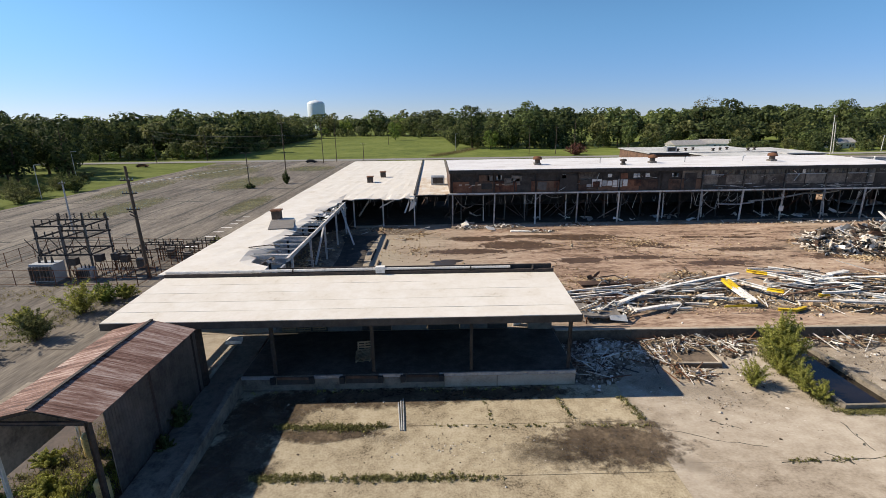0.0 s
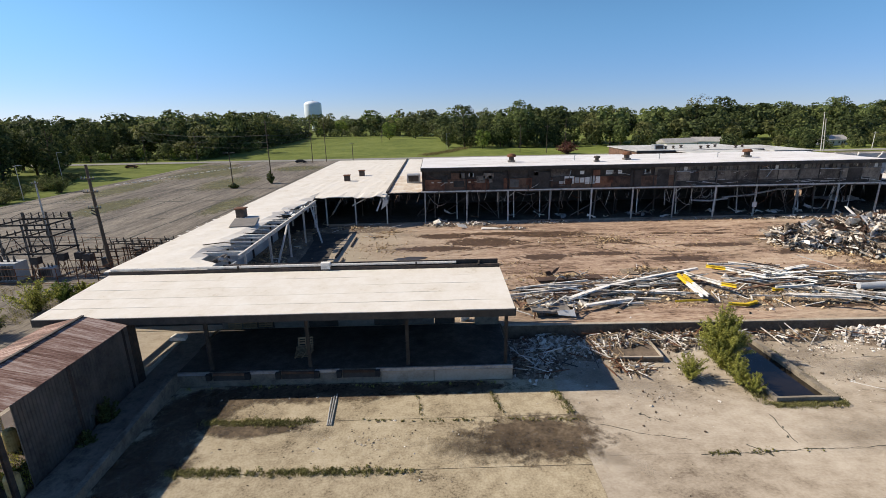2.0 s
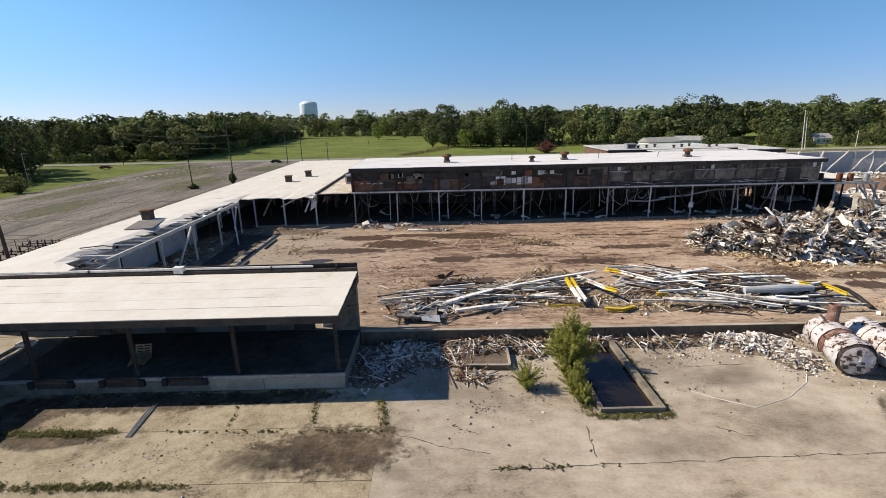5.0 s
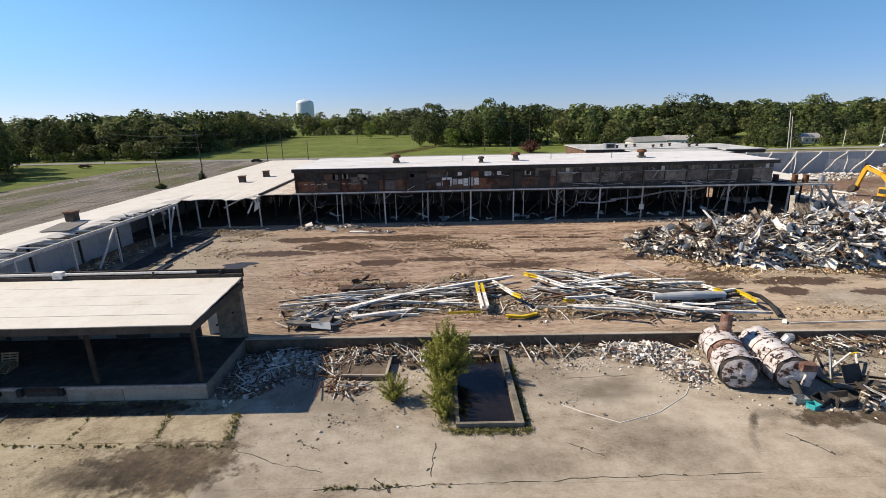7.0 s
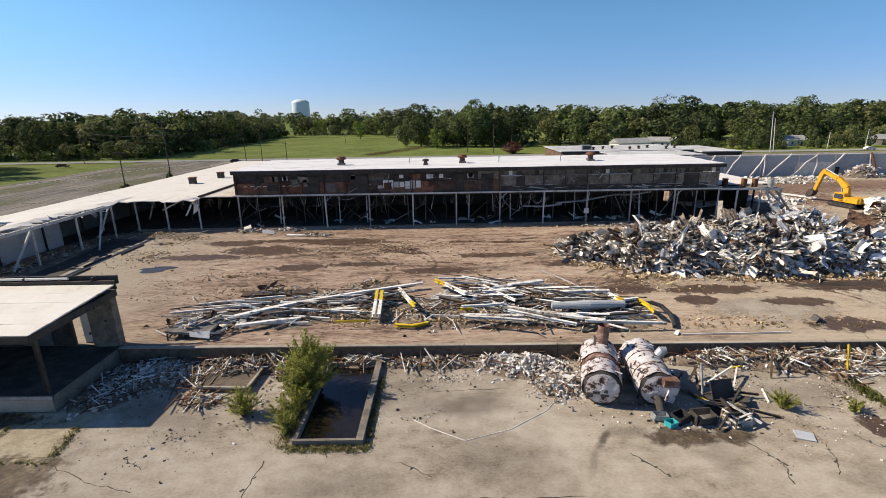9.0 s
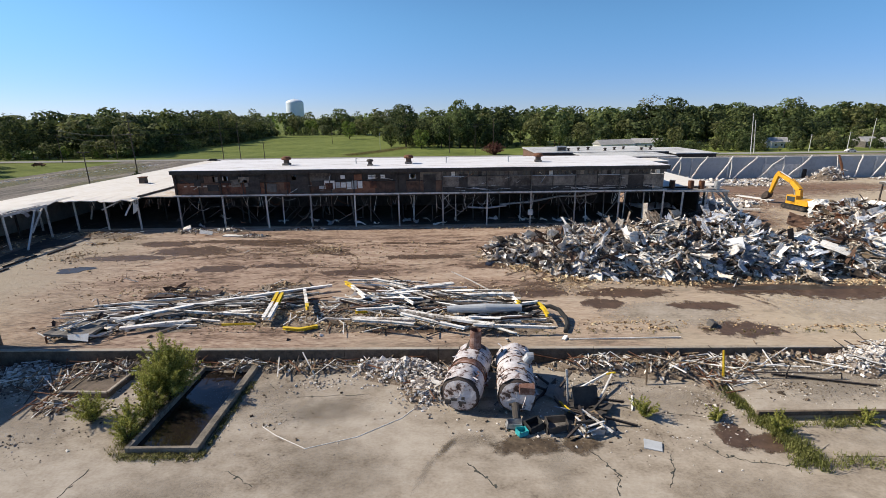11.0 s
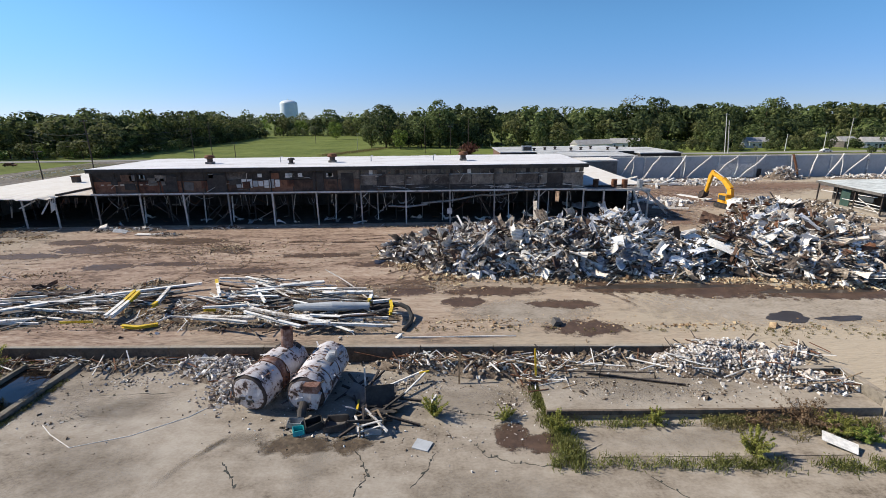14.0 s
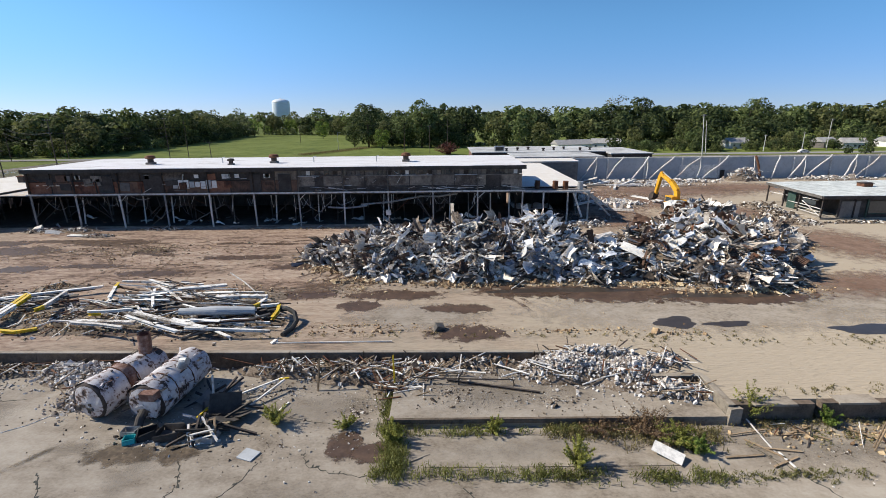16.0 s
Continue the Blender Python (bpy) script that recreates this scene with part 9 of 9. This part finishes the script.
for k, (x, y, h, r) in enumerate(((-104, 118, 4.5, 5), (-108, 126, 5, 5), (-104, 137, 5.5, 4), (-112, 142, 4, 5), (-118, 150, 4, 5), (-107, 110, 4, 5), (-116, 130, 5, 6), (-46, 146, 4.4, 1.2), (-54, 137.4, 1.6, 1.6), (-122, 165, 3, 5))):
    bush("bush", x, y, -0.2, h, r, LEAFDARK if k % 3 else LEAFOLIVE, "dense green bush at the edge of the lot", 40 + k, 34, 110, 0.24)
for k, (x, y, h, r, m) in enumerate(((-22.6, 18.8, 1.7, 1.3, WEED), (-20.9, 19.2, 1.3, 1.0, LEAFPALE), (-19.2, 19.4, 1.3, 0.9, WEED), (-24.0, 20.6, 1.5, 1.2, LEAFPALE), (-18.3, 18.2, 1.1, 0.9, LEAFPALE), (-21.6, 21.6, 0.9, 1.2, WEED), (-16.7, 26.4, 2.3, 0.8, LEAFDARK), (-16.7, 24.4, 1.4, 0.7, LEAFDARK), (-23.2, 23.6, 1.0, 1.0, WEED))):
    bush("bush", x, y, 0, h, r, m, "rank green weeds at the shed's open mouth" if k not in (6, 7) else "dark green bush in the shade of the shed", 70 + k, 26, 130, 0.09)
bush("bush", 72, 240, -0.2, 6.5, 6, LEAFRED, "low reddish-brown bush behind the roofs", 60, 40, 90, 0.4)
for k, (x, y) in enumerate(((94.0, 27.4), (94.3, 27.0), (93.8, 27.1))):
    solid("leaning_stake", Geo().tube([(x, y, 0), (94.6 + 0.1 * k, 27.4, 3.2)], 0.05, 6), WOOD, "thin pale stake leaning on others", "stake", "leaning stakes")
for k in range(8):
    x, y = q.uniform(85, 100), q.uniform(26, 29.2)
    solid("loose_plank", Geo().box((0, 0, 0.06), (q.uniform(1.2, 2.4), 0.12, 0.05)), WOOD if k % 4 else WHITEPANEL, "loose weathered plank on the yard", "plank", "loose planks", at=pose(x, y, 0.02, 0, 0, q.uniform(0, 180)))
for k in range(10):
    x, y = q.uniform(64, 82), q.uniform(33, 36.2)
    solid("bent_pipe", Geo().tube([(-1.6, 0, 0), (0, 0.1, q.uniform(0, 0.3)), (1.8, -0.1, q.uniform(0, 0.8))], 0.05, 6), PALESTEEL, "bent pale pipe among the rubble", "pipe", "bent pipes", at=pose(x, y, 0.75, 0, 0, q.gauss(0, 30)))

WEEDY = material("weedy_ground", [(0.3, (0.07, 0.075, 0.03)), (0.5, (0.14, 0.14, 0.06)), (0.7, (0.22, 0.20, 0.10))], 0.95, 0, 0.2, 3, 0.3, 0.05, grain=0.8)
soft_edged(WEEDY, strength=0.7)
for k, (x, y, w, d) in enumerate(((-80, 180, 40, 60), (-60, 150, 24, 50), (-88, 140, 18, 60), (-50, 190, 30, 30), (-44, 110, 10, 40), (-72, 110, 16, 40), (-34, 160, 8, 60), (-90, 205, 30, 26), (-34, 80, 8, 24))):
    solid("weedy_patch", flat_patch(x, y, -0.03 + 0.002 * k, w, d), WEEDY, "thin weeds spreading over the old lot", "weeds", kind="structure")

# ---- worn paint of the parking bays ----
for k in range(9):
    L = q.uniform(1.3, 2.0)
    solid("bay_line", Geo().box((-39.2 + q.uniform(-0.15, 0.15), 69.6 + 3.27 * k, -0.012), (L, 0.5, 0.012), jit=0.1, rng=q), WHITEPANEL, "worn white stroke of bay paint on the lot", "paint", "bay paint", kind="structure")

# ---- tyre tracks pressed into the mud ----
TRACK = material("pressed_mud", tone((0.12, 0.075, 0.05), 0.7, 1.3), 0.8, 0, 0.8, 6, 0.3, 0.02)
_n, _l = TRACK.node_tree.nodes, TRACK.node_tree.links.new
_tc, _tx, _mr = _n.new("ShaderNodeTexCoord"), _n.new("ShaderNodeTexNoise"), _n.new("ShaderNodeMapRange")
_tx.inputs["Scale"].default_value, _tx.inputs["Detail"].default_value, _tx.inputs["Roughness"].default_value = 0.5, 6, 0.7
_l(_tc.outputs["Object"], _tx.inputs["Vector"])
_l(_tx.outputs["Fac"], _mr.inputs["Value"])
_mr.inputs["From Min"].default_value, _mr.inputs["From Max"].default_value, _mr.inputs["To Max"].default_value = 0.47, 0.58, 0.75
_l(_mr.outputs[0], _n["Principled BSDF"].inputs["Alpha"])
q.seed(321)
for k in range(34):
    x, y, a, bend, L = q.uniform(2, 74), q.uniform(50, 74), q.gauss(0, 0.35), q.gauss(0, 0.05), q.uniform(8, 22)
    if k < 8:
        x, y, a, bend, L = q.uniform(52, 60), q.uniform(50, 60), q.uniform(0.6, 1.4), q.uniform(-0.12, -0.05), q.uniform(8, 14)
    if k > 27:
        x, y, a, bend, L = 51.5 + 1.3 * (k - 28), 49.6 + 0.2 * (k - 28), 0.25, 0.13, 13
    for side in (-0.9, 0.9):
        px, py, h, rows = x - math.sin(a) * side, y + math.cos(a) * side, a, []
        for i in range(13):
            rows.append((px, py, h))
            px, py, h = px + math.cos(h) * L / 12, py + math.sin(h) * L / 12, h + bend * L / 12
        v = [(u + s * math.sin(b) * 0.22, w - s * math.cos(b) * 0.22, S + 0.026 + 0.0006 * k) for u, w, b in rows for s in (-1, 1)]
        if max(p[1] for p in v) < 78 and min(p[1] for p in v) > 40:
            solid("tyre_track", Geo().add(v, [(2 * i, 2 * i + 1, 2 * i + 3, 2 * i + 2) for i in range(12)]), TRACK, "faint tyre track pressed into the mud", "tyre track", "tyre tracks", kind="structure")

# ---- lot seams, slab joints and cracks ----
g = Geo()
for i in range(11):
    x = -98 + 7.2 * i
    y = 62 if x > -70 else 100
    while y < 218:
        L = R.uniform(6, 16)
        if R.random() < 0.8:
            g.box((x + R.uniform(-0.25, 0.25), y + L / 2, -0.043), (R.uniform(0.2, 0.6), L, 0.012))
        y += L
for j in range(7):
    y = 76 + 21.0 * j + R.uniform(-3, 3)
    x = -98
    while x < -28:
        L = R.uniform(4, 12)
        if R.random() < 0.75:
            g.box((x + L / 2, y + R.uniform(-0.2, 0.2), -0.041), (L, R.uniform(0.2, 0.7), 0.012))
        x += L
solid("lot_seams", g, TAR, "dark weathered seams across the parking lot", "seam", kind="structure")
for i in range(26):
    solid("wheel_stop", Geo().box((-26.6 - R.uniform(0, 0.6), 62 + 2.9 * i, 0.05), (0.5, 1.8, 0.14), Euler((0, 0, R.uniform(-0.2, 0.2))).to_matrix()), WHITEPANEL, "white concrete wheel stop beside the wing", "wheel stop", "wheel stops")
for i in range(22):
    solid("wheel_stop", Geo().box((-96 + 1.0 * i, 150 + 2.6 * i, 0.02), (0.4, 1.6, 0.14), Euler((0, 0, -0.4)).to_matrix()), WHITEPANEL, "white concrete wheel stop along the lot's edge", "wheel stop", "wheel stops")


def crack(pts, w, name="crack"):
    g, k = Geo(), 0
    fine = []
    for a, b in zip(pts, pts[1:]):
        for i in range(8):
            u = i / 8
            fine.append((a[0] + (b[0] - a[0]) * u + R.gauss(0, 0.055), a[1] + (b[1] - a[1]) * u + R.gauss(0, 0.055)))
    fine.append(pts[-1])
    for a, b in zip(fine, fine[1:]):
        c = ((a[0] + b[0]) / 2, (a[1] + b[1]) / 2, 0.014)
        g.box(c, (math.hypot(b[0] - a[0], b[1] - a[1]) + 0.03, w * R.uniform(0.3, 2.2), 0.012), Euler((0, 0, math.atan2(b[1] - a[1], b[0] - a[0]))).to_matrix())
        if R.random() < 0.25:
            g.box((c[0] + R.gauss(0, 0.07), c[1] + R.gauss(0, 0.07), 0.013), (R.uniform(0.06, 0.26), R.uniform(0.05, 0.14), 0.02), Euler((0, 0, R.uniform(0, 3))).to_matrix(), 0.3, R)
    return solid(name, g, TAR, "dark ragged crack in the concrete", "crack", kind="structure")


for pts in ([(20.0, 22.4), (22.9, 22.3), (26.2, 22.5), (31.1, 22.6), (37.9, 22.8), (44, 22.9)], [(26.4, 25.8), (26.1, 23.1)], [(54.6, 27.0), (55.6, 25.2), (55.2, 23.5)], [(59.2, 26.6), (58.9, 25.4), (58.0, 24.0)], [(14, 25.8), (17, 24.4), (20, 23.6)], [(23, 23.0), (24, 22.0)], [(18, 26.2), (19.5, 25.3)],
            [(61.5, 27.5), (62, 26.4), (63.4, 25.8), (66, 25.4)], [(87, 27.8), (88.6, 25.2), (89.4, 23.6)], [(95, 25.6), (97.4, 24.6)], [(47.5, 26.0), (49.0, 24.2)], [(34, 25.6), (36, 24.4)], [(70.5, 24.6), (72, 23.0), (72.6, 21.6)], [(58, 31), (63, 29.8)], [(36, 32.6), (41, 32.9)]):
    crack(pts, 0.028)

# ---- yard slabs, one by one ----
def slab(x0, y0, x1, y1, mat, top=0.0):
    gap = 0.028 if mat is APRON else 0.004
    part("slab", Geo().box(((x0 + x1) / 2, (y0 + y1) / 2, top - 0.045), (x1 - x0 - gap, y1 - y0 - gap, 0.1)), mat, yard)


for y0, y1 in zip((8, 13, 17.4, 21.8), (13, 17.4, 21.8, 26.4)):
    slab(-14.5, y0, 13.4, y1, APRON, R.uniform(-0.006, 0.01))
for x0, x1 in zip((-14.5, 3.4, 8.9), (3.4, 8.9, 13.4)):
    slab(x0, 26.4, x1, 30.8, APRON, R.uniform(-0.006, 0.01))
slab(13.4, 8, 112, 22.45, CONCRETE, 0.0)
slab(13.4, 22.45, 112, 36.4, CONCRETE, 0.004)
for j in range(4):
    slab(-32, 8 + 6.2 * j, -25.1, 14.2 + 6.2 * j, CONCRETE, R.uniform(-0.006, 0.01))
